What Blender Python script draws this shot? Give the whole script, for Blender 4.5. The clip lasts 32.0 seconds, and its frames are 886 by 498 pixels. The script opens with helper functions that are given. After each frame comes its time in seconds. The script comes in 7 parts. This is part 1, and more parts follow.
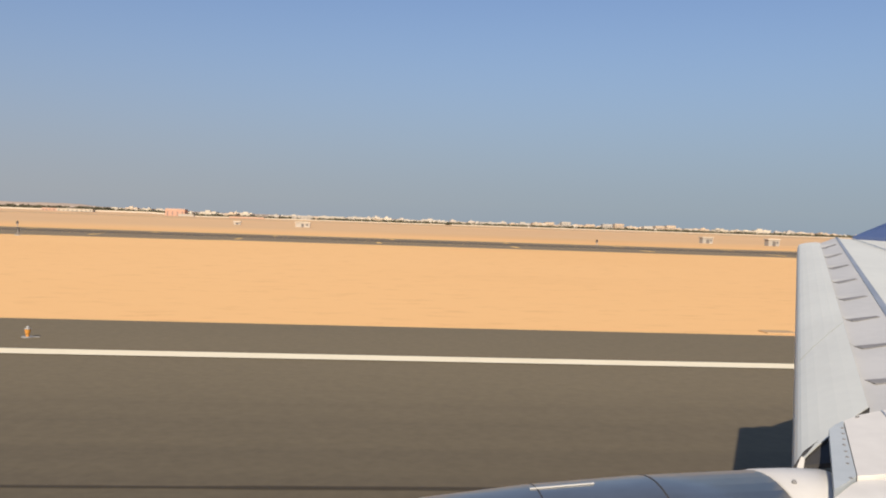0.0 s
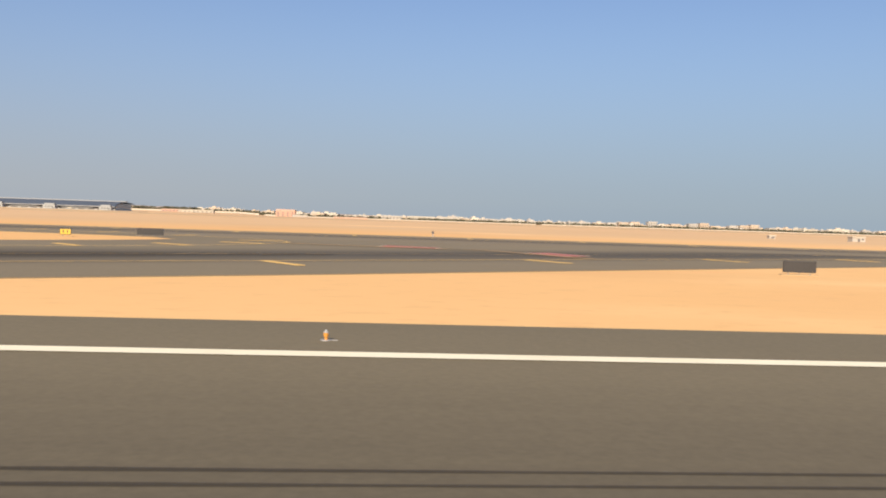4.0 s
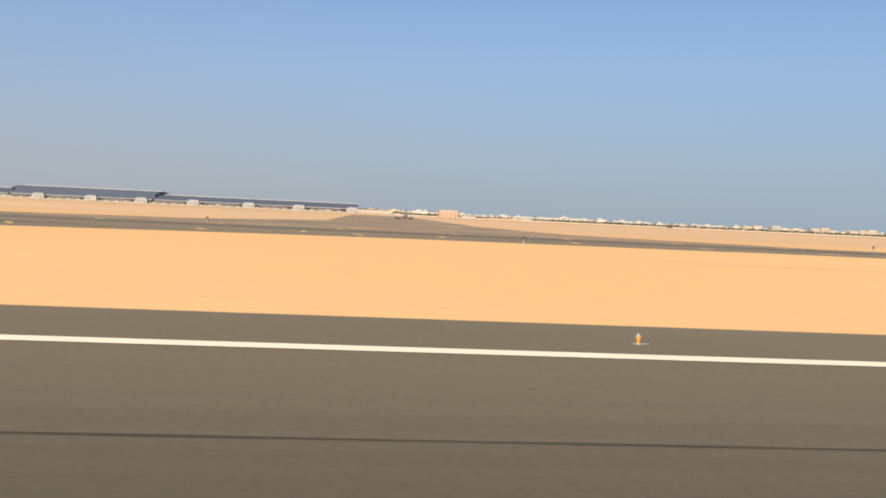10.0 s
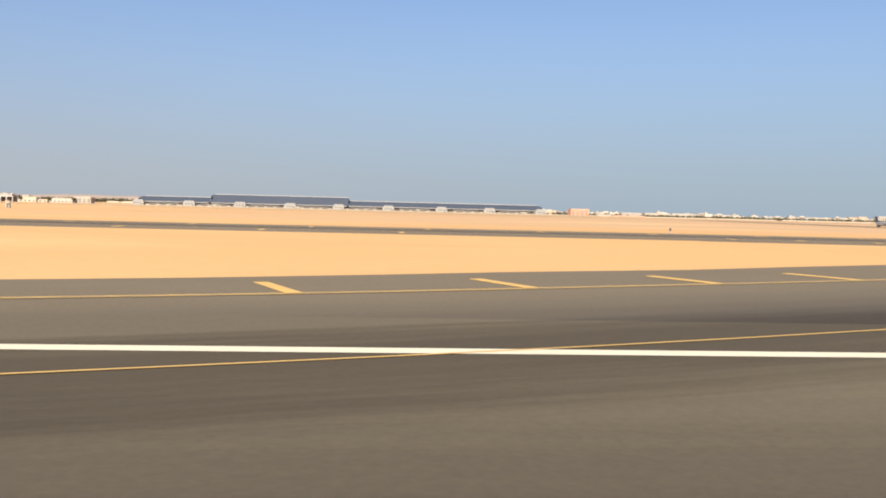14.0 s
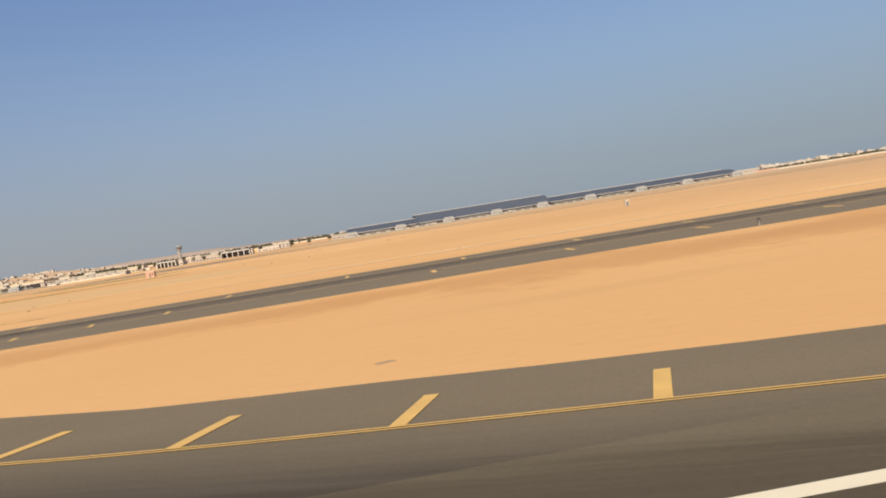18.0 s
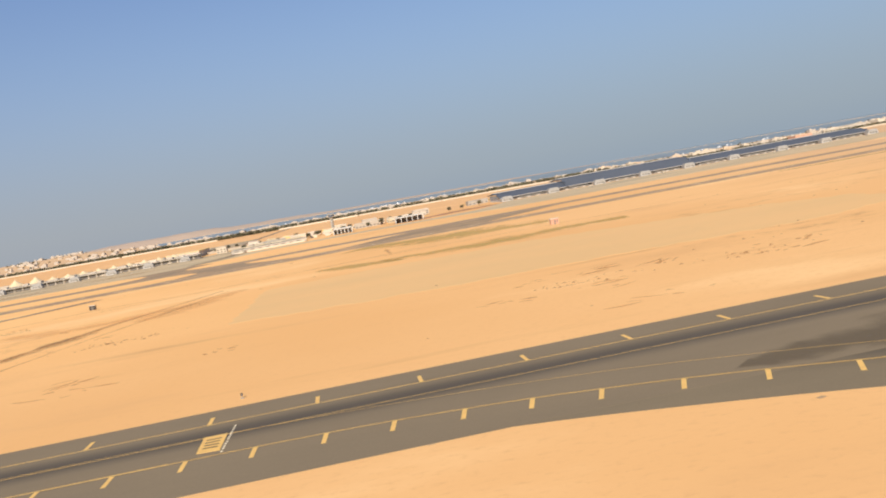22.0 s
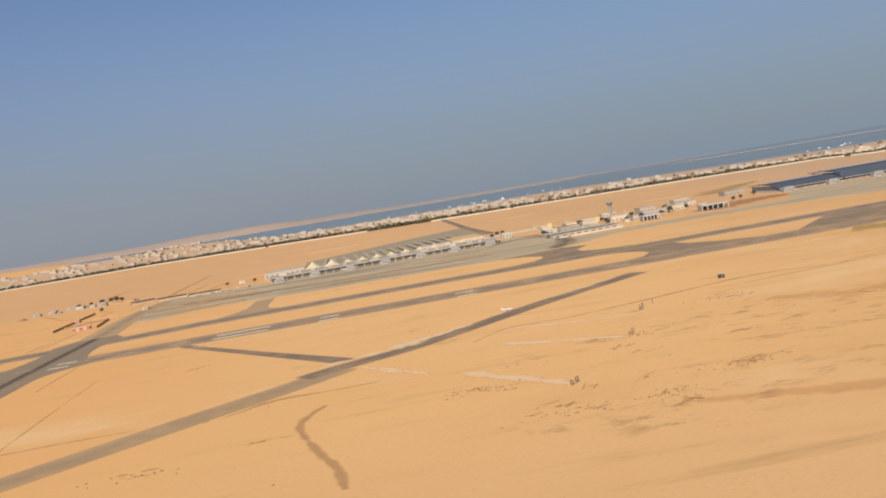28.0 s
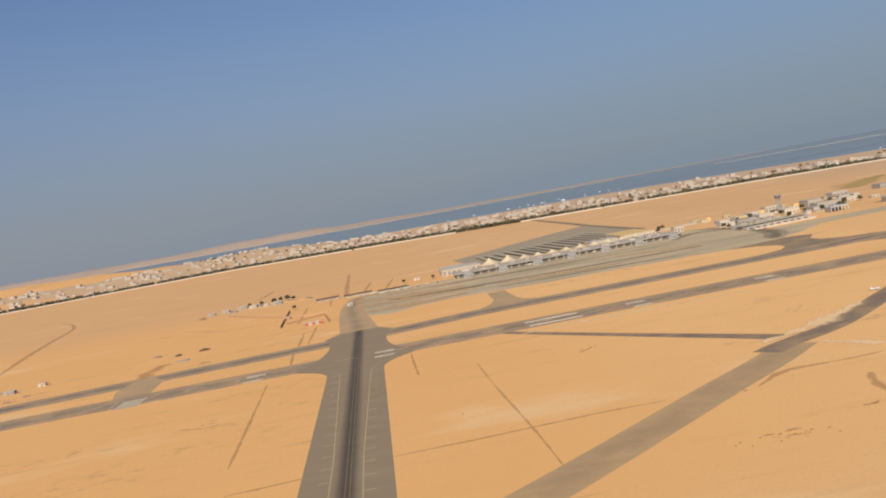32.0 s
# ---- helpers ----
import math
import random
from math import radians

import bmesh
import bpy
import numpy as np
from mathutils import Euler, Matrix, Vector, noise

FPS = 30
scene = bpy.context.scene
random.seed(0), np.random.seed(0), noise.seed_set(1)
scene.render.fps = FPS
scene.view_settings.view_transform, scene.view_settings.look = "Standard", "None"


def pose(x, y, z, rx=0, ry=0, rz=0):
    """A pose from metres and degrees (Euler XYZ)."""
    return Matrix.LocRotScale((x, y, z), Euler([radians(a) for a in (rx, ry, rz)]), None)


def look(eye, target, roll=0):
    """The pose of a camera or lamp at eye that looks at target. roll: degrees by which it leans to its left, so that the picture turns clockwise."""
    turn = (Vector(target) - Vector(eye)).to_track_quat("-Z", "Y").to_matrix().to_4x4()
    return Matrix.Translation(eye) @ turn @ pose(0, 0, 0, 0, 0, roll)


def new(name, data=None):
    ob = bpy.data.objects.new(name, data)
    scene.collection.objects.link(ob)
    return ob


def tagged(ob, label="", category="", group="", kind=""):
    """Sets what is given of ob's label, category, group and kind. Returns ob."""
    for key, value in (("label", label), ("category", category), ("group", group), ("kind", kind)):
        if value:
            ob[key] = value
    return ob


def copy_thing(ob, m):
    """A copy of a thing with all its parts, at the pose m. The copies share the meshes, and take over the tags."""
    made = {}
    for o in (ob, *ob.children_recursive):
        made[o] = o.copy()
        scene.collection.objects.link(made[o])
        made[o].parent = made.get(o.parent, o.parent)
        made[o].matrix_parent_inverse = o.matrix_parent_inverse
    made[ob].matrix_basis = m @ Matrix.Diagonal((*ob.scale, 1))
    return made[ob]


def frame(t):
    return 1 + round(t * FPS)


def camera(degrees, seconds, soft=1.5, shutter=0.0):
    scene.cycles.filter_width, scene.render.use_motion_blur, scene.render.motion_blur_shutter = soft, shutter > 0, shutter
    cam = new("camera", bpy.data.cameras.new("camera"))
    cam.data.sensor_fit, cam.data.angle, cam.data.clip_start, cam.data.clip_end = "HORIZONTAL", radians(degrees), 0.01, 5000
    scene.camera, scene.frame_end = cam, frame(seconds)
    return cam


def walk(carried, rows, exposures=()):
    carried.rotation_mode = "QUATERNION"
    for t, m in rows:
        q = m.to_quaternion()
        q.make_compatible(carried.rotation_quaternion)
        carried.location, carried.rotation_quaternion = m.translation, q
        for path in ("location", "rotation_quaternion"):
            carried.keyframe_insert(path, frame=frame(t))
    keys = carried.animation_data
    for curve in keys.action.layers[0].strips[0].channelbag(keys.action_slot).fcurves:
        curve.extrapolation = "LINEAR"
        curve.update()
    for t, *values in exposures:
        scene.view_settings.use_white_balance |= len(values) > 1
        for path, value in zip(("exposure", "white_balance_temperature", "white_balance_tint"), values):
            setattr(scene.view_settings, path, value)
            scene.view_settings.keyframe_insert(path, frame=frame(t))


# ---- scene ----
from mathutils.geometry import tessellate_polygon

cam = camera(51.47, 32.0, soft=1.95)
PATH = [
    (0.0, pose(0.00, -0.00, 2.14, 88.29, -1.93, -5.19)),
    (0.5, pose(-14.23, -0.00, 2.14, 88.26, -2.11, -5.23)),
    (1.0, pose(-28.61, -0.00, 2.14, 88.19, -1.98, -5.13)),
    (1.5, pose(-43.12, -0.00, 2.14, 88.40, -1.89, -4.82)),
    (2.0, pose(-57.76, 0.00, 2.14, 88.53, -1.76, -4.50)),
    (2.5, pose(-72.54, -0.00, 2.14, 88.40, -1.72, -4.47)),
    (4.5, pose(-134.09, 0.00, 2.14, 88.08, -1.98, -5.30)),
    (5.0, pose(-149.86, 0.00, 2.15, 88.09, -2.05, -5.33)),
    (5.5, pose(-165.69, -0.00, 2.14, 88.13, -1.85, -5.14)),
    (6.0, pose(-181.63, -0.01, 2.13, 88.19, -1.79, -4.98)),
    (6.5, pose(-197.67, -0.00, 2.14, 88.17, -1.94, -5.00)),
    (7.0, pose(-213.82, -0.01, 2.12, 88.00, -1.97, -5.19)),
    (7.5, pose(-230.10, -0.00, 2.14, 88.03, -2.07, -5.45)),
    (8.0, pose(-246.55, -0.01, 2.12, 87.96, -2.10, -5.69)),
    (8.5, pose(-263.18, -0.00, 2.14, 87.98, -2.26, -5.90)),
    (9.0, pose(-280.01, -0.01, 2.12, 87.89, -2.33, -5.96)),
    (9.5, pose(-297.03, -0.00, 2.14, 87.89, -2.61, -6.03)),
    (10.0, pose(-314.19, -0.01, 2.13, 87.82, -2.67, -5.90)),
    (10.5, pose(-331.50, -0.00, 2.14, 87.82, -2.64, -5.76)),
    (11.0, pose(-348.95, -0.00, 2.14, 87.77, -2.62, -5.52)),
    (11.5, pose(-366.57, -0.00, 2.14, 87.65, -2.80, -5.50)),
    (12.0, pose(-384.37, 0.00, 2.14, 87.67, -2.98, -5.60)),
    (12.5, pose(-402.38, 0.02, 2.17, 87.80, -2.57, -5.67)),
    (13.0, pose(-420.67, 0.02, 2.18, 87.71, -2.13, -5.60)),
    (13.5, pose(-439.09, 0.00, 2.15, 87.50, -1.78, -5.59)),
    (14.0, pose(-457.51, 0.03, 2.20, 87.52, -1.42, -5.49)),
    (14.5, pose(-475.92, 0.11, 2.27, 87.38, -0.72, -5.31)),
    (16.5, pose(-549.54, 1.35, 2.52, 88.33, 6.63, -4.57)),
    (17.0, pose(-568.24, 1.38, 2.94, 87.73, 8.17, -4.62)),
    (17.5, pose(-586.97, 1.38, 3.59, 87.85, 8.78, -4.59)),
    (18.0, pose(-605.75, 1.41, 4.65, 88.00, 9.04, -4.53)),
    (18.5, pose(-624.53, 1.47, 6.03, 87.92, 9.60, -4.44)),
    (19.0, pose(-643.25, 1.57, 7.61, 87.68, 9.77, -4.40)),
    (19.5, pose(-661.77, 1.70, 9.28, 87.32, 9.95, -4.69)),
    (20.0, pose(-680.23, 1.87, 11.04, 86.45, 9.82, -5.24)),
    (20.5, pose(-698.64, 2.06, 12.94, 85.52, 9.97, -6.03)),
    (21.0, pose(-717.02, 2.26, 14.92, 85.90, 10.23, -6.37)),
    (21.5, pose(-735.40, 2.45, 16.96, 86.15, 10.08, -6.72)),
    (22.0, pose(-753.81, 2.62, 19.12, 86.22, 10.27, -6.75)),
    (22.5, pose(-772.11, 2.78, 21.45, 86.62, 9.80, -6.67)),
    (23.0, pose(-790.17, 2.95, 23.85, 86.82, 10.08, -6.52)),
    (23.5, pose(-808.00, 3.11, 26.10, 87.20, 9.41, -6.26)),
    (24.0, pose(-825.52, 3.27, 28.28, 87.64, 9.15, -6.00)),
    (24.5, pose(-842.83, 3.48, 30.48, 87.64, 9.15, -5.85)),
    (25.0, pose(-860.02, 3.76, 32.71, 87.31, 9.50, -5.83)),
    (25.5, pose(-877.13, 4.10, 34.97, 86.92, 9.73, -5.89)),
    (27.5, pose(-944.08, 6.58, 44.38, 86.08, 9.69, -5.49)),
    (28.0, pose(-960.63, 7.21, 46.52, 86.38, 9.58, -5.27)),
    (28.5, pose(-977.16, 7.81, 48.63, 86.73, 9.41, -5.06)),
    (29.0, pose(-993.68, 8.38, 50.65, 87.12, 9.43, -4.91)),
    (29.5, pose(-1010.21, 8.90, 52.56, 87.48, 9.58, -4.78)),
    (30.0, pose(-1026.74, 9.40, 54.42, 87.45, 9.84, -4.72)),
    (30.5, pose(-1043.26, 9.84, 56.26, 87.19, 9.88, -4.74)),
    (31.0, pose(-1059.72, 10.25, 58.12, 86.94, 9.99, -4.78)),
    (31.5, pose(-1076.10, 10.63, 60.01, 86.85, 10.22, -4.71)),
    (32.0, pose(-1092.46, 11.00, 61.93, 86.83, 10.38, -4.70)),
]
walk(cam, PATH, exposures=[(0.0, 0.38, 6580, 13), (2.5, 0.42, 6560, 13), (5.0, 0.65, 6550, 12), (9.0, 0.58, 6550, 12), (12.0, 0.58, 6550, 12), (13.5, 0.74, 6500, 12), (17.0, 0.29, 6650, 13), (18.0, 0.3, 6650, 13), (19.0, 0.17, 6600, 13), (20.0, 0.54, 6600, 13),
                            (22.0, 0.45, 6550, 13), (23.0, 0.38, 6450, 12), (24.0, 0.38, 6450, 12), (25.0, 0.05, 6600, 15), (27.5, 0.06, 6450, 14), (28.5, 0.0, 6400, 14), (32.0, -0.03, 6350, 13.5)])

# ---- world, sun, exposure ----
SUN_EL, SUN_AZ = 30.0, 198.0           # degrees; azimuth clockwise from +y
world = bpy.data.worlds.new("sky")
scene.world = world
world.use_nodes = True
wn = world.node_tree.nodes
wl = world.node_tree.links
sky = wn.new("ShaderNodeTexSky")
sky.sky_type = "NISHITA"
sky.sun_disc = False
sky.sun_elevation = radians(SUN_EL)
sky.sun_rotation = radians(SUN_AZ)
sky.altitude = 0
sky.air_density = 1.0
sky.dust_density = 1.0
sky.ozone_density = 3.0
haze = wn.new("ShaderNodeMix")          # an even veil of dust over the clear sky
haze.data_type = "RGBA"
coord, height, veil = wn.new("ShaderNodeTexCoord"), wn.new("ShaderNodeSeparateXYZ"), wn.new("ShaderNodeMapRange")
wl.new(coord.outputs["Generated"], height.inputs["Vector"])
wl.new(height.outputs["Z"], veil.inputs["Value"])
veil.interpolation_type = "SMOOTHSTEP"
veil.inputs["From Min"].default_value, veil.inputs["From Max"].default_value = 0.0, 0.22
veil.inputs["To Min"].default_value, veil.inputs["To Max"].default_value = 0.92, 0.5
wl.new(veil.outputs["Result"], haze.inputs["Factor"])
dust = wn.new("ShaderNodeMix")
dust.data_type = "RGBA"
dust.inputs["B"].default_value = (1.42, 2.35, 4.8, 1)
glow = wn.new("ShaderNodeMix")          # the haze is a little warmer on the land side than over the sea
glow.data_type = "RGBA"
glow.inputs["A"].default_value, glow.inputs["B"].default_value = (3.1, 3.45, 3.85, 1), (2.6, 3.3, 3.95, 1)
side = wn.new("ShaderNodeMapRange")
side.interpolation_type = "SMOOTHSTEP"
side.inputs["From Min"].default_value, side.inputs["From Max"].default_value = -0.5, 0.45
wl.new(height.outputs["X"], side.inputs["Value"])
wl.new(side.outputs["Result"], glow.inputs["Factor"])
wl.new(glow.outputs["Result"], dust.inputs["A"])
rise = wn.new("ShaderNodeMapRange")
rise.inputs["From Min"].default_value, rise.inputs["From Max"].default_value = 0.02, 0.27
wl.new(height.outputs["Z"], rise.inputs["Value"])
wl.new(rise.outputs["Result"], dust.inputs["Factor"])
wl.new(dust.outputs["Result"], haze.inputs["B"])
wl.new(sky.outputs[0], haze.inputs["A"])
wl.new(haze.outputs["Result"], wn["Background"].inputs[0])
wn["Background"].inputs[1].default_value = 0.085
sun = new("sun", bpy.data.lights.new("sun", "SUN"))
sun.data.energy = 4.7
sun.data.angle = radians(0.55)
sun.data.color = (1.0, 0.90, 0.76)
az, el = radians(SUN_AZ), radians(SUN_EL)
sun.matrix_world = look((math.sin(az) * math.cos(el) * 50, math.cos(az) * math.cos(el) * 50, math.sin(el) * 50), (0, 0, 0))
scene.view_settings.exposure = 0.0


# ---- materials ----
def material(name, base, rough=0.9, other=None, scale=1.0, fine=8.0, bump=0.0, metal=0.0, mix=0.5, detail=6.0, spec=0.3, random_tint=0.0, stretch=None):
    """Two-scale noise between two colours, a fine bump."""
    m = bpy.data.materials.new(name)
    m.use_nodes = True
    n, l = m.node_tree.nodes, m.node_tree.links
    b = n["Principled BSDF"]
    b.inputs["Roughness"].default_value = rough
    b.inputs["Metallic"].default_value = metal
    b.inputs["Specular IOR Level"].default_value = spec
    other = other or tuple(c * 0.8 for c in base)
    geo = n.new("ShaderNodeNewGeometry")
    n1, n2 = n.new("ShaderNodeTexNoise"), n.new("ShaderNodeTexNoise")
    n1.inputs["Scale"].default_value, n2.inputs["Scale"].default_value = scale, fine
    n1.inputs["Detail"].default_value, n2.inputs["Detail"].default_value = detail, 4
    place = geo.outputs["Position"]
    if stretch:
        mp = n.new("ShaderNodeMapping")
        mp.inputs["Scale"].default_value = stretch
        l.new(place, mp.inputs["Vector"])
        place = mp.outputs["Vector"]
    l.new(place, n1.inputs["Vector"])
    l.new(place, n2.inputs["Vector"])
    add = n.new("ShaderNodeMath")
    add.operation = "MULTIPLY_ADD"
    add.inputs[1].default_value, add.inputs[2].default_value = 0.35, 0.0
    l.new(n2.outputs["Fac"], add.inputs[0])
    s = n.new("ShaderNodeMath")
    s.operation = "MULTIPLY_ADD"
    s.inputs[1].default_value = 0.65
    l.new(n1.outputs["Fac"], s.inputs[0])
    l.new(add.outputs[0], s.inputs[2])
    r = n.new("ShaderNodeMapRange")
    r.inputs["From Min"].default_value, r.inputs["From Max"].default_value = 0.5 - 0.25 * mix, 0.5 + 0.25 * mix + 0.08
    l.new(s.outputs[0], r.inputs["Value"])
    mx = n.new("ShaderNodeMix")
    mx.data_type = "RGBA"
    mx.inputs["A"].default_value, mx.inputs["B"].default_value = (*base, 1), (*other, 1)
    l.new(r.outputs["Result"], mx.inputs["Factor"])
    out = mx.outputs["Result"]
    if random_tint:
        info, hsv, rr = n.new("ShaderNodeObjectInfo"), n.new("ShaderNodeHueSaturation"), n.new("ShaderNodeMapRange")
        rr.inputs["To Min"].default_value, rr.inputs["To Max"].default_value = 1 - random_tint, 1 + random_tint
        l.new(info.outputs["Random"], rr.inputs["Value"])
        l.new(rr.outputs["Result"], hsv.inputs["Value"])
        l.new(out, hsv.inputs["Color"])
        out = hsv.outputs["Color"]
    l.new(out, b.inputs["Base Color"])
    if bump:
        bp = n.new("ShaderNodeBump")
        bp.inputs["Strength"].default_value, bp.inputs["Distance"].default_value = bump, 0.05
        l.new(n2.outputs["Fac"], bp.inputs["Height"])
        l.new(bp.outputs["Normal"], b.inputs["Normal"])
    return m


def sand_material():
    m = bpy.data.materials.new("sand")
    m.use_nodes = True
    n, l = m.node_tree.nodes, m.node_tree.links
    b = n["Principled BSDF"]
    b.inputs["Roughness"].default_value = 0.95
    b.inputs["Specular IOR Level"].default_value = 0.1
    geo = n.new("ShaderNodeNewGeometry")

    def noise_at(scale, detail, stretch=(1, 1, 1), rough=0.55):
        mp, t = n.new("ShaderNodeMapping"), n.new("ShaderNodeTexNoise")
        mp.inputs["Scale"].default_value = stretch
        mp.inputs["Rotation"].default_value = (0, 0, radians(8))
        t.inputs["Scale"].default_value, t.inputs["Detail"].default_value, t.inputs["Roughness"].default_value = scale, detail, rough
        l.new(geo.outputs["Position"], mp.inputs["Vector"])
        l.new(mp.outputs["Vector"], t.inputs["Vector"])
        return t.outputs["Fac"]

    def ramp(fac, lo, hi):
        r = n.new("ShaderNodeMapRange")
        r.interpolation_type = "SMOOTHSTEP"
        r.inputs["From Min"].default_value, r.inputs["From Max"].default_value = lo, hi
        l.new(fac, r.inputs["Value"])
        return r.outputs["Result"]

    def blend(fac, a, c):
        x = n.new("ShaderNodeMix")
        x.data_type = "RGBA"
        for sock, v in (("A", a), ("B", c)):
            if isinstance(v, tuple):
                x.inputs[sock].default_value = (*v, 1)
            else:
                l.new(v, x.inputs[sock])
        l.new(fac, x.inputs["Factor"])
        return x.outputs["Result"]

    col = blend(ramp(noise_at(0.006, 5), 0.35, 0.68), SAND_A, SAND_B)
    col = blend(ramp(noise_at(0.05, 6, (0.35, 1.0, 1)), 0.52, 0.78), col, SAND_C)
    # patches of coarser, darker gravel and scrub
    f1, f2 = ramp(noise_at(0.022, 4, (0.4, 1.4, 1)), 0.53, 0.66), ramp(noise_at(0.16, 7, (0.65, 1, 1), 0.72), 0.50, 0.68)
    mul = n.new("ShaderNodeMath")
    mul.operation = "MULTIPLY"
    l.new(f1, mul.inputs[0])
    l.new(f2, mul.inputs[1])
    # only beyond the taxiway, where the ground was never graded
    xyz, rough = n.new("ShaderNodeSeparateXYZ"), n.new("ShaderNodeMath")
    rough.operation = "MULTIPLY"
    l.new(geo.outputs["Position"], xyz.inputs["Vector"])
    l.new(mul.outputs[0], rough.inputs[0])
    l.new(ramp(xyz.outputs["Y"], 100, 150), rough.inputs[1])
    # sand more orange inland, and brightened in place of stronger light
    inland_lift, half = n.new("ShaderNodeMath"), n.new("ShaderNodeMath")
    inland_lift.operation = half.operation = "MULTIPLY"
    half.inputs[1].default_value = 0.47
    l.new(ramp(xyz.outputs["Y"], 110, 220), inland_lift.inputs[0])
    l.new(ramp(xyz.outputs["X"], -660, -930), inland_lift.inputs[1])
    l.new(inland_lift.outputs[0], half.inputs[0])
    col = blend(half.outputs[0], col, SAND_H)

    def times(a, b, k):
        p, q = n.new("ShaderNodeMath"), n.new("ShaderNodeMath")
        p.operation = q.operation = "MULTIPLY"
        q.inputs[1].default_value = k
        l.new(a, p.inputs[0])
        l.new(b, p.inputs[1])
        l.new(p.outputs[0], q.inputs[0])
        return q.outputs[0]

    # redder round the cross taxiway, duller beyond the terminals, tan between the houses
    col = blend(times(ramp(xyz.outputs["X"], -985, -1075), ramp(xyz.outputs["Y"], 110, 220), 0.7), col, SAND_R)
    col = blend(times(ramp(xyz.outputs["Y"], 660, 860), ramp(xyz.outputs["Y"], 2600, 2300), 0.6), col, SAND_P)
    slant = n.new("ShaderNodeMath")
    slant.operation = "MULTIPLY_ADD"
    slant.inputs[1].default_value = 0.41
    l.new(xyz.outputs["X"], slant.inputs[0])
    l.new(xyz.outputs["Y"], slant.inputs[2])
    col = blend(times(ramp(slant.outputs[0], 1185, 1225), ramp(xyz.outputs["Y"], 2420, 2150), 0.75), col, SAND_T)
    col = blend(rough.outputs[0], col, SAND_D)
    # duller, pinker ground towards the coast end: redder soil with haze mixed in
    pale = n.new("ShaderNodeMath")
    pale.operation = "MULTIPLY"
    l.new(ramp(xyz.outputs["Y"], 100, 170), pale.inputs[0])
    l.new(ramp(xyz.outputs["X"], -620, -380), pale.inputs[1])
    pk = n.new("ShaderNodeMath")
    pk.operation = "MULTIPLY"
    pk.inputs[1].default_value = 0.65
    l.new(pale.outputs[0], pk.inputs[0])
    col = blend(pk.outputs[0], col, SAND_G)
    streak = n.new("ShaderNodeMath")
    streak.operation = "MULTIPLY"
    l.new(ramp(noise_at(0.09, 7, (0.16, 1.0, 1), 0.62), 0.57, 0.78), streak.inputs[0])
    l.new(ramp(xyz.outputs["Y"], 60, 140), streak.inputs[1])
    # wind streaks and old wheel ruts, some tens of metres long
    col = blend(streak.outputs[0], col, SAND_E)
    col = blend(ramp(noise_at(0.012, 6, (0.8, 1.6, 1), 0.6), 0.56, 0.72), col, SAND_F)
    fine = noise_at(1.4, 6, (0.6, 1, 1), 0.65)
    col = blend(ramp(fine, 0.5, 0.8), col, SAND_C)
    l.new(col, b.inputs["Base Color"])
    bp = n.new("ShaderNodeBump")
    bp.inputs["Strength"].default_value, bp.inputs["Distance"].default_value = 0.25, 0.1
    l.new(fine, bp.inputs["Height"])
    l.new(bp.outputs["Normal"], b.inputs["Normal"])
    return m


def worn_material(name, base, other, cover, streak=False):
    """A thin layer worn through in patches and thinning out towards its sides (u from -1 to 1)."""
    m = material(name, base, 0.95, other, 0.08, 1.2, spec=0.1)
    n, l = m.node_tree.nodes, m.node_tree.links
    uv, sep, ab = n.new("ShaderNodeUVMap"), n.new("ShaderNodeSeparateXYZ"), n.new("ShaderNodeMath")
    ab.operation = "ABSOLUTE"
    l.new(uv.outputs["UV"], sep.inputs["Vector"])
    l.new(sep.outputs["X"], ab.inputs[0])
    geo, t = n.new("ShaderNodeNewGeometry"), n.new("ShaderNodeTexNoise")
    t.inputs["Scale"].default_value, t.inputs["Detail"].default_value, t.inputs["Roughness"].default_value = 0.12, 8, 0.68
    if streak:                          # drawn out along its length
        mp = n.new("ShaderNodeMapping")
        mp.inputs["Scale"].default_value = (14, 0.12, 1)
        l.new(uv.outputs["UV"], mp.inputs["Vector"])
        l.new(mp.outputs["Vector"], t.inputs["Vector"])
    else:
        l.new(geo.outputs["Position"], t.inputs["Vector"])
    k = n.new("ShaderNodeMath")
    k.operation = "MULTIPLY_ADD"
    k.inputs[1].default_value = -0.42
    l.new(ab.outputs[0], k.inputs[0])
    l.new(t.outputs["Fac"], k.inputs[2])
    r = n.new("ShaderNodeMapRange")
    r.interpolation_type = "SMOOTHSTEP"
    r.inputs["From Min"].default_value, r.inputs["From Max"].default_value = 0.13, 0.42
    r.inputs["To Max"].default_value = cover
    l.new(k.outputs[0], r.inputs["Value"])
    l.new(r.outputs["Result"], n["Principled BSDF"].inputs["Alpha"])
    return m


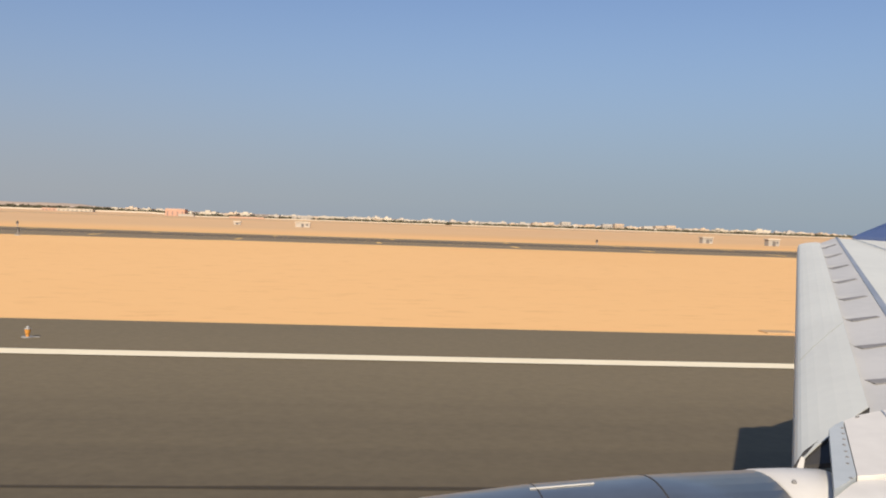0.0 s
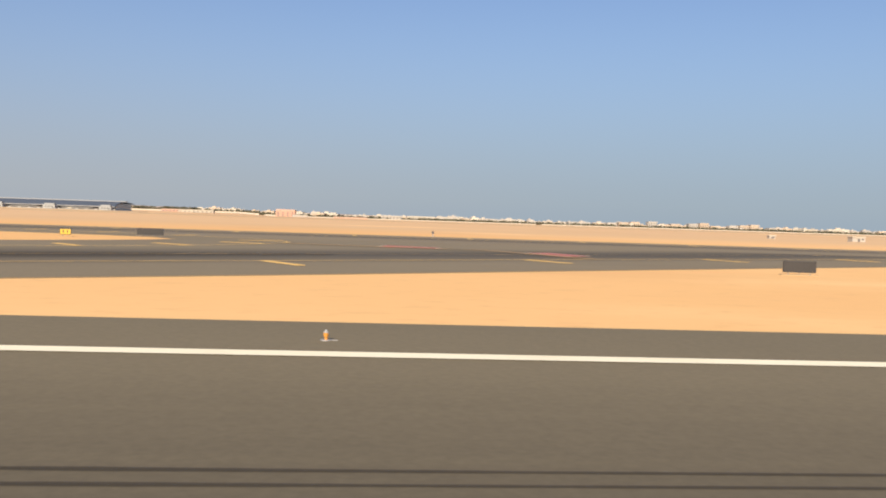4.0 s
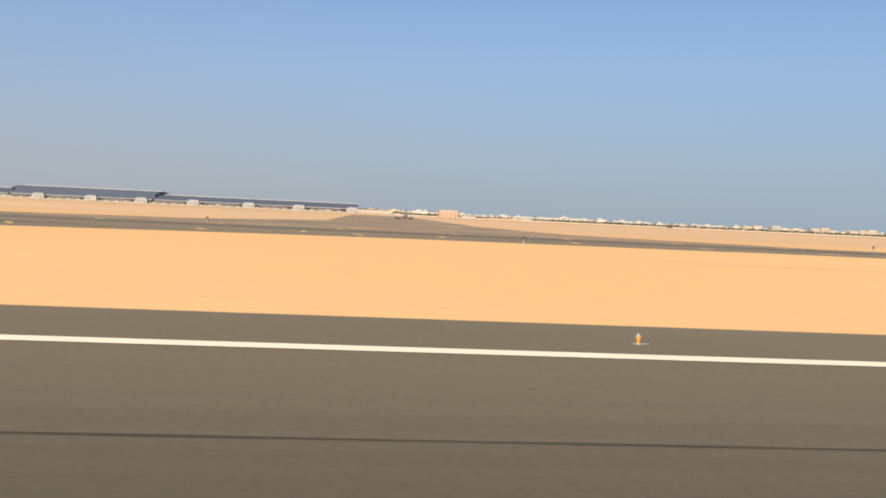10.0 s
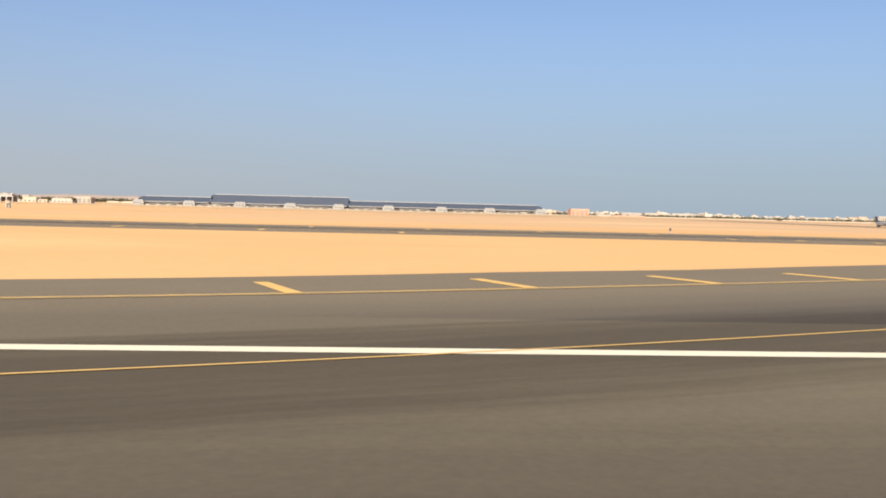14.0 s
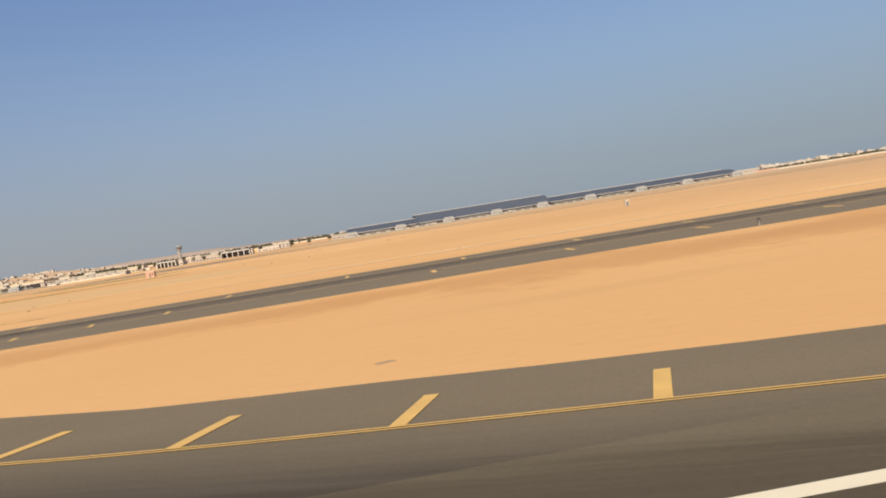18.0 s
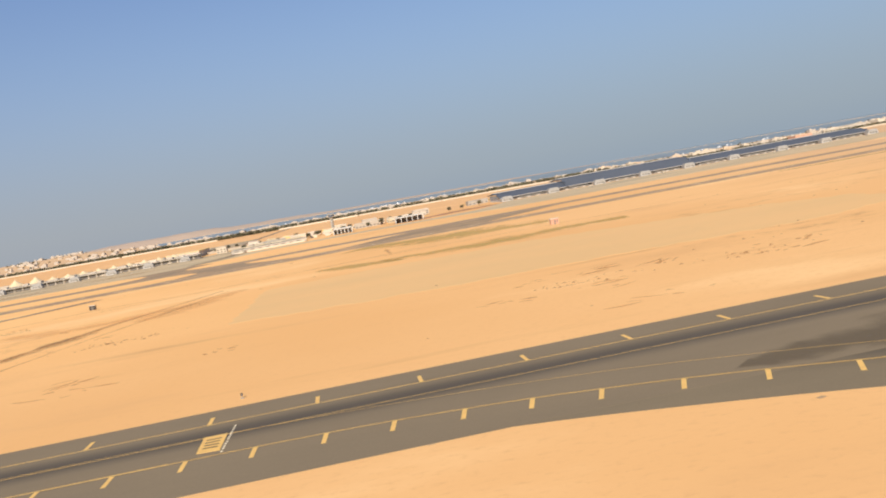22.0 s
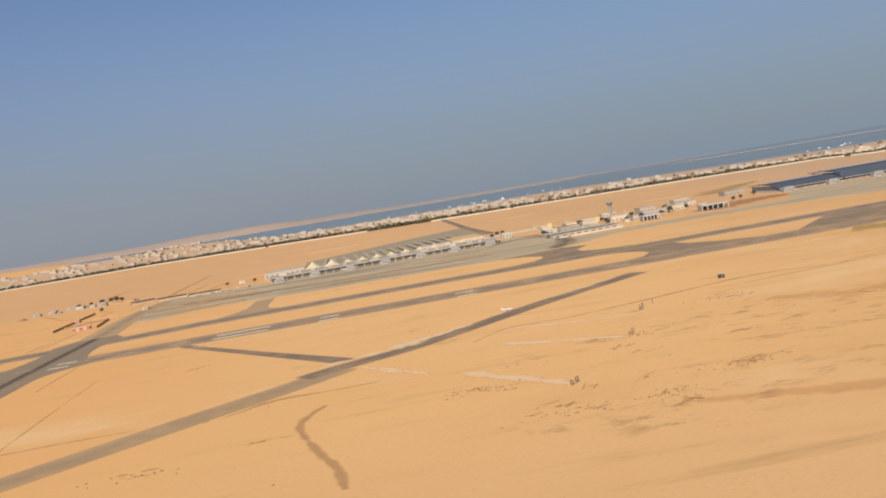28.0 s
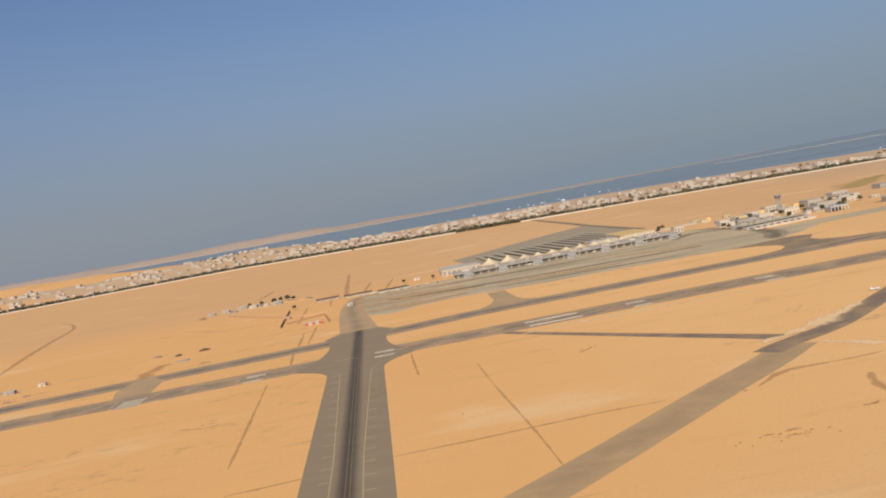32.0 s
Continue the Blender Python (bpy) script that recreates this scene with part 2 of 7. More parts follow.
def asphalt_material(name, edge, centre, half_dark, soft, streak=0.5, sandy=0.0):
    """Asphalt whose middle is darkened by rubber: u of the uv runs across in metres."""
    m = bpy.data.materials.new(name)
    m.use_nodes = True
    n, l = m.node_tree.nodes, m.node_tree.links
    b = n["Principled BSDF"]
    b.inputs["Roughness"].default_value = 0.85
    b.inputs["Specular IOR Level"].default_value = 0.25
    uv = n.new("ShaderNodeUVMap")
    sep = n.new("ShaderNodeSeparateXYZ")
    l.new(uv.outputs["UV"], sep.inputs["Vector"])
    ab = n.new("ShaderNodeMath")
    ab.operation = "ABSOLUTE"
    l.new(sep.outputs["X"], ab.inputs[0])
    mp, st = n.new("ShaderNodeMapping"), n.new("ShaderNodeTexNoise")
    mp.inputs["Scale"].default_value = (1.6, 0.012, 1)
    st.inputs["Scale"].default_value, st.inputs["Detail"].default_value = 1.0, 6
    l.new(uv.outputs["UV"], mp.inputs["Vector"])
    l.new(mp.outputs["Vector"], st.inputs["Vector"])
    ad = n.new("ShaderNodeMath")
    ad.operation = "MULTIPLY_ADD"
    ad.inputs[1].default_value = -half_dark * streak
    l.new(st.outputs["Fac"], ad.inputs[0])
    l.new(ab.outputs[0], ad.inputs[2])
    r = n.new("ShaderNodeMapRange")
    r.interpolation_type = "SMOOTHSTEP"
    r.inputs["From Min"].default_value, r.inputs["From Max"].default_value = half_dark * (1 - streak * 0.5) - soft, half_dark * (1 - streak * 0.5) + soft
    r.inputs["To Min"].default_value, r.inputs["To Max"].default_value = 1, 0
    l.new(ad.outputs[0], r.inputs["Value"])
    big, fine = n.new("ShaderNodeTexNoise"), n.new("ShaderNodeTexNoise")
    big.inputs["Scale"].default_value, big.inputs["Detail"].default_value = 0.12, 6
    fine.inputs["Scale"].default_value, fine.inputs["Detail"].default_value = 9.0, 4
    geo = n.new("ShaderNodeNewGeometry")
    mg = n.new("ShaderNodeMapping")
    mg.inputs["Scale"].default_value = (0.35, 1, 1)
    l.new(geo.outputs["Position"], mg.inputs["Vector"])
    l.new(mg.outputs["Vector"], big.inputs["Vector"])
    l.new(geo.outputs["Position"], fine.inputs["Vector"])
    x1 = n.new("ShaderNodeMix")
    x1.data_type = "RGBA"
    x1.inputs["A"].default_value, x1.inputs["B"].default_value = (*edge, 1), (*centre, 1)
    l.new(r.outputs["Result"], x1.inputs["Factor"])
    hsv = n.new("ShaderNodeHueSaturation")
    mm = n.new("ShaderNodeMath")
    mm.operation = "MULTIPLY_ADD"
    mm.inputs[1].default_value, mm.inputs[2].default_value = 0.30, 0.65
    l.new(big.outputs["Fac"], mm.inputs[0])
    m3 = n.new("ShaderNodeMath")
    m3.operation = "MULTIPLY_ADD"
    m3.inputs[1].default_value = 0.35
    l.new(fine.outputs["Fac"], m3.inputs[0])
    l.new(mm.outputs[0], m3.inputs[2])
    l.new(m3.outputs[0], hsv.inputs["Value"])
    l.new(x1.outputs["Result"], hsv.inputs["Color"])
    out = hsv.outputs["Color"]
    if sandy:                           # sand blown over it in tongues
        sn, sr, sx = n.new("ShaderNodeTexNoise"), n.new("ShaderNodeMapRange"), n.new("ShaderNodeMix")
        sn.inputs["Scale"].default_value, sn.inputs["Detail"].default_value, sn.inputs["Roughness"].default_value = 0.07, 8, 0.7
        l.new(geo.outputs["Position"], sn.inputs["Vector"])
        sr.interpolation_type = "SMOOTHSTEP"
        sr.inputs["From Min"].default_value, sr.inputs["From Max"].default_value, sr.inputs["To Max"].default_value = 0.40, 0.68, sandy
        l.new(sn.outputs["Fac"], sr.inputs["Value"])
        sx.data_type = "RGBA"
        sx.inputs["B"].default_value = (0.60, 0.37, 0.17, 1)
        l.new(sr.outputs["Result"], sx.inputs["Factor"])
        l.new(out, sx.inputs["A"])
        out = sx.outputs["Result"]
    l.new(out, b.inputs["Base Color"])
    bp = n.new("ShaderNodeBump")
    bp.inputs["Strength"].default_value, bp.inputs["Distance"].default_value = 0.15, 0.02
    l.new(fine.outputs["Fac"], bp.inputs["Height"])
    l.new(bp.outputs["Normal"], b.inputs["Normal"])
    return m


SAND_A, SAND_B, SAND_C, SAND_D = (0.80, 0.475, 0.200), (0.73, 0.41, 0.158), (0.68, 0.385, 0.158), (0.47, 0.27, 0.112)
SAND_E, SAND_F, SAND_G, SAND_H = (0.575, 0.325, 0.128), (0.86, 0.545, 0.245), (0.57, 0.385, 0.225), (0.96, 0.555, 0.205)
SAND_R, SAND_P, SAND_T = (0.82, 0.435, 0.15), (0.68, 0.405, 0.195), (0.54, 0.40, 0.25)
M_SAND = sand_material()
# runway middle: rubber, deepened a little for the window's vignette
M_RUNWAY = asphalt_material("runway_asphalt", (0.172, 0.135, 0.076), (0.110, 0.087, 0.052), 9.0, 4.0)
M_TAXI = asphalt_material("taxiway_asphalt", (0.22, 0.168, 0.098), (0.098, 0.079, 0.054), 2.6, 2.4)
M_EXIT = asphalt_material("exit_asphalt", (0.21, 0.162, 0.093), (0.080, 0.064, 0.043), 4.5, 5.0)
# far asphalt: lightened for haze too, besides fading and blown sand
M_OLD = asphalt_material("old_asphalt", (0.39, 0.27, 0.15), (0.27, 0.198, 0.122), 5.0, 5.0, sandy=0.6)
M_TAXI2 = asphalt_material("sandy_asphalt", (0.35, 0.257, 0.155), (0.17, 0.132, 0.088), 2.6, 3.0, sandy=0.5)
M_CROSS = asphalt_material("cross_asphalt", (0.32, 0.235, 0.135), (0.105, 0.082, 0.055), 2.2, 1.6, streak=0.3)
M_BURIED = asphalt_material("buried_asphalt", (0.51, 0.338, 0.16), (0.42, 0.282, 0.138), 5.0, 5.0, sandy=0.6)
M_LINK = asphalt_material("link_asphalt", (0.28, 0.205, 0.12), (0.20, 0.15, 0.095), 2.6, 3.0, sandy=0.5)
M_APRON = material("apron_concrete", (0.62, 0.46, 0.255), 0.9, (0.33, 0.275, 0.17), 0.045, 0.5, stretch=(0.35, 1.4, 1), mix=0.48)
M_WHITE = material("white_paint", (0.88, 0.77, 0.53), 0.7, (0.80, 0.69, 0.46), 0.8, 12.0)
M_WORNWHITE = material("worn_white_paint", (0.56, 0.46, 0.29), 0.8, (0.46, 0.37, 0.23), 0.4, 6.0)
M_YELLOW = material("yellow_paint", (0.80, 0.50, 0.14), 0.7, (0.66, 0.40, 0.12), 0.8, 12.0)
M_FADED = material("faded_yellow_paint", (0.44, 0.27, 0.11), 0.8, (0.32, 0.20, 0.09), 1.2, 9.0)
M_PALELINE = material("pale_yellow_paint", (0.62, 0.47, 0.24), 0.7, (0.50, 0.38, 0.19), 0.8, 12.0)
M_DIMLINE = material("dim_pale_paint", (0.40, 0.31, 0.17), 0.8, (0.30, 0.235, 0.13), 0.8, 12.0)
M_MIDYELLOW = material("worn_yellow_paint", (0.62, 0.38, 0.125), 0.75, (0.44, 0.27, 0.10), 1.0, 10.0)
M_RED = material("red_paint", (0.45, 0.12, 0.08), 0.7, (0.38, 0.12, 0.09), 0.8, 12.0)
M_PATCH = material("worn_black_paint", (0.075, 0.06, 0.042), 0.8, (0.10, 0.08, 0.055), 0.8, 12.0)
M_BLACK = material("black_paint", (0.04, 0.038, 0.035), 0.7, (0.06, 0.055, 0.05), 0.8, 12.0)
M_TRACK = worn_material("packed_track", (0.38, 0.245, 0.118), (0.45, 0.285, 0.132), 0.34)
M_CRUST = worn_material("dark_crust", (0.46, 0.27, 0.105), (0.55, 0.32, 0.125), 0.38)
M_REDSOIL = worn_material("red_soil", (0.46, 0.24, 0.14), (0.52, 0.29, 0.16), 0.8)
M_DRIFT = worn_material("drift_sand", (0.96, 0.70, 0.375), (0.94, 0.65, 0.32), 0.8)
M_STRIP = worn_material("darker_sand", (0.62, 0.335, 0.12), (0.58, 0.315, 0.115), 0.2)
M_PALE = material("pale_sand", (0.74, 0.54, 0.32), 0.95, (0.68, 0.45, 0.23), 0.05, 1.0)
M_BLOWN = worn_material("blown_sand", (0.72, 0.46, 0.215), (0.66, 0.42, 0.195), 0.62)
M_GRASS = worn_material("dry_grass", (0.46, 0.37, 0.12), (0.55, 0.40, 0.145), 0.55)
M_SEA = material("sea_water", (0.21, 0.26, 0.27), 0.6, (0.23, 0.275, 0.285), 0.002, 0.02, spec=0.5)
M_SHOAL = material("shoal_water", (0.16, 0.22, 0.22), 0.5, (0.22, 0.25, 0.22), 0.003, 0.02)
M_CREAM = material("cream_render", (0.48, 0.425, 0.345), 0.9, (0.41, 0.365, 0.30), 0.1, 1.0, random_tint=0.2)
M_WALLW = material("whitewashed_wall", (0.54, 0.47, 0.36), 0.9, (0.47, 0.40, 0.30), 0.1, 1.0, random_tint=0.12)
M_PINK = material("pink_render", (0.50, 0.29, 0.20), 0.9, (0.44, 0.26, 0.18), 0.1, 1.0)
M_PANEL = material("white_metal_panel", (0.48, 0.47, 0.43), 0.6, (0.41, 0.40, 0.36), 0.2, 2.0)
M_ROOFD = material("dark_blue_roof", (0.080, 0.094, 0.115), 0.8, (0.095, 0.108, 0.128), 0.05, 1.0, spec=0.1)
M_GATE = material("grey_panel", (0.36, 0.345, 0.315), 0.6, (0.30, 0.29, 0.26), 0.2, 2.0)
M_COVER = material("sandy_concrete", (0.40, 0.27, 0.14), 0.9, (0.48, 0.32, 0.165), 0.4, 3.0)
M_GLASS = material("dark_facade_glass", (0.09, 0.115, 0.155), 0.25, (0.12, 0.145, 0.185), 0.2, 1.0, spec=0.5)
M_VOID = material("window_dark", (0.12, 0.11, 0.10), 0.4, (0.17, 0.155, 0.135), 0.3, 1.0)
# town windows: haze is put into this paler colour
M_HAZEPANE = material("hazed_window", (0.25, 0.23, 0.20), 0.6, (0.30, 0.275, 0.235), 0.3, 1.0)
M_GREYC = material("grey_concrete", (0.36, 0.33, 0.28), 0.9, (0.28, 0.26, 0.22), 0.2, 2.0)
M_TENT = material("tent_fabric", (0.68, 0.56, 0.34), 0.8, (0.60, 0.47, 0.28), 0.2, 2.0)
M_YROOF = material("ochre_roof", (0.72, 0.48, 0.16), 0.8, (0.66, 0.45, 0.2), 0.2, 2.0)
M_CANVAS = material("faded_olive_canvas", (0.42, 0.36, 0.24), 0.9, (0.50, 0.42, 0.275), 0.15, 2.0)
M_MUDDY = material("dusty_dark_timber", (0.13, 0.085, 0.045), 0.9, (0.19, 0.125, 0.065), 0.6, 4.0)
M_STEEL = material("painted_steel", (0.30, 0.28, 0.25), 0.5, (0.2, 0.19, 0.17), 0.4, 5.0)
M_LEAF = material("dusty_foliage", (0.085, 0.08, 0.045), 0.9, (0.12, 0.105, 0.06), 0.2, 2.0)
M_BARK = material("bark", (0.14, 0.10, 0.065), 0.9)
M_SIGNY = material("sign_yellow", (0.66, 0.42, 0.06), 0.5)
M_SIGNB = material("sign_back_dark", (0.045, 0.04, 0.035), 0.6)
M_AMBER = material("amber_plastic", (0.62, 0.27, 0.05), 0.5)
M_SKID = worn_material("scrubbed_rubber", (0.088, 0.07, 0.05), (0.10, 0.08, 0.057), 0.38, streak=True)
M_FILM = worn_material("rubber_film", (0.075, 0.06, 0.043), (0.088, 0.07, 0.05), 0.29)
M_RUBBER = worn_material("rubber_mark", (0.05, 0.042, 0.034), (0.065, 0.052, 0.04), 0.48)


# ---- mesh helpers ----
def mesh(name, verts, faces, mat, uvs=None, parent=None, smooth=False):
    me = bpy.data.meshes.new(name)
    me.from_pydata([tuple(v) for v in verts], [], faces)
    if uvs is not None:
        layer = me.uv_layers.new(name="UVMap")
        for loop in me.loops:
            layer.data[loop.index].uv = uvs[loop.vertex_index]
    me.materials.append(mat)
    if smooth:
        for p in me.polygons:
            p.use_smooth = True
    me.update()
    ob = new(name, me)
    if parent is not None:
        ob.parent = parent
    return ob


def part(name, bm, mat, parent, label=""):
    me = bpy.data.meshes.new(name)
    bm.to_mesh(me)
    bm.free()
    me.materials.append(mat)
    ob = new(name, me)
    ob.parent = parent
    return tagged(ob, label)


def shared(name, me, parent, x, y, z, turn=0.0):
    ob = new(name, me)
    ob.parent = parent
    ob.matrix_basis = pose(x, y, z, 0, 0, turn)
    return ob


def add_box(bm, x0, x1, y0, y1, z0, z1, bevel=0.0):
    r = bmesh.ops.create_cube(bm, size=1.0)
    for v in r["verts"]:
        v.co = Vector((x0 + (v.co.x + 0.5) * (x1 - x0), y0 + (v.co.y + 0.5) * (y1 - y0), z0 + (v.co.z + 0.5) * (z1 - z0)))
    if bevel:
        edges = list({e for v in r["verts"] for e in v.link_edges})
        bmesh.ops.bevel(bm, geom=edges, offset=bevel, segments=2, affect="EDGES", profile=0.6)


def box(*a, **k):
    bm = bmesh.new()
    add_box(bm, *a, **k)
    return bm


def add_tube(bm, x, y, z0, z1, r0, r1, n=12):
    m = Matrix.Translation((x, y, (z0 + z1) / 2))
    bmesh.ops.create_cone(bm, cap_ends=True, segments=n, radius1=r0, radius2=r1, depth=z1 - z0, matrix=m)


def tube(*a, **k):
    bm = bmesh.new()
    add_tube(bm, *a, **k)
    return bm


def smooth_line(pts, step=3.0):
    """Catmull-Rom through the points, resampled."""
    p = [Vector((*q, 0)) for q in pts]
    p = [2 * p[0] - p[1]] + p + [2 * p[-1] - p[-2]]
    out = []
    for i in range(1, len(p) - 2):
        k = max(1, int((p[i + 1] - p[i]).length / step))
        for j in range(k):
            t = j / k
            a, b, c, d = p[i - 1], p[i], p[i + 1], p[i + 2]
            out.append(0.5 * (2 * b + (c - a) * t + (2 * a - 5 * b + 4 * c - d) * t * t + (3 * b - a - 3 * c + d) * t ** 3))
    out.append(p[-2])
    return [(v.x, v.y) for v in out]


def ribbon(name, line, left, right, z, mat, parent=None, drop=0.0, unit=False):
    """A flat strip along a line, from -left to +right across it; with a skirt where drop is given."""
    verts, uvs, faces, s = [], [], [], 0.0
    n = len(line)
    for i, (x, y) in enumerate(line):
        x0, y0 = line[max(0, i - 1)]
        x1, y1 = line[min(n - 1, i + 1)]
        d = Vector((x1 - x0, y1 - y0)).normalized()
        nx, ny = -d.y, d.x
        if i:
            s += math.hypot(x - line[i - 1][0], y - line[i - 1][1])
        a = left(i / (n - 1)) if callable(left) else left
        c = right(i / (n - 1)) if callable(right) else right
        verts += [(x - nx * a, y - ny * a, z), (x + nx * c, y + ny * c, z)]
        uvs += [(-1, s), (1, s)] if unit else [(-a, s), (c, s)]
        if i:
            k = 2 * i
            faces.append((k - 2, k - 1, k + 1, k)[::-1] if False else (k - 2, k, k + 1, k - 1))
    if drop:
        m = len(verts)
        verts += [(x, y, z - drop) for x, y, _ in verts]
        uvs += uvs
        for i in range(1, n):
            k = 2 * i
            faces += [(k, k - 2, m + k - 2, m + k), (k - 1, k + 1, m + k + 1, m + k - 1)]
    return mesh(name, verts, faces, mat, uvs, parent)


def patch(name, loop, z, mat, parent=None, uvfun=None):
    """A flat polygon with a short skirt into the ground."""
    tris = tessellate_polygon([[Vector((x, y, 0)) for x, y in loop]])
    n = len(loop)
    area = sum(loop[i][0] * loop[(i + 1) % n][1] - loop[(i + 1) % n][0] * loop[i][1] for i in range(n))
    faces = []
    for a, b, c in tris:
        u = (loop[b][0] - loop[a][0]) * (loop[c][1] - loop[a][1]) - (loop[c][0] - loop[a][0]) * (loop[b][1] - loop[a][1])
        faces.append((a, b, c) if u > 0 else (a, c, b))
    verts = [(x, y, z) for x, y in loop] + [(x, y, -0.2) for x, y in loop]
    for i in range(n):
        j = (i + 1) % n
        faces.append((i, n + i, n + j, j) if area > 0 else (j, n + j, n + i, i))
    uvs = [(uvfun(x, y) if uvfun else (x, y)) for x, y in loop] * 2
    return mesh(name, verts, faces, mat, uvs, parent)


def setting(ob, label, category):
    return tagged(ob, label, category, kind="structure")


def quad_mesh(name, w, l, mat):
    """A painted bar lying flat: w along x, l along y, 3 mm thick."""
    bm = box(-w / 2, w / 2, 0, l, -0.012, 0.0)
    me = bpy.data.meshes.new(name)
    bm.to_mesh(me)
    bm.free()
    me.materials.append(mat)
    return me


# ---- ground and sea ----
def dip(x, y):
    """The land sinks a little towards the coast at the far end of the airfield."""
    def ease(t):
        t = min(1.0, max(0.0, t))
        return t * t * (3 - 2 * t)
    hill = ease((y - 1800) / 330) * (1 - ease((y - 2150) / 250)) * ease((-1060 - x) / 260) * (1 - ease((-2300 - x) / 500))
    hill *= 15 + 9 * noise.noise((x * 0.004, y * 0.004, 5.0)) + 4 * noise.noise((x * 0.015, y * 0.012, 2.0))
    return hill - 3.2 * ease((y - 600) / 350) * ease((x + 290) / 70) * (1 - ease((y - 1400) / 200))


def ground_sheet():
    xs = [-4900, -4200, -3500, -3000] + list(range(-2700, 1500, 40)) + [1600, 2000, 2600, 3400, 4900]
    ys = [-4900, -3000, -1500, -500, 0] + list(range(50, 2650, 50)) + [2800, 3400, 4100, 4900]
    verts = [(x, y, dip(x, y)) for y in ys for x in xs]
    k = len(xs)
    faces = [(j * k + i, j * k + i + 1, (j + 1) * k + i + 1, (j + 1) * k + i) for j in range(len(ys) - 1) for i in range(k - 1)]
    return mesh("ground", verts, faces, M_SAND, smooth=True)


setting(ground_sheet(), "flat ochre desert sand with darker scrub and gravel patches", "ground")
COAST = smooth_line([(4900, 1500), (2500, 1560), (700, 1620), (200, 1690), (-60, 1780), (-300, 2050), (-480, 2230), (-900, 2330), (-1250, 2420),
                     (-1485, 2750), (-1750, 3150), (-2000, 3430), (-2500, 3760), (-3400, 4250), (-4900, 4500)], 60)
sea = patch("water", COAST + [(-4900, 4900), (4900, 4900)], 0.4, M_SEA)
setting(sea, "calm grey-blue sea under haze beyond the coast town", "sea")
for name, line, w in (("sandbar", [(-2900, 4560), (-2300, 4420), (-1700, 4330), (-1100, 4300), (-500, 4330), (100, 4420)], 45),
                      ("sandbar", [(300, 3600), (900, 3300), (1600, 3050), (2400, 2900), (3200, 2900)], 22)):
    ob = ribbon(name, smooth_line(line, 80), lambda f, w=w: w * (0.25 + math.sin(math.pi * f)), lambda f, w=w: w * (0.3 + math.sin(3 * f) ** 2), 0.9, M_PALE, drop=0.6)
    tagged(ob, "long low pale sand island lying offshore in the sea", "island")
for line, w in (([(-800, 2750), (-300, 2500), (200, 2150), (900, 1950), (2000, 1900)], 60), ([(-900, 3500), (0, 3150), (800, 2600), (2000, 2400)], 35)):
    ob = ribbon("shoal", smooth_line(line, 80), lambda f, w=w: w * math.sin(math.pi * f) + 2, lambda f, w=w: w * (0.4 + 0.6 * math.sin(5 * f) ** 2), 0.55, M_SHOAL)
    setting(ob, "pale turquoise reef shallows in the sea", "shallows")

# ---- runway ----
Z = 0.04
runway = ribbon("runway", [(950 - 20 * i, 0) for i in range(118)], 13.84 + 4.2, 13.84 + 4.2, Z, M_RUNWAY, drop=0.2)
setting(runway, "wide grey-brown asphalt runway with rubber-darkened middle", "runway")
for side in (1, -1):
    ob = ribbon("edge_line", [(950 - 20 * i, side * 13.84) for i in range(118)], 0.25, 0.25, Z + 0.012, M_WHITE, runway)
    tagged(ob, "solid white painted side stripe")
me = quad_mesh("centre_bar", 14.0, 0.42, M_WHITE)
for i in range(48):
    shared("centre_bar", me, runway, 900 - 40 * i, -0.21, Z + 0.014)

# ---- parallel taxiway ----
PY = 90.8
def par_near(f):
    """Near half width of the parallel taxiway: a broad shoulder lies along it past the second exit."""
    x = 950 - 15 * 138 * f
    k = min(1.0, max(0.0, (-485 - x) / 60))
    return 14.2 + 4.6 * k * k * (3 - 2 * k)


par = ribbon("taxiway", [(950 - 15 * i, PY) for i in range(139)], 11.6, par_near, Z, M_TAXI, drop=0.2)
setting(par, "asphalt taxiway parallel to the runway with dark tyre-worn middle", "taxiway")
ribbon("centre_line", [(950 - 15 * i, PY - 0.9) for i in range(139)], 0.07, 0.07, Z + 0.012, M_YELLOW, par)
for yy, runs in ((84.1, ((950, 0), (-184, -268), (-452, -600))), (82.8, ((-772, -1135),)), (95.6, ((950, -1135),))):
    for xa, xb in runs:
        for o in (-0.12, 0.12):
            n = int((xa - xb) / 15)
            ribbon("edge_line", [(xa + (xb - xa) * i / n, yy + o) for i in range(n + 1)], 0.06, 0.06, Z + 0.012, M_YELLOW, par)
DASH = quad_mesh("shoulder_bar", 0.42, 3.25, M_YELLOW)
UPPER = [420 - 12.25 * i for i in range(86)] + [-641.2, -653.6, -667.2, -680.2, -692.4, -703.6, -715.0, -726.0, -737.3, -748.5, -759.3, -770.2] + [-782.4 - 12.2 * i for i in range(29)]
for x in UPPER:
    if -1125 < x:
        shared("shoulder_bar", DASH, par, x, 95.7, Z + 0.013)
for x in [420 - 12.3 * i for i in range(84)] + [-782.9 - 12.2 * i for i in range(28)]:
    if not (-450 < x < -330 or -180 < x < -60):
        shared("shoulder_bar", DASH, par, x, 79.4 if x < -770 else 80.6, Z + 0.013)

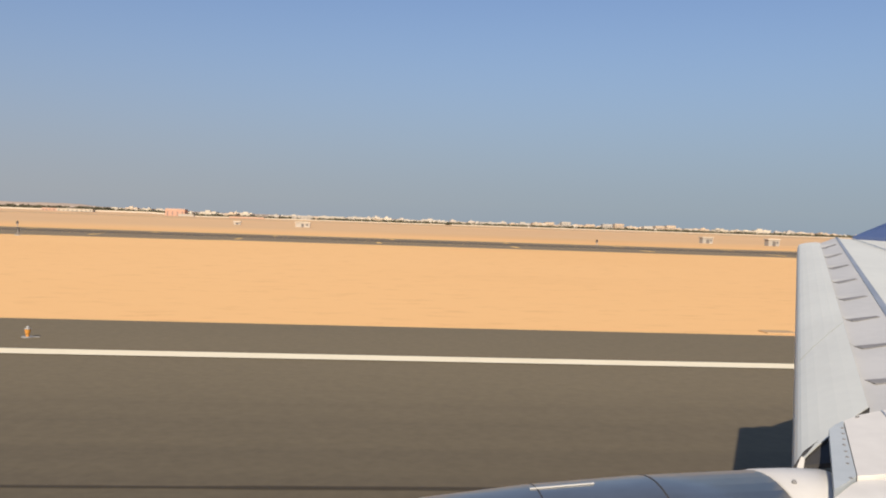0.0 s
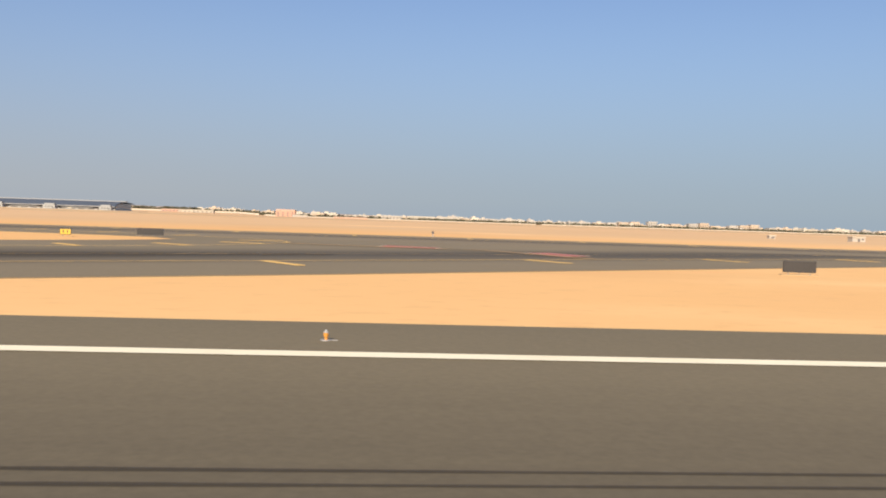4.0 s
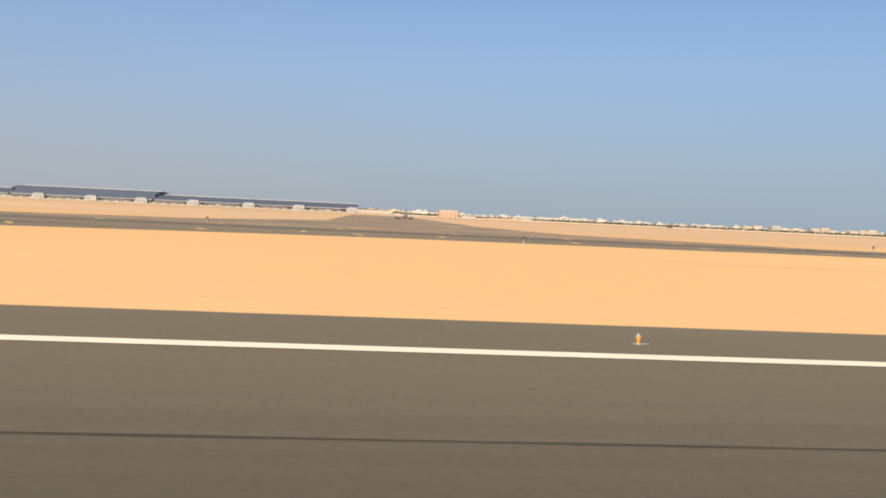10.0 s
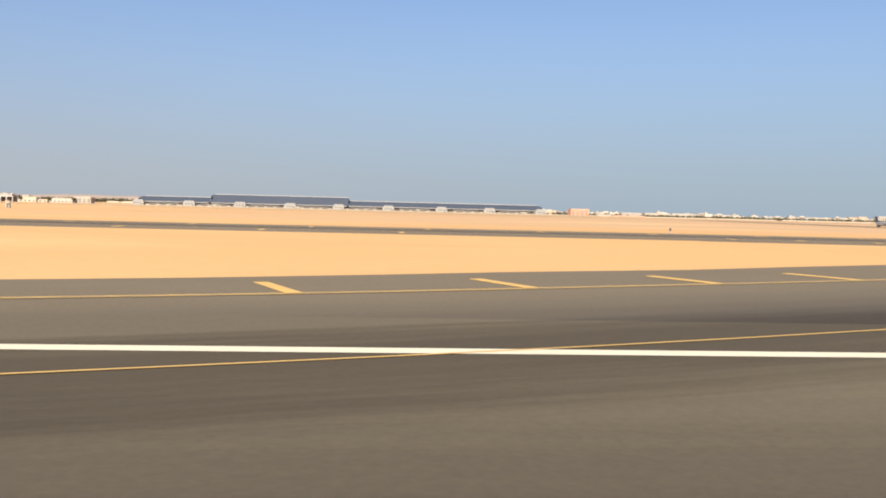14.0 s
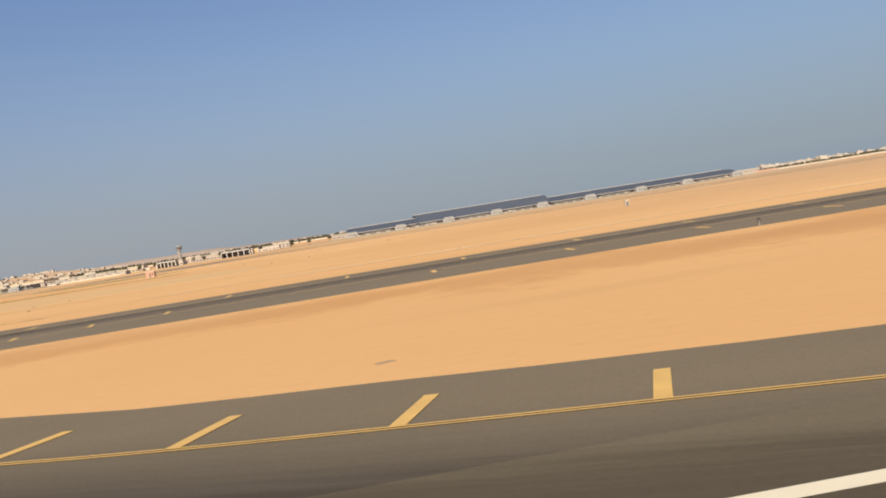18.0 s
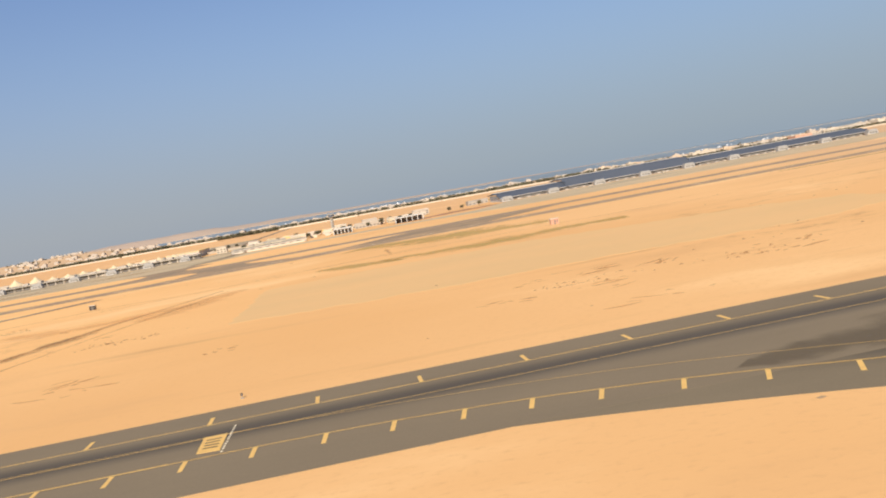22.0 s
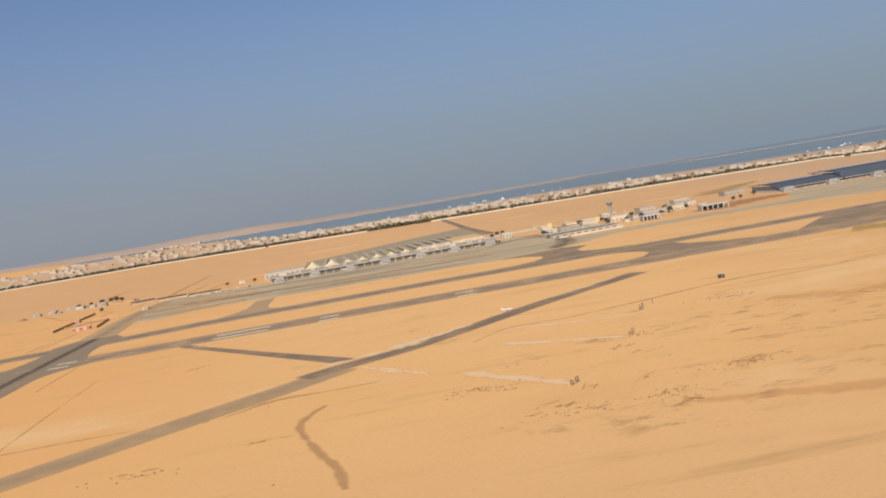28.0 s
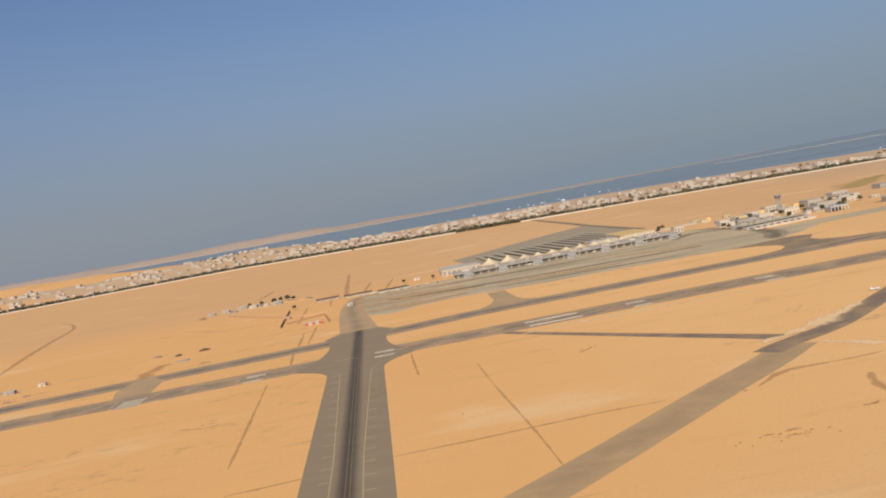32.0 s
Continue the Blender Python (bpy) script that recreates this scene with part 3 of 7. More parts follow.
# ---- rapid exits: one shape, turned for each ----
FAR_EDGE = [(-540, 17.6), (-561, 18.3), (-576, 21), (-595, 26.3), (-605, 30.5), (-613, 33.5), (-619, 37), (-626, 41), (-634, 46), (-642, 51.5), (-650, 59), (-655, 66), (-656.3, 69.5), (-654, 72.5), (-645, 75.6), (-630, 77.3), (-627, 80.5)]
NEAR_EDGE = [(-780, 80.5), (-775, 77.3), (-760, 76.6), (-742, 74), (-725, 67.8), (-710, 60.5), (-700, 54), (-689, 47), (-679, 40.5), (-667, 32.5), (-655, 25), (-648, 20.5), (-646, 18.6), (-650, 17.6)]
FAR_LINE = [(-545, 14.3), (-563, 14.5), (-574, 15.6), (-586, 18.2), (-597, 21), (-606, 24), (-616, 28), (-629, 34.4), (-636, 39), (-645, 45), (-651, 49), (-656, 53), (-661, 59.5), (-663.8, 66), (-664.2, 70), (-662.5, 73.6), (-658, 77), (-650, 80.5), (-640, 83.3), (-625, 85.3), (-605, 86)]
NEAR_LINE = [(-800, 86), (-775, 86), (-760, 85.5), (-743, 82.6), (-731, 79), (-713, 71.5), (-704, 66.3), (-685, 54.6), (-671, 45), (-663, 39.7), (-653, 33), (-645, 27.6), (-637.5, 23.6), (-635.9, 21.8), (-635.15, 18.7), (-635.55, 16.9), (-636.3, 15.75), (-637.3, 15.0), (-638.6, 14.5), (-642.5, 14.2)]
MID_LINE = [(-540, 1), (-560, 3), (-580, 7), (-600, 13.2), (-616, 19.8), (-632, 27.3), (-647, 36), (-660, 45), (-669, 51), (-685, 61), (-707, 75.3), (-718, 81), (-730, 86), (-747, 90.2), (-765, 92.3), (-790, 92.5)]

C_FAR_LINE = [(-545, 14.25), (-562.5, 14.4), (-568.3, 14.75), (-574.1, 15.3), (-580.8, 16.0), (-587.1, 17.3), (-594.4, 18.8), (-600.1, 20.55), (-606, 22.45), (-611.5, 24.35), (-616.4, 26.35), (-623, 29.6), (-629.7, 33.1), (-635.1, 36.2), (-640.2, 39.3), (-645.7, 42.6), (-650.9, 46.2),
              (-655.3, 49.8), (-659.2, 53.9), (-662.7, 58.9), (-665.1, 64.2), (-665.8, 69), (-663.4, 73), (-657, 76.5), (-649.7, 78.8), (-638, 81.2), (-625, 83.6), (-604, 84.1)]
C_NEAR_LINE = [(-800, 82.8), (-770.4, 82.7), (-764.4, 82.6), (-758.2, 82.3), (-752.2, 81.7), (-746.1, 80.7), (-740.3, 79.5), (-734.6, 77.8), (-728.4, 75.7), (-722, 73.1), (-715.8, 70.2), (-710.2, 67.6), (-704.8, 64.5), (-699.6, 61.3), (-694.4, 58), (-689.1, 54.4), (-682.7, 50.3), (-678.4, 47.5),
               (-668.4, 40.7), (-658, 34), (-648.5, 28), (-640, 22.8), (-637.4, 20.2), (-636.8, 18), (-638, 15.8), (-642, 14.6), (-649, 14.2)]
C_FAR_BARS = [(-550.6, 14.4), (-556.5, 14.4), (-562.3, 14.5), (-568.15, 14.8), (-573.9, 15.3), (-581.5, 16.1), (-587.2, 17.3), (-592.8, 18.4), (-600.2, 20.6), (-605.9, 22.4), (-611.45, 24.4), (-617.1, 26.8), (-623, 29.7), (-629, 32.8), (-634.9, 36), (-640.3, 39.3), (-645.6, 42.7), (-650.9, 46.2),
              (-655.7, 50.3), (-659.9, 55), (-664, 61.6), (-665.7, 68.6), (-661.8, 74.3), (-655.9, 76.9), (-649.5, 78.9), (-643.4, 80.3), (-637.3, 81.4), (-631.1, 82.7), (-624.8, 83.6)]
C_NEAR_BARS = [(-776.6, 82.7), (-770.4, 82.7), (-764.4, 82.6), (-758.2, 82.3), (-752.2, 81.7), (-746.1, 80.7), (-740.3, 79.5), (-734.6, 77.8), (-728.2, 75.6), (-722, 73.1), (-715.8, 70.2), (-710.2, 67.6), (-704.8, 64.5), (-699.9, 61.4), (-689.3, 54.4), (-678.7, 47.6), (-668.4, 40.7), (-658, 34), (-648, 27.6)]
A_FAR_BARS = [(-244.56, 0), (-237.85, 0), (-231.1, 14.5), (-224.3, 15.3), (-217.5, 16.5), (-210.8, 17.8), (-204.2, 19.2), (-197.5, 20.9), (-190.9, 22.9), (-184.2, 25.3), (-177.8, 27.7), (-171.5, 30.2), (-165.1, 33), (-158.3, 36.2), (-152.1, 40.4), (-146, 44.2), (-140.1, 48), (-134.4, 52), (-129.6, 57), (-125.5, 63), (-124, 70), (-133, 78.5), (-140, 81), (-146.5, 83), (-153, 84)]
B_FAR_BARS = [(-512.8, 0), (-506.1, 0), (-499.4, 14.5), (-492.7, 15.3), (-486, 16.4), (-479.3, 17.6), (-472.6, 19.2), (-465.9, 21), (-459, 23.1), (-452.4, 25.4), (-445.7, 27.9), (-439.6, 31), (-433.5, 33.8), (-427.4, 36.2), (-421.3, 39.6), (-415.2, 44), (-409, 48.4), (-403, 54.2), (-397.2, 61.8), (-394, 66), (-393, 70), (-402, 78.5), (-409, 81), (-415.6, 83), (-422, 84)]



def squash(y):
    return 14 + (y - 14) * 0.972


def exit_taxiway(turn, far_bars, near_bars, skew=0.0, bulge=(0.0, -588, 28), lines=None):
    """turn maps the shape's x to the place's x; skew shifts it further with y; bars and own lines lie in the place's metres."""
    def at(x, y):
        return (turn(x) - skew * min(1.0, max(0.0, (y - 15) / 65)), squash(y))

    def put(pts):
        return [at(x, y) for x, y in pts]
    def swell(pts):
        return [(x, y + (bulge[0] * math.exp(-((x - bulge[1]) / bulge[2]) ** 2) if y < 60 else 0)) for x, y in pts]
    far_edge, far_line = swell(FAR_EDGE), swell(FAR_LINE)
    edge = smooth_line(far_edge, 4) + smooth_line(NEAR_EDGE, 4)

    def across(x, y):
        # distance from the middle line, along it
        best = min(((x - a) ** 2 + (y - b) ** 2, a, b) for a, b in MID_FINE)
        return (math.sqrt(best[0]) * (1 if y > best[2] else -1), best[1])
    # the slab: joined strips between the two edges, so the uv runs across
    loop = put(edge)
    ob = patch("taxiway", loop, Z - 0.006, M_EXIT)
    me = ob.data
    bm = bmesh.new()
    bm.from_mesh(me)
    for x in range(-780, -530, 4):
        geom = bm.verts[:] + bm.edges[:] + bm.faces[:]
        bmesh.ops.bisect_plane(bm, geom=geom, plane_co=(turn(x), 0, 0), plane_no=(1, 0, 0))
    for y in range(20, 77, 4):
        geom = bm.verts[:] + bm.edges[:] + bm.faces[:]
        bmesh.ops.bisect_plane(bm, geom=geom, plane_co=(0, y, 0), plane_no=(0, 1, 0))
    lay = bm.loops.layers.uv.verify()
    back = turn(0)
    flip = turn(1) - turn(0)
    for f in bm.faces:
        for lp in f.loops:
            co = lp.vert.co
            oy = 14 + (co.y - 14) / 0.972
            lp[lay].uv = across((co.x + skew * min(1.0, max(0.0, (oy - 15) / 65)) - back) / flip, oy)
    bm.to_mesh(me)
    bm.free()
    setting(ob, "rapid exit asphalt taxiway curving off the runway, dark with rubber", "taxiway")
    # rubber scrubbed off where aircraft swing out of the runway
    ribbon("rubber_trail", put(smooth_line([p for p in MID_LINE if p[0] > -670], 3)), lambda f: (2.5 + 5 * f) * math.sin(math.pi * min(1, f * 1.0)) ** 0.5 + 0.02, lambda f: (2.5 + 4.5 * f) * math.sin(math.pi * f) ** 0.5 + 0.02, Z + 0.007, M_SKID, ob, unit=True)
    ribbon("centre_line", put(smooth_line(MID_LINE, 3)), 0.045, 0.045, Z + 0.017, M_YELLOW, ob)
    middle = put(MID_FINE)
    for ln, spots in zip(lines or (put(far_line), put(NEAR_LINE)), (far_bars, near_bars)):
        fine = smooth_line(ln, 1.2)
        for o in (-0.10, 0.10):
            sh = []
            for i, (x, y) in enumerate(fine):
                a, b = fine[max(0, i - 1)], fine[min(len(fine) - 1, i + 1)]
                d = Vector((b[0] - a[0], b[1] - a[1])).normalized()
                sh.append((x - d.y * o, y + d.x * o))
            ribbon("edge_line", sh, 0.05, 0.05, Z + 0.018, M_YELLOW, ob)
        # bars square to the line, on the side away from the middle
        fine = smooth_line(ln, 0.08)
        for sx, sy in spots:
            i = min(range(1, len(fine) - 1), key=lambda k: (fine[k][0] - sx) ** 2 + ((fine[k][1] - sy) ** 2 if sy else 0))
            d = Vector((fine[i + 1][0] - fine[i - 1][0], fine[i + 1][1] - fine[i - 1][1])).normalized()
            px, py = fine[i]
            mx, my = min(middle, key=lambda q: (q[0] - px) ** 2 + (q[1] - py) ** 2)
            dx, dy = (d.y, -d.x) if d.y * (px - mx) - d.x * (py - my) > 0 else (-d.y, d.x)
            if not sy:
                px, py, dx, dy = sx, 14.3, 0.0, 1.0
            shared("shoulder_bar", DASH, ob, px + dx * 0.12, py + dy * 0.12, Z + 0.019, math.degrees(math.atan2(-dx, dy)))
    return ob


MID_FINE = smooth_line(MID_LINE, 1.5)
exit_c = exit_taxiway(lambda x: x - 0.6, C_FAR_BARS, C_NEAR_BARS, 2.25, (-1.1, -610, 18), (C_FAR_LINE, C_NEAR_LINE))
B_NEAR_BARS = [(-1057.1 - x, y) for x, y in ((-743, 83), (-730, 78.8), (-717, 73.2), (-704, 66.3), (-691, 58.4), (-678, 49.8), (-665, 41))]
exit_b = exit_taxiway(lambda x: -1057.1 - x, B_FAR_BARS, B_NEAR_BARS, 0.0, (2.7, -618, 28))
exit_a = exit_taxiway(lambda x: -787.9 - x, A_FAR_BARS, [(x + 269.2, y) for x, y in B_NEAR_BARS], 0.0, (1.6, -588, 28))
# bars in the nose between exit and runway
for ex, bars in ((exit_b, ((-421.95, 17.75, -418.45, 18.7, 0.42), (-419.5, 23.4, -418.0, 20.3, 0.36), (-416.3, 25.6, -414.8, 22.3, 0.38), (-417.4, 17.75, -417.4, 14.25, 0.41))),
                 (exit_a, ((-152.45, 18.2, -148.95, 19.1, 0.42), (-150.05, 24.1, -148.5, 20.7, 0.38), (-142.85, 28.4, -141.6, 24.6, 0.42), (-148.1, 18.2, -148.1, 14.55, 0.41)))):
    for x0, y0, x1, y1, w in bars:
        me = quad_mesh("nose_bar", w, math.hypot(x1 - x0, y1 - y0), M_YELLOW)
        shared("nose_bar", me, ex, x0, y0, Z + 0.02, math.degrees(math.atan2(-(x1 - x0), y1 - y0)))


# ---- cross taxiway, second runway and its taxiway ----
CX = -1109.3


def flare(f):
    """Half width along the taxiway: fillets at the runway and the taxiway that it crosses."""
    y = 20 + 485 * f
    if y < 402:
        return 11.5 + 15 * max(0.0, 1 - (402 - y) / 26) ** 2.2
    if y < 490:
        return 26.5 - 8.5 * min(1.0, (y - 402) / 24) if y < 428 else 18 - 4.0 * math.sin(math.pi * (y - 428) / 62) ** 0.7
    return 18 - 7 * (y - 490) / 15


cross = ribbon("taxiway", [(CX, 20 + 2.5 * i) for i in range(195)], flare, flare, Z + 0.02, M_CROSS, drop=0.2)
setting(cross, "straight asphalt taxiway with black rubber middle crossing the sand", "taxiway")
M_SPUR = asphalt_material("spur_asphalt", (0.50, 0.335, 0.165), (0.34, 0.245, 0.14), 3.0, 3.0, streak=0.4, sandy=0.6)
spur = ribbon("taxiway_link", smooth_line([(CX, 504), (CX - 2, 540), (CX - 5, 590), (CX - 6, 640), (CX - 3, 700)], 4), lambda f: 10.5 - 4.5 * f, lambda f: 10.5 - 4.5 * f, Z + 0.015, M_SPUR)
setting(spur, "faded sand-blown asphalt link leading to the apron", "taxiway")
for xx in (CX - 0.2, CX + 0.9):
    ribbon("centre_line", [(xx, 20 + 15 * i) for i in range(32)], 0.06, 0.06, Z + 0.03, M_FADED, cross)
for s in (-1, 1):
    edge = [(CX + s * (4.0 + 0.018 * max(0, y - 250) + 14 * max(0.0, (y - 372) / 28) ** 2.4), y) for y in range(20, 401, 4)]
    ribbon("edge_line", edge, 0.10, 0.10, Z + 0.03, M_PALELINE, cross)
    me = quad_mesh("shoulder_bar", 0.30, 3.0, M_PALELINE)
    for i in range(30):
        y = 24 + 12.1 * i
        xx = CX + s * (4.0 + 0.018 * max(0, y - 250) + 14 * max(0.0, (y - 372) / 28) ** 2.4)
        shared("shoulder_bar", me, cross, xx + 0.12 * s, y, Z + 0.031, -90 * s)
for y in (384.0, 386.0):                # holding position before the older runway
    ribbon("holding_line", [(CX - 8, y), (CX + 8, y)], 0.16, 0.16, Z + 0.031, M_RED if y > 385 else M_FADED, cross)
rwy2 = ribbon("runway", [(900 - 25 * i, 414) for i in range(100)], 14, 12, Z + 0.01, M_OLD, drop=0.2)
setting(rwy2, "older faded asphalt runway lying across the sand", "runway")
me = quad_mesh("aiming_bar", 24.0, 2.4, M_WHITE)
me8 = quad_mesh("touchdown_bar", 8.5, 1.0, M_WHITE)
for x, y in ((-1020.5, 410.4), (-1020.5, 422.0)):
    shared("aiming_bar", me, rwy2, x, y - 4, Z + 0.03)
for x in (-1154, -1097, -982, -921):
    for y in (403.0, 405.4, 415.0, 417.4):
        shared("touchdown_bar", me8, rwy2, x, y, Z + 0.03)
mec = quad_mesh("centre_bar", 10.0, 0.35, M_WHITE)
for i in range(40):
    shared("centre_bar", mec, rwy2, -1290 + 22 * i, 413.8, Z + 0.03)
shared("threshold_block", quad_mesh("threshold_block", 10.5, 18.0, M_WORNWHITE), rwy2, -1206.5, 398.6, Z + 0.03)
shared("threshold_bar", quad_mesh("threshold_bar", 0.8, 17.0, M_WORNWHITE), rwy2, -1214.5, 400, Z + 0.03)
for x, y in ((-1196, 403), (-1189, 400.5)):
    shared("centre_bar", quad_mesh("centre_bar", 5.0, 1.5, M_WORNWHITE), rwy2, x, y, Z + 0.03)
TX2 = [(900 - 25 * i, float(np.interp(900 - 25 * i, [-1600, -1290, -1225, -1150, -1095, -1045], [456, 462.5, 468, 473, 476, 486]))) for i in range(100)]
tx2 = ribbon("taxiway", TX2, 12, 12, Z - 0.01, M_TAXI2, drop=0.2)
setting(tx2, "grey asphalt taxiway beside the older runway", "taxiway")
for loop in ([(-1216, 404), (-1203, 424), (-1204, 460), (-1214, 480), (-1222, 470), (-1224, 448), (-1219, 424)], [(-1045, 496), (-1010, 496), (-1018, 508), (-1020, 522), (-1020, 566), (-1031, 566), (-1032, 526), (-1036, 510)],
             [(-850, 424), (-770, 424), (-790, 442), (-800, 458), (-804, 470), (-795, 476), (-848, 477), (-830, 466), (-825, 455), (-825, 446), (-832, 433)],
             [(-890, 495), (-812, 497), (-832, 506), (-841, 518), (-841, 532), (-830, 550), (-848, 565), (-890, 556), (-870, 542), (-863, 528), (-864, 515), (-872, 504)],
             [(-846, 745), (-826, 722), (-824, 612), (-846, 562), (-868, 600), (-872, 690)], [(-760, 425), (-690, 425), (-640, 474), (-720, 474)]):
    setting(patch("taxiway_link", loop, Z + 0.005, M_SPUR if loop[0][0] < -1040 else M_LINK, uvfun=lambda x, y: (4.4, y)), "short asphalt link between runway and taxiway", "taxiway")
apron = patch("apron", [(-1114, 704), (-1119, 652), (-1119, 612), (-1106, 566), (-1090, 556), (-1074, 570), (-1050, 575), (-1020, 569), (-985, 563), (-950, 560), (-912, 556), (-878, 551), (-848, 559), (-826, 575), (-796, 604), (-700, 604), (-640, 570), (-600, 566), (-280, 600), (-280, 716), (-620, 716), (-660, 636), (-776, 634),
                        (-830, 632), (-828, 700), (-846, 752), (-862, 716), (-1020, 704), (-1040, 712)], Z + 0.008, M_APRON)
setting(apron, "stained grey-brown concrete aircraft apron before the terminals", "apron")
old = ribbon("old_taxiway", smooth_line([(-1100, 164), (-1054, 204), (-1038, 218.5), (-1012, 242), (-989, 262), (-974, 277)], 6), 6.9, lambda f: 7.1 - 1.2 * f, Z, M_BURIED)
setting(old, "disused weathered asphalt strip slanting over the sand", "taxiway")
# this strip's colour is lifted for haze as well
M_OLD2 = asphalt_material("worn_asphalt", (0.29, 0.21, 0.125), (0.23, 0.165, 0.105), 3.0, 3.0, sandy=0.45)
old = ribbon("old_taxiway", smooth_line([(-985, 272), (-975, 279), (-955, 290), (-932, 310), (-898, 341), (-852, 377)], 6), 4.7, 4.7, Z + 0.004, M_OLD2)
setting(old, "dark disused asphalt strip on which an aircraft stands", "taxiway")
old = ribbon("old_taxiway", smooth_line([(-1044, 402), (-1024, 370), (-1002, 335), (-972, 288)], 6), lambda f: 2.2 + 1.4 * f * f, lambda f: 2.2 + 1.4 * f * f, Z - 0.005, M_OLD2)
setting(old, "narrow disused asphalt strip joining the older runway", "taxiway")


# ---- ground marks on the sand ----
def mark(name, pts, w, mat, label, z=0.02, fade=True):
    line = smooth_line(pts, 4)
    rn = random.Random(int(pts[0][0] * 7 + pts[0][1]))
    a, c = rn.uniform(5, 11), rn.uniform(0, 6)
    f = (lambda t: w * (0.4 + 0.75 * math.sin(math.pi * min(1, max(0, t))) ** 0.6 + 0.2 * math.sin(a * t + c) + 0.12 * math.sin(2.7 * a * t))) if fade else w
    return tagged(ribbon(name, line, f, f, z, mat, unit=True), label, name.replace("_", " "), kind="structure")


def frayed(loop, amount, seed, step=2.5):
    """An outline broken up by sand lying over its edge."""
    rn, out = random.Random(seed), []
    for (x0, y0), (x1, y1) in zip(loop, loop[1:] + loop[:1]):
        n = max(1, int(math.hypot(x1 - x0, y1 - y0) / step))
        for i in range(n):
            f = i / n
            k = amount * (noise.noise((x0 + (x1 - x0) * f * 1.0, (y0 + (y1 - y0) * f) * 0.16, seed)) + 0.7 * rn.uniform(-1, 1))
            out.append((x0 + (x1 - x0) * f + k * 0.6, y0 + (y1 - y0) * f + k))
    return out


old_pad = patch("old_pad", frayed([(-777, 262), (-778, 226), (-779, 189), (-762, 185), (-740, 181), (-707, 180), (-660, 176), (-632, 186), (-630, 214), (-645, 232), (-672, 246), (-700, 260), (-726, 263), (-749, 264)], 1.6, 3), 0.02,
                material("tan_hardpan", (0.68, 0.43, 0.18), 0.95, (0.75, 0.455, 0.185), 0.035, 0.6, stretch=(0.5, 1.5, 1)))
setting(old_pad, "faded tan hardstanding half buried in sand", "pavement")
for pts, w in (([(-792.8, 293), (-806, 262), (-818, 233), (-830, 201), (-838.6, 180.7), (-850.6, 163.4), (-860.4, 151.3), (-869, 146.7), (-886, 141)], 2.4), ([(-789, 289), (-802, 249), (-814.3, 210), (-828.7, 158.8)], 0.75), ([(-977, 230), (-981.2, 220), (-982, 210), (-977.5, 190), (-973, 174), (-971, 160)], 1.6),
               ([(-1142.8, 262), (-1144, 310), (-1146, 388)], 0.8), ([(-1085.5, 344), (-1086, 396)], 0.7), ([(-1061, 198), (-1061.3, 237), (-1063, 300), (-1063.6, 346)], 0.5), ([(-1140, 236), (-1119, 238), (-1098, 241), (-1073, 241.6), (-1044, 243), (-1026, 242)], 0.95),
               ([(-1003, 237), (-997, 243), (-989.5, 248), (-974, 246.8), (-963, 247.6)], 1.5), ([(-934, 281), (-920, 296), (-902, 295), (-875, 301.5), (-842, 312), (-824, 313), (-806, 306)], 1.3), ([(-806, 306), (-760, 318), (-662.6, 315), (-617, 305)], 0.9), ([(-1340, 560), (-1351, 637), (-1369, 734), (-1387, 850), (-1401, 944), (-1427, 1022), (-1452, 1066)], 3.4), ([(-1142, 474), (-1139, 414)], 0.9), ([(-1141.4, 540), (-1140.8, 486)], 1.2), ([(-1135.5, 560), (-1136, 490)], 1.0), ([(-1125, 985), (-1122.8, 790), (-1121, 705)], 2.6), ([(-1201, 945), (-1206, 867)], 2.6), ([(-1134, 774), (-1132, 670)], 1.0), ([(-1216, 520), (-1220, 495), (-1217, 476)], 7.0),
               ([(-1149, 595), (-1150, 694)], 1.4), ([(-1240, 690), (-1200, 640), (-1150, 640)], 1.2), ([(-1110, 706), (-1102, 830)], 1.6), ([(-1092, 712), (-1082, 830)], 1.4), ([(-738.2, 357), (-738, 316)], 0.9),
               ([(-840, 300), (-780, 310), (-720, 330)], 0.8), ([(-1300, 520), (-1340, 560), (-1420, 570)], 2.0), ([(-829, 196), (-824, 212), (-819, 224), (-816, 236)], 4.5)):
    mark("dirt_track", pts, w, M_TRACK, "worn dark vehicle track across the sand")
road = ribbon("road", smooth_line([(-831, 1506), (-834, 1436), (-841, 1180), (-845, 1042), (-845, 850)], 20), 4.5, 4.5, 0.07, M_LINK, drop=0.2)
setting(road, "dark asphalt access road from the town to the terminal", "road")
for pts, w in (([(-942, 237), (-931, 221), (-921.5, 205)], 3.8), ([(-928, 270), (-913, 258), (-896, 247)], 3.2), ([(-921, 293), (-905, 285.5), (-892, 280.5), (-882, 278)], 2.8), ([(-980, 286), (-969, 290.5), (-957, 297.5), (-945, 306.5), (-930, 319)], 5.2),
               ([(-969, 274), (-959, 259), (-949, 244)], 2.6), ([(-895, 349), (-880, 360), (-862, 375)], 1.5), ([(-640, 128), (-580, 126), (-520, 124)], 2.5), ([(-1046, 390), (-1000, 392), (-940, 388)], 2.2)):
    mark("sand_drift", pts, w, M_DRIFT, "pale wind-blown drift of loose sand", 0.05)
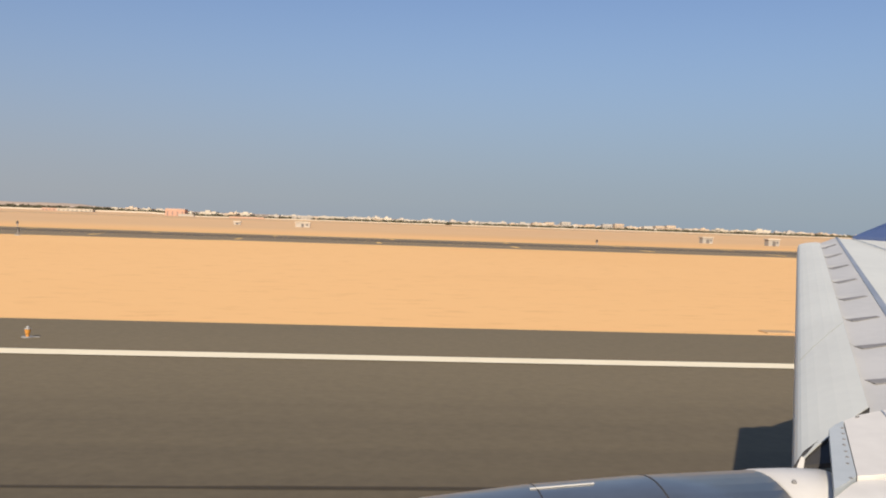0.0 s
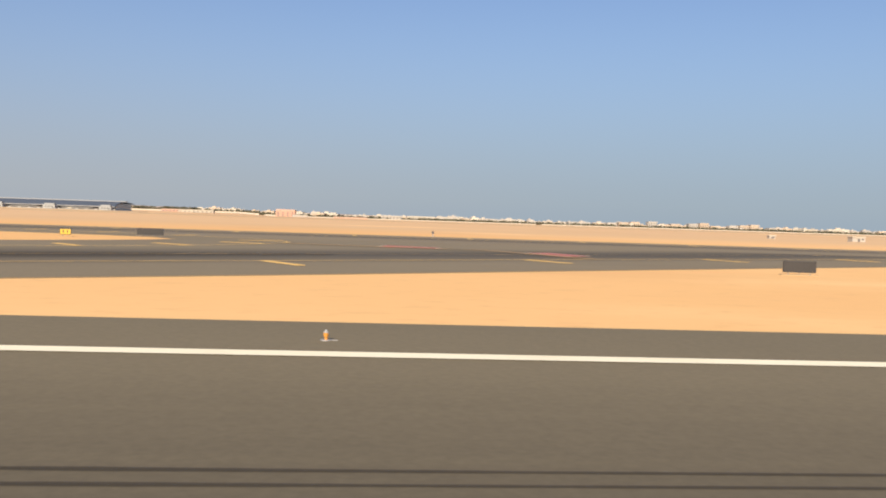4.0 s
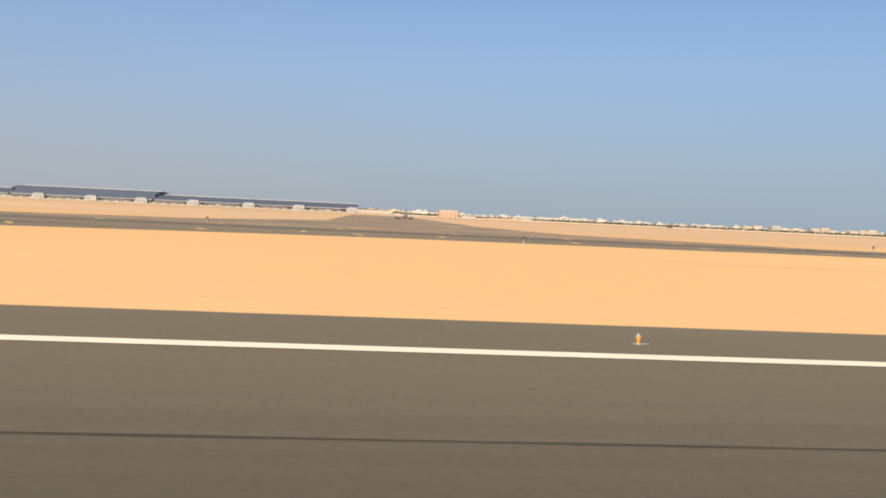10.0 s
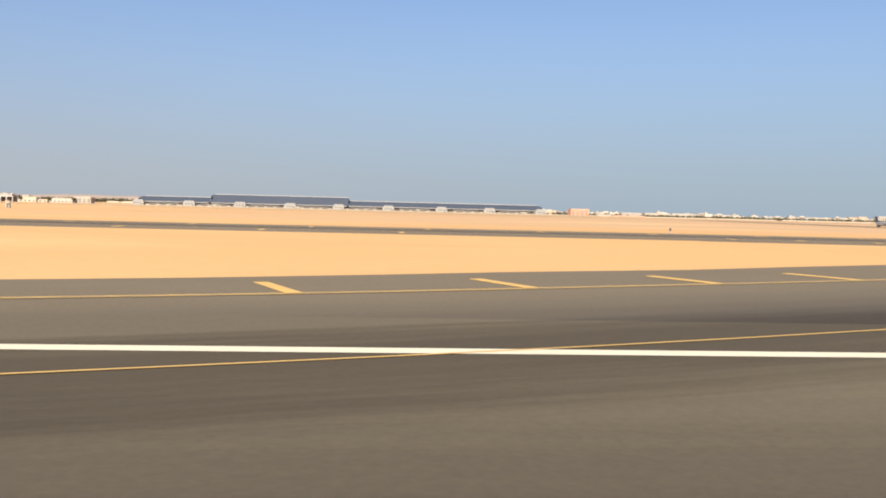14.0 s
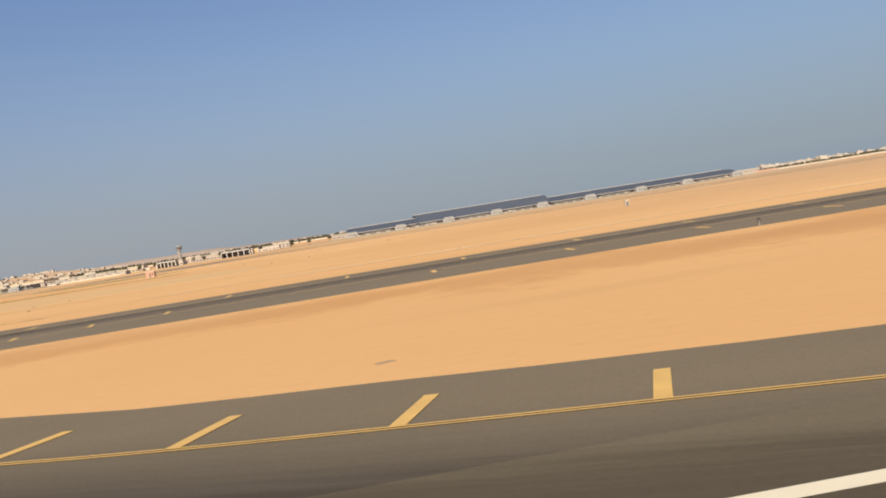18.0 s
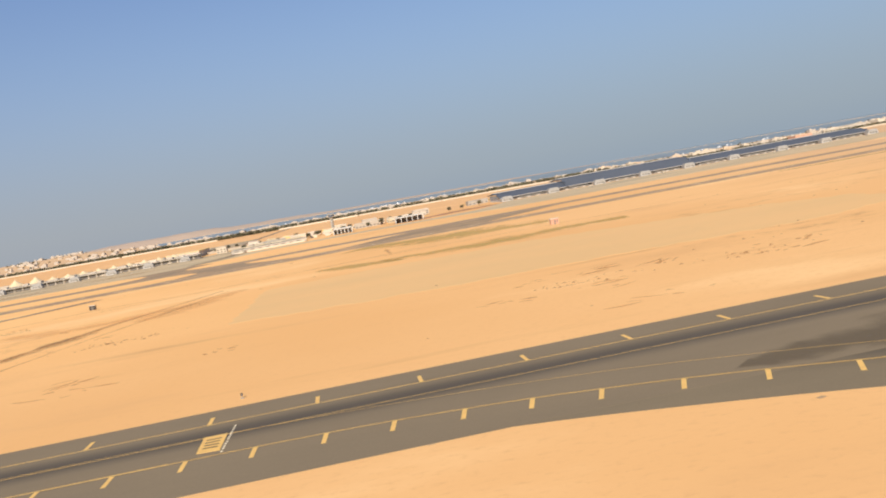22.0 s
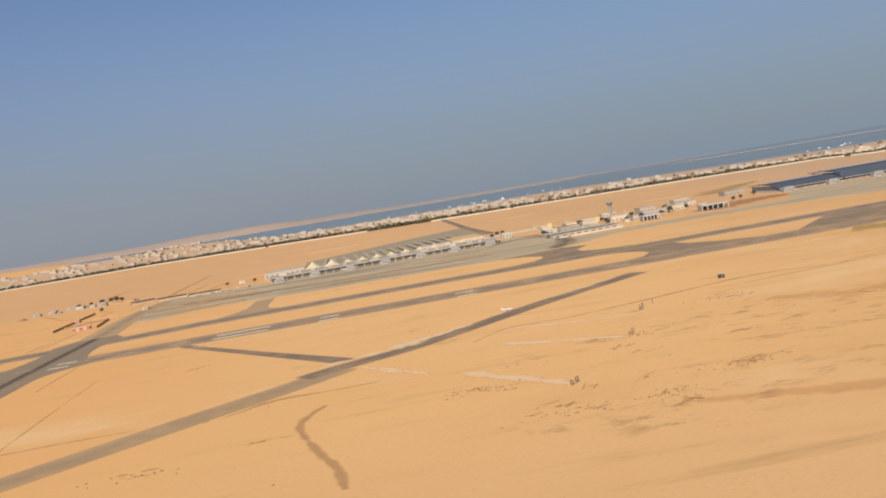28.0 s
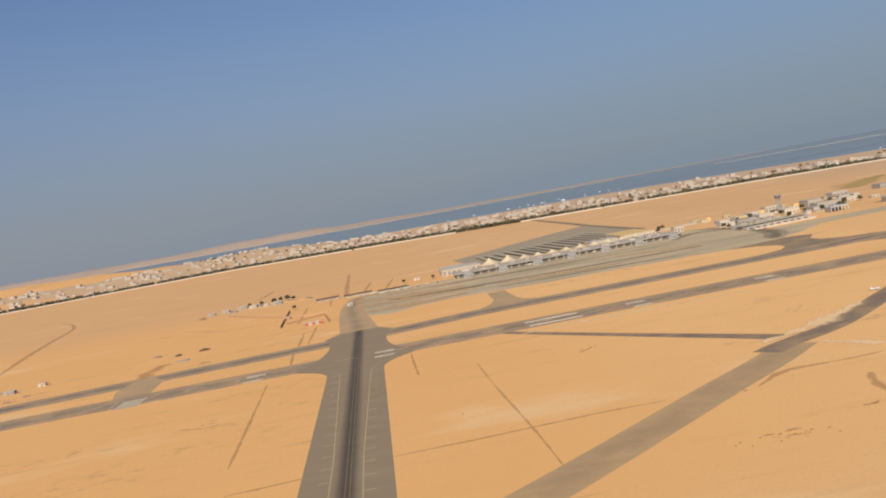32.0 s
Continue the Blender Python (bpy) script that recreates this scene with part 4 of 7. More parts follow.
for pts, w in (([(-748, 396), (-728, 382), (-706, 360), (-690, 348), (-676, 344)], 24), ([(-744, 294), (-722, 286), (-700, 284), (-684, 288), (-664, 286)], 12), ([(-764, 302), (-748, 290), (-736, 282)], 9), ([(-560, 389), (-420, 388), (-300, 388)], 5), ([(-628, 870), (-585, 930), (-530, 990)], 26)):
    mark("dry_grass", pts, w, M_GRASS, "thin dry yellow-green grass on the sand", 0.025)
for pts, w in (([(-850, 262), (-822, 250), (-794, 262)], 9), ([(-806, 236), (-796, 258), (-786, 284)], 9), ([(-905, 172), (-870, 160), (-830, 154)], 4)):
    mark("windblown_strip", pts, w, M_STRIP, "slightly darker reddish band of open sand", 0.015)
for pts, w in (([(-1090, 640), (-1030, 622), (-960, 612), (-880, 604)], 7), ([(-1060, 672), (-980, 664), (-880, 655)], 6), ([(-1020, 590), (-960, 582), (-900, 572)], 4), ([(-874, 680), (-848, 706), (-824, 680), (-829, 610), (-846, 566)], 9)):
    mark("rubber_stain", pts, w, M_SKID, "dark tyre and oil stains along the apron", 0.062)
for k, (pts, w) in enumerate((([(-1116, 664), (-1080, 646), (-1036, 640)], 15), ([(-1106, 590), (-1074, 588), (-1040, 590)], 13), ([(-1020, 612), (-980, 600), (-936, 592)], 8), ([(-1110, 628), (-1070, 618), (-1026, 612)], 10), ([(-930, 640), (-900, 622), (-868, 616)], 7), ([(-1098, 690), (-1060, 676), (-1020, 676)], 9))):
    mark("sand_cover", pts, w, M_BLOWN, "thin sand blown over the apron concrete", 0.064 + 0.001 * k)


def marker_row(x, y, n, turn):
    """Slender dark boards in a row at the end of a graded strip."""
    root = new("marker_row")
    rn = random.Random(int(-x))
    for i in range(n):
        u, h = (i - (n - 1) / 2) * 1.05 + rn.uniform(-0.25, 0.25), rn.uniform(1.0, 2.0)
        b = part("board", box(u - 0.2, u + 0.2, -0.05, 0.05, 0.3, h, bevel=0.02), M_MUDDY, root)
        part("post", box(u - 0.05, u + 0.05, -0.12, -0.05, 0, h - 0.1), M_STEEL, b)
    root.matrix_basis = pose(x, y, 0, 0, 0, turn)
    return tagged(root, "row of slender dark marker boards on open sand", "marker row", "marker rows")


marker_row(-920.9, 203.6, 4, 46)
marker_row(-894.6, 247.6, 4, 52)
marker_row(-880.2, 284.5, 5, 56)
marker_row(-874.0, 292.5, 1, 56)


# crusted, rippled ground in small dark clusters
def crust(x, y, w, d, seed):
    rn = random.Random(seed)
    verts, uvs, faces = [], [], []
    lie = rn.gauss(0.3, 0.4)
    for _ in range(int(4 + w * d * 0.07)):
        cx, cy, l, h, a = x + rn.gauss(0, w * 0.36), y + rn.gauss(0, d * 0.36), rn.choice((rn.uniform(0.5, 1.2), rn.uniform(1.2, 3.6))), rn.uniform(0.3, 1.1), rn.gauss(lie, 0.3)
        b, n = len(verts), 6
        for i in range(n + 1):
            f = i / n
            k = math.sin(math.pi * min(1, max(0, f))) ** 0.7 * h
            px, py = cx + math.cos(a) * l * (f - 0.5) * 2, cy + math.sin(a) * l * (f - 0.5) * 2 + 0.25 * math.sin(5 * f + cx)
            verts += [(px, py - k, 0.022 + 0.0004 * (b % 17)), (px, py + k, 0.022 + 0.0004 * (b % 17))]
            uvs += [(-1, f), (1, f)]
            if i:
                q = b + 2 * i
                faces.append((q - 2, q, q + 1, q - 1))
    ob = mesh("crusted_soil", verts, faces, M_CRUST, uvs)
    return tagged(ob, "small cluster of dark crusted soil on the sand", "soil patch", kind="structure")


for k, (x, y, w, d) in enumerate(((-931, 187, 9, 5), (-924, 181, 9, 3), (-941, 216, 5, 3), (-935, 211, 6, 3), (-906, 182, 6, 3), (-886, 195, 5, 6), (-1014, 195, 5, 4), (-857, 284, 10, 12), (-850, 177, 6, 5), (-837, 194, 5, 8), (-835, 164, 7, 5), (-838, 195, 5, 4), (-827, 246, 5, 3), (-819, 203, 6, 5), (-809, 212, 3, 2), (-795, 263, 4, 5), (-872, 228, 3, 3), (-885, 196, 5, 4), (-898, 225, 6, 3), (-830, 127, 6, 2), (-834, 164, 9, 4), (-801, 148, 9, 6),
                                  (-907, 174, 6, 3), (-907, 198, 4, 4), (-919, 198, 4, 4), (-902, 234, 5, 5), (-886, 250, 5, 5), (-855, 277, 9, 10), (-883, 284, 3, 4), (-728, 143, 10, 5), (-716, 142, 9, 8), (-715, 163, 12, 8), (-713, 121, 9, 4), (-777, 151, 8, 4), (-800, 138, 12, 4),
                                  (-660, 117, 12, 2.5), (-652, 118, 7, 2), (-702, 155, 12, 5), (-687, 142, 10, 4), (-678, 152, 8, 5), (-1009, 236, 6, 4), (-990, 205, 5, 3), (-948, 330, 10, 6), (-1062, 178, 5, 3), (-1160, 330, 12, 9), (-1024, 330, 8, 6))):
    crust(x, y, w, d, 100 + k)

mark("red_soil", [(-712, 662), (-690, 676), (-660, 694), (-632, 690)], 24, M_REDSOIL, "patch of bare reddish soil beside the apron", 0.03)
mark("windblown_strip", [(-660, 68), (-620, 66), (-570, 61), (-530, 63)], 12, M_STRIP, "slightly darker band of sand beside the taxiway", 0.015)


# scattered stones, scrub and humps on the near sand
SCRUB = [(-857, 283), (-906, 182), (-924, 182), (-941, 216), (-885, 195), (-895, 247), (-715, 150), (-660, 117), (-690, 146), (-802, 197), (-834, 164), (-1014, 195)]


def scrub():
    rnd = random.Random(5)
    verts, faces = [], []
    for _ in range(520):
        c = rnd.random()
        x = rnd.uniform(-1180, -560)
        y = rnd.uniform(108, 400)
        if rnd.random() < 0.6:
            k = rnd.randrange(14)
            x, y = -1150 + 43 * k + rnd.gauss(0, 12), 130 + (k * 71) % 250 + rnd.gauss(0, 5)
        if c < 0.8:
            px, py = SCRUB[rnd.randrange(len(SCRUB))]
            x, y = px + rnd.gauss(0, 5), py + rnd.gauss(0, 2.2)
        if y < 107 or abs(x + 1109) < 16 or 400 < y < 428:
            continue
        r = rnd.uniform(0.08, 0.3)
        b = len(verts)
        h = r * rnd.uniform(0.5, 1.1)
        for j in range(6):
            a = j * math.pi / 3 + rnd.uniform(-0.3, 0.3)
            q = r * rnd.uniform(0.6, 1.3)
            verts.append((x + math.cos(a) * q * 1.6, y + math.sin(a) * q, 0))
        verts.append((x, y, h))
        verts.append((x + r * 0.5, y + r * 0.2, h * 0.8))
        for j in range(6):
            faces.append((b + j, b + (j + 1) % 6, b + 6 + (j > 3)))
    return mesh("scrub", verts, faces, material("scrub_brown", (0.30, 0.18, 0.08), 0.95, (0.38, 0.23, 0.11), 0.3, 3.0))


tagged(scrub(), "scattered brown scrub tufts and stones over the sand", "scrub", kind="stuff")


# ---- airfield fittings ----
def edge_light():
    root = new("runway_edge_light")
    part("base_plate", tube(0, 0, 0, 0.025, 0.17, 0.16, 16), M_STEEL, root)
    part("stem", tube(0, 0, 0.025, 0.11, 0.05, 0.04, 10), M_AMBER, root)
    part("body", tube(0, 0, 0.11, 0.23, 0.07, 0.085, 12), M_AMBER, root, "amber housing")
    part("collar", tube(0, 0, 0.23, 0.255, 0.09, 0.09, 14), M_GATE, root, "pale metal collar")
    bm = tube(0, 0, 0.255, 0.28, 0.045, 0.045, 12)
    bmesh.ops.create_uvsphere(bm, u_segments=12, v_segments=6, radius=0.045, matrix=Matrix.Translation((0, 0, 0.28)))
    part("lens", bm, M_GATE, root, "clear glass lens")
    part("cable_tail", box(0.12, 0.34, -0.015, 0.015, 0.0, 0.025), M_STEEL, root)
    return tagged(root, "small amber elevated light on the runway shoulder", "runway light", "runway edge lights")


light0 = edge_light()
light0.matrix_basis = pose(-5.3, 15.4, Z) @ Matrix.Scale(0.57, 4)
for k in range(-5, 26):
    if k not in (0, 6, 7, 8, 16, 17, 18, 21, 22, 23):           # none stand in the mouths of the exits
        x = float(np.interp(k, [-5, 0, 1, 2, 5, 11, 12, 14, 15, 20, 26], [137, -5.3, -34.3, -62.8, -147.0, -309.1, -336.3, -389.5, -416.9, -547.2, -713]))
        copy_thing(light0, pose(x, 15.4, Z))


def airfield_sign(x, y, w, h, face, turn, label, bars=0, boxes=1):
    root = new("airfield_sign")
    part("base_slab", box(-w / 2 - 0.12, w / 2 + 0.12, -0.18, 0.18, 0, 0.04), M_COVER, root)
    n = max(2, int(w / 0.5))
    for i in range(n):
        px = -w / 2 + w * (i + 0.5) / n
        part("leg", tube(px, 0, 0.04, 0.16, 0.02, 0.02, 8), M_STEEL, root)
    part("cabinet", box(-w / 2, w / 2, -0.06, 0.06, 0.14, 0.14 + h, bevel=0.015), M_SIGNB, root, "dark metal cabinet")
    if face is not None:
        fp = part("face", box(-w / 2 + 0.03, w / 2 - 0.03, -0.068, -0.06, 0.17, 0.11 + h), face, root, "yellow printed face")
        for i in range(bars):
            bx = -w / 2 + 0.09 + (w - 0.18) * (i + 0.5) / bars
            part("bar", box(bx - 0.035, bx + 0.035, -0.074, -0.068, 0.14 + h * 0.3, 0.14 + h * 0.75), M_BLACK, fp)
    for i in range(1, boxes):
        bx = -w / 2 + w * i / boxes
        part("joint_strip", box(bx - 0.012, bx + 0.012, -0.066, -0.058, 0.15, 0.13 + h), M_BLACK, root)
    root.matrix_basis = pose(x, y, 0.0, 0, 0, turn)
    return tagged(root, label, "sign", "taxiway signs")


for x, y, w, h, face, turn, label, bars, boxes in (
        (-408.8, 66.6, 0.75, 0.42, M_SIGNY, 5, "yellow taxiway location sign standing in sand", 2, 1), (-404, 72, 2.0, 0.52, None, -4, "dark-backed long guidance sign seen from behind", 0, 3),
        (-367.6, 41.5, 1.5, 0.55, None, -12, "dark-backed guidance sign on sand beside the exit", 0, 3), (-560.6, 20.9, 0.46, 0.36, M_SIGNY, 12, "square yellow exit sign at the runway edge", 2, 1),
        (-656.6, 65.6, 1.5, 0.46, None, 18, "dark-backed guidance sign on the sand nose", 0, 3), (-690.5, 43.0, 1.35, 0.5, None, 30, "dark-backed guidance sign beside the exit taxiway", 0, 3),
        (-675.6, 33.5, 0.7, 0.5, M_SIGNY, 62, "yellow and black taxiway sign on the sand", 2, 1), (-292.6, 22.2, 0.34, 0.42, M_SIGNB, 60, "small dark distance sign beside the runway", 0, 1),
        (-139, 66.6, 0.75, 0.42, M_SIGNY, 5, "yellow taxiway location sign standing in sand", 2, 1), (-348, 56.6, 0.5, 0.36, M_SIGNY, -20, "small yellow box sign beside the taxiway", 0, 1), (-134.4, 72, 2.0, 0.52, None, -4, "dark-backed long guidance sign seen from behind", 0, 3),
        (-97.8, 41.5, 1.5, 0.55, None, -12, "dark-backed guidance sign on sand beside the exit", 0, 3)):
    airfield_sign(x, y, w, h, face, turn, label, bars, boxes)


def marker_post(x, y):
    root = new("marker_post")
    part("foot", tube(0, 0, 0, 0.05, 0.22, 0.2, 10), M_GREYC, root)
    part("post", tube(0, 0, 0.05, 0.5, 0.05, 0.04, 8), M_STEEL, root)
    part("board", box(-0.13, 0.13, -0.03, 0.03, 0.28, 0.6), M_SIGNB, root)
    root.matrix_basis = pose(x, y, 0)
    return tagged(root, "dark marker board on a short steel post in sand", "marker", "taxiway markers")


for x, y in ((-38, 106.5), (28, 106.5), (-768, 106.8), (-655, 106.8), (-420, 106.5), (-330, 106.5), (-250, 106.5), (-110, 106.5), (-26, 73), (45, 73), (-225, 73), (-300, 73), (-510, 73), (-575, 73), (-640, 73.5)):
    marker_post(x, y)


def drain_cover(x, y, turn=0):
    ob = part("drain_cover", box(-0.34, 0.34, -0.24, 0.24, 0, 0.03, bevel=0.012), M_COVER, None)
    ob.matrix_basis = pose(x, y, 0.0, 0, 0, turn)
    return tagged(ob, "flat grey concrete inspection cover in the sand", "drain cover", "drain covers")


for x, y, t in ((9.0, 18.9, 0), (-241, 19.0, 0), (-349, 19.0, 0), (-404, 21.0, 15), (-480, 26, 8), (-547, 22, 5), (-606, 33, 20), (-643, 50, 30), (-651, 58, 35), (-671, 31.4, 32), (-698, 48, 33), (-723, 63, 25), (-750, 72, 10)):
    drain_cover(x, y, t)

# holding positions, painted runway designators and other signs on the pavement
def row_of_dashes(line, w, l, step, z, mat, parent):
    me = quad_mesh("holding_dash", w, l, mat)
    fine, s, due = smooth_line(line, 0.2), 0.0, 0.0
    for a, b in zip(fine, fine[1:]):
        if s >= due:
            shared("holding_dash", me, parent, a[0], a[1], z, math.degrees(math.atan2(-(b[0] - a[0]), b[1] - a[1])))
            due += step
        s += math.hypot(b[0] - a[0], b[1] - a[1])


def painted_block(loop, z, mat, parent, name, rim=None):
    ob = patch(name, loop, z, mat, parent)
    if rim:
        n = len(loop)
        for i in range(n):
            ribbon("rim", [loop[i], loop[(i + 1) % n]], 0.04, 0.04, z + 0.006, rim, ob)
    return ob


def bars_on(loop, count, mat, parent, z, w=0.09):
    """Writing that cannot be made out: bars across a painted block, from its first side to its third."""
    a, b, c, d = (Vector(p) for p in loop)
    for i in range(count):
        f = 0.16 + 0.68 * (i + 0.5) / count
        p, q = a.lerp(b, f), d.lerp(c, f)
        p, q = p.lerp(q, 0.18), p.lerp(q, 0.82)
        ribbon("bar", [tuple(p), tuple(q)], w, w, z, mat, parent)


def words(text, size, x, y, z, turn, mat, parent, sx=1.0, sy=1.0):
    cu = bpy.data.curves.new("lettering", "FONT")
    cu.body, cu.size, cu.align_x, cu.align_y, cu.extrude = text, size, "CENTER", "CENTER", 0.004
    cu.materials.append(mat)
    ob = new("lettering", cu)
    ob.parent = parent
    ob.matrix_basis = pose(x, y, z, 0, 0, turn) @ Matrix.Diagonal((sx, sy, 1, 1))
    return ob


HOLD = ((-685.2, 52.2), (-680.25, 61.8))
for k in range(4):
    seg = [(HOLD[0][0] + 0.24 * k, HOLD[0][1] - 0.2 * k), (HOLD[1][0] + 0.17 * k, HOLD[1][1] - 0.32 * k)]
    tail = [(-679.7 + 0.1 * k, 61.55 - 0.22 * k), (-677.8, 62.1 - 0.22 * k), (-676.1, 62.75 - 0.22 * k), (-672.6, 63.3 - 0.22 * k), (-669, 63.9 - 0.22 * k), (-666.3, 64.9 - 0.22 * k)]
    if k < 2:
        ribbon("holding_line", seg, 0.075, 0.075, Z + 0.03, M_MIDYELLOW, exit_c)
        ribbon("holding_line", smooth_line(tail, 1), 0.07, 0.07, Z + 0.03, M_FADED, exit_c)
    else:
        row_of_dashes(seg, 0.14, 0.5, 0.95, Z + 0.031, M_MIDYELLOW, exit_c)
        row_of_dashes(tail, 0.14, 0.5, 0.95, Z + 0.031, M_FADED, exit_c)
RED_A = [(-677.4, 64.2), (-676.8, 62.45), (-673.0, 63.75), (-673.6, 66.2)]
RED_B = [(-686.1, 56.5), (-684.2, 54.9), (-682.4, 59.2), (-684.3, 60.55)]
red_a = painted_block(RED_A, Z + 0.026, M_RED, exit_c, "red_panel")
words("34L-16R", 1.6, -675.2, 64.1, Z + 0.036, 203, M_WHITE, red_a, 0.60, 0.92)
red_b = painted_block(RED_B, Z + 0.026, M_RED, exit_c, "red_panel")
words("34L-16R", 1.9, -684.25, 57.75, Z + 0.036, -114, M_WHITE, red_b, 0.56, 1.15)
for loop, count, owner in (([(-703.6, 66.6), (-702.6, 69.0), (-700.9, 67.6), (-701.8, 65.0)], 3, exit_c), ([(-679.2, 76.2), (-678.3, 78.3), (-676.4, 77.0), (-677.5, 74.5)], 1, exit_c),
                           ([(-652.9, 91.6), (-650.8, 91.6), (-650.8, 85.2), (-652.9, 85.2)], 4, par), ([(-769.9, 90.3), (-767.7, 90.3), (-767.7, 84.2), (-769.8, 84.4)], 4, par)):
    pb = painted_block(loop, Z + 0.026, M_YELLOW, owner, "yellow_panel")
    bars_on(loop if count < 4 else loop[1:] + loop[:1], count, M_BLACK, pb, Z + 0.034, 0.08 if count < 4 else 0.16)
for loop, count in (([(-688.0, 57.75), (-686.2, 56.5), (-685.4, 58.3), (-686.9, 59.5)], 3), ([(-667.2, 44.0), (-665.6, 42.8), (-664.7, 44.0), (-666.35, 45.3)], 2), ([(-700.4, 66.2), (-698.8, 64.8), (-698.1, 66.1), (-700.0, 67.3)], 2)):
    bk = painted_block(loop, Z + 0.024, M_PATCH, exit_c, "black_panel", M_DIMLINE)
    bars_on(loop, count, M_DIMLINE, bk, Z + 0.033, 0.05)
bars_on([(-679.4, 73.8), (-678.5, 75.6), (-677.1, 74.6), (-678.1, 72.7)], 3, M_FADED, exit_c, Z + 0.03, 0.07)
# curved lead-in lines
for o in (-0.16, 0.16):
    row_of_dashes([(-671.4 + o, 82.5), (-674.1 + o, 80), (-676 + o, 76), (-677.1 + o, 72.5), (-677.8 + o, 69), (-677.7 + o, 65.5), (-677.2 + o, 63.2)], 0.14, 0.62, 0.8, Z + 0.028, M_YELLOW, exit_c)
for pts in ([(-676.85, 60.8), (-676.2, 58.5), (-674.6, 55), (-672.5, 51.9), (-669.5, 49.2)], [(-671.4, 82.5), (-667.5, 85.2), (-662, 87.6), (-654, 89.6)]):
    ribbon("lead_line", smooth_line(pts, 1), 0.05, 0.05, Z + 0.028, M_YELLOW, exit_c)
for ex, off in ((exit_b, -1057.1), (exit_a, -787.9)):
    for loop in (RED_A, RED_B):
        pl = [(off - 2.2 - x, y) for x, y in loop]
        painted_block(pl, Z + 0.026, M_RED, ex, "red_panel", M_WHITE)
    hl = [(off - 2.2 - x, y) for x, y in ((-685.2, 52.2), (-680.25, 61.8), (-677.8, 62.1), (-672.6, 63.3), (-666.3, 64.9))]
    for o in (-0.6, -0.2, 0.2, 0.6):
        ribbon("holding_line", smooth_line([(x + o * 0.8, y + o * 0.3) for x, y in hl], 1.2), 0.09, 0.09, Z + 0.03, M_FADED, ex)
for k, (line, w) in enumerate((([(-724, 75), (-709, 77), (-697, 77), (-690, 79.5), (-683, 84), (-675, 89.5), (-666, 93), (-648, 94)], 9.0), ([(-704, 58), (-684, 62), (-676, 68), (-672, 74), (-666, 81), (-659, 87), (-638, 93)], 8.0), ([(-692, 60), (-680, 59), (-671, 56), (-664, 49), (-652, 41)], 5.0))):
    film_width = lambda f, w=w: w * (1.2 - 0.4 * f) * max(0.0, min(1.0, 3 * f, 4 * (1 - f))) ** 0.7 + 0.02
    ribbon("rubber_film", smooth_line(line, 3), film_width, film_width, Z + 0.0115 + 0.0017 * k, M_FILM, exit_c, unit=True)
row_of_dashes([(-767.46, 83.4), (-767.28, 93.2)], 0.22, 0.34, 0.85, Z + 0.016, M_WHITE, par)
ribbon("holding_line", [(-653.6, 79.2), (-653.6, 91.8)], 0.10, 0.10, Z + 0.02, M_YELLOW, par)

# tyre marks on the runway
rnd = random.Random(11)
for k, (yy, xa, xb) in enumerate(((7.1, 30, -30), (7.5, -96, -152), (7.08, -100, -150.5), (9.8, -130, -165), (9.1, -225, -262), (8.3, -300, -352), (7.3, -340, -372), (6.9, -205, -235))):
    pts = [(xa + (xb - xa) * i / 5, yy + rnd.uniform(-0.05, 0.05)) for i in range(6)]
    ribbon("tyre_mark", smooth_line(pts, 5), 0.08, 0.08, Z + 0.004 + 0.0004 * k, M_RUBBER, runway, unit=True)

# link taxiway where an airliner waits
lk = patch("taxiway_link", [(-372, 103.5), (-258, 103.5), (-284, 125), (-290, 170), (-288, 402), (-312, 402), (-318, 170), (-335, 125)], Z - 0.004, M_LINK, uvfun=lambda x, y: (2.4, y))
setting(lk, "dark asphalt link between the taxiway and the older runway", "taxiway")


# ---- airliners ----
def lathe(bm, prof, n=20, axis="x"):
    rings = []
    for s, r, dz in prof:
        ring = []
        for j in range(n):
            a = 2 * math.pi * j / n
            ring.append(bm.verts.new((s, r * math.cos(a), dz + r * math.sin(a))))
        rings.append(ring)
    for a, b in zip(rings, rings[1:]):
        for j in range(n):
            bm.faces.new((a[j], a[(j + 1) % n], b[(j + 1) % n], b[j]))
    bm.faces.new(rings[0][::-1])
    bm.faces.new(rings[-1])


def slab(bm, pts, thick):
    """A tapering plate from outline points (x, y, z) with a thickness."""
    top = [bm.verts.new((x, y, z + thick / 2)) for x, y, z in pts]
    low = [bm.verts.new((x, y, z - thick / 2)) for x, y, z in pts]
    n = len(pts)
    bm.faces.new(top)
    bm.faces.new(low[::-1])
    for i in range(n):
        bm.faces.new((top[i], low[i], low[(i + 1) % n], top[(i + 1) % n]))


M_AIR = material("airliner_white_paint", (0.80, 0.80, 0.80), 0.35, (0.74, 0.74, 0.75), 0.5, 4.0, spec=0.5)
M_DULL = material("dull_grey_paint", (0.40, 0.37, 0.32), 0.5, (0.34, 0.31, 0.27), 0.5, 4.0)
M_TAIL = material("tail_dark_blue", (0.02, 0.03, 0.07), 0.35, (0.03, 0.04, 0.09), 0.5, 4.0, spec=0.5)


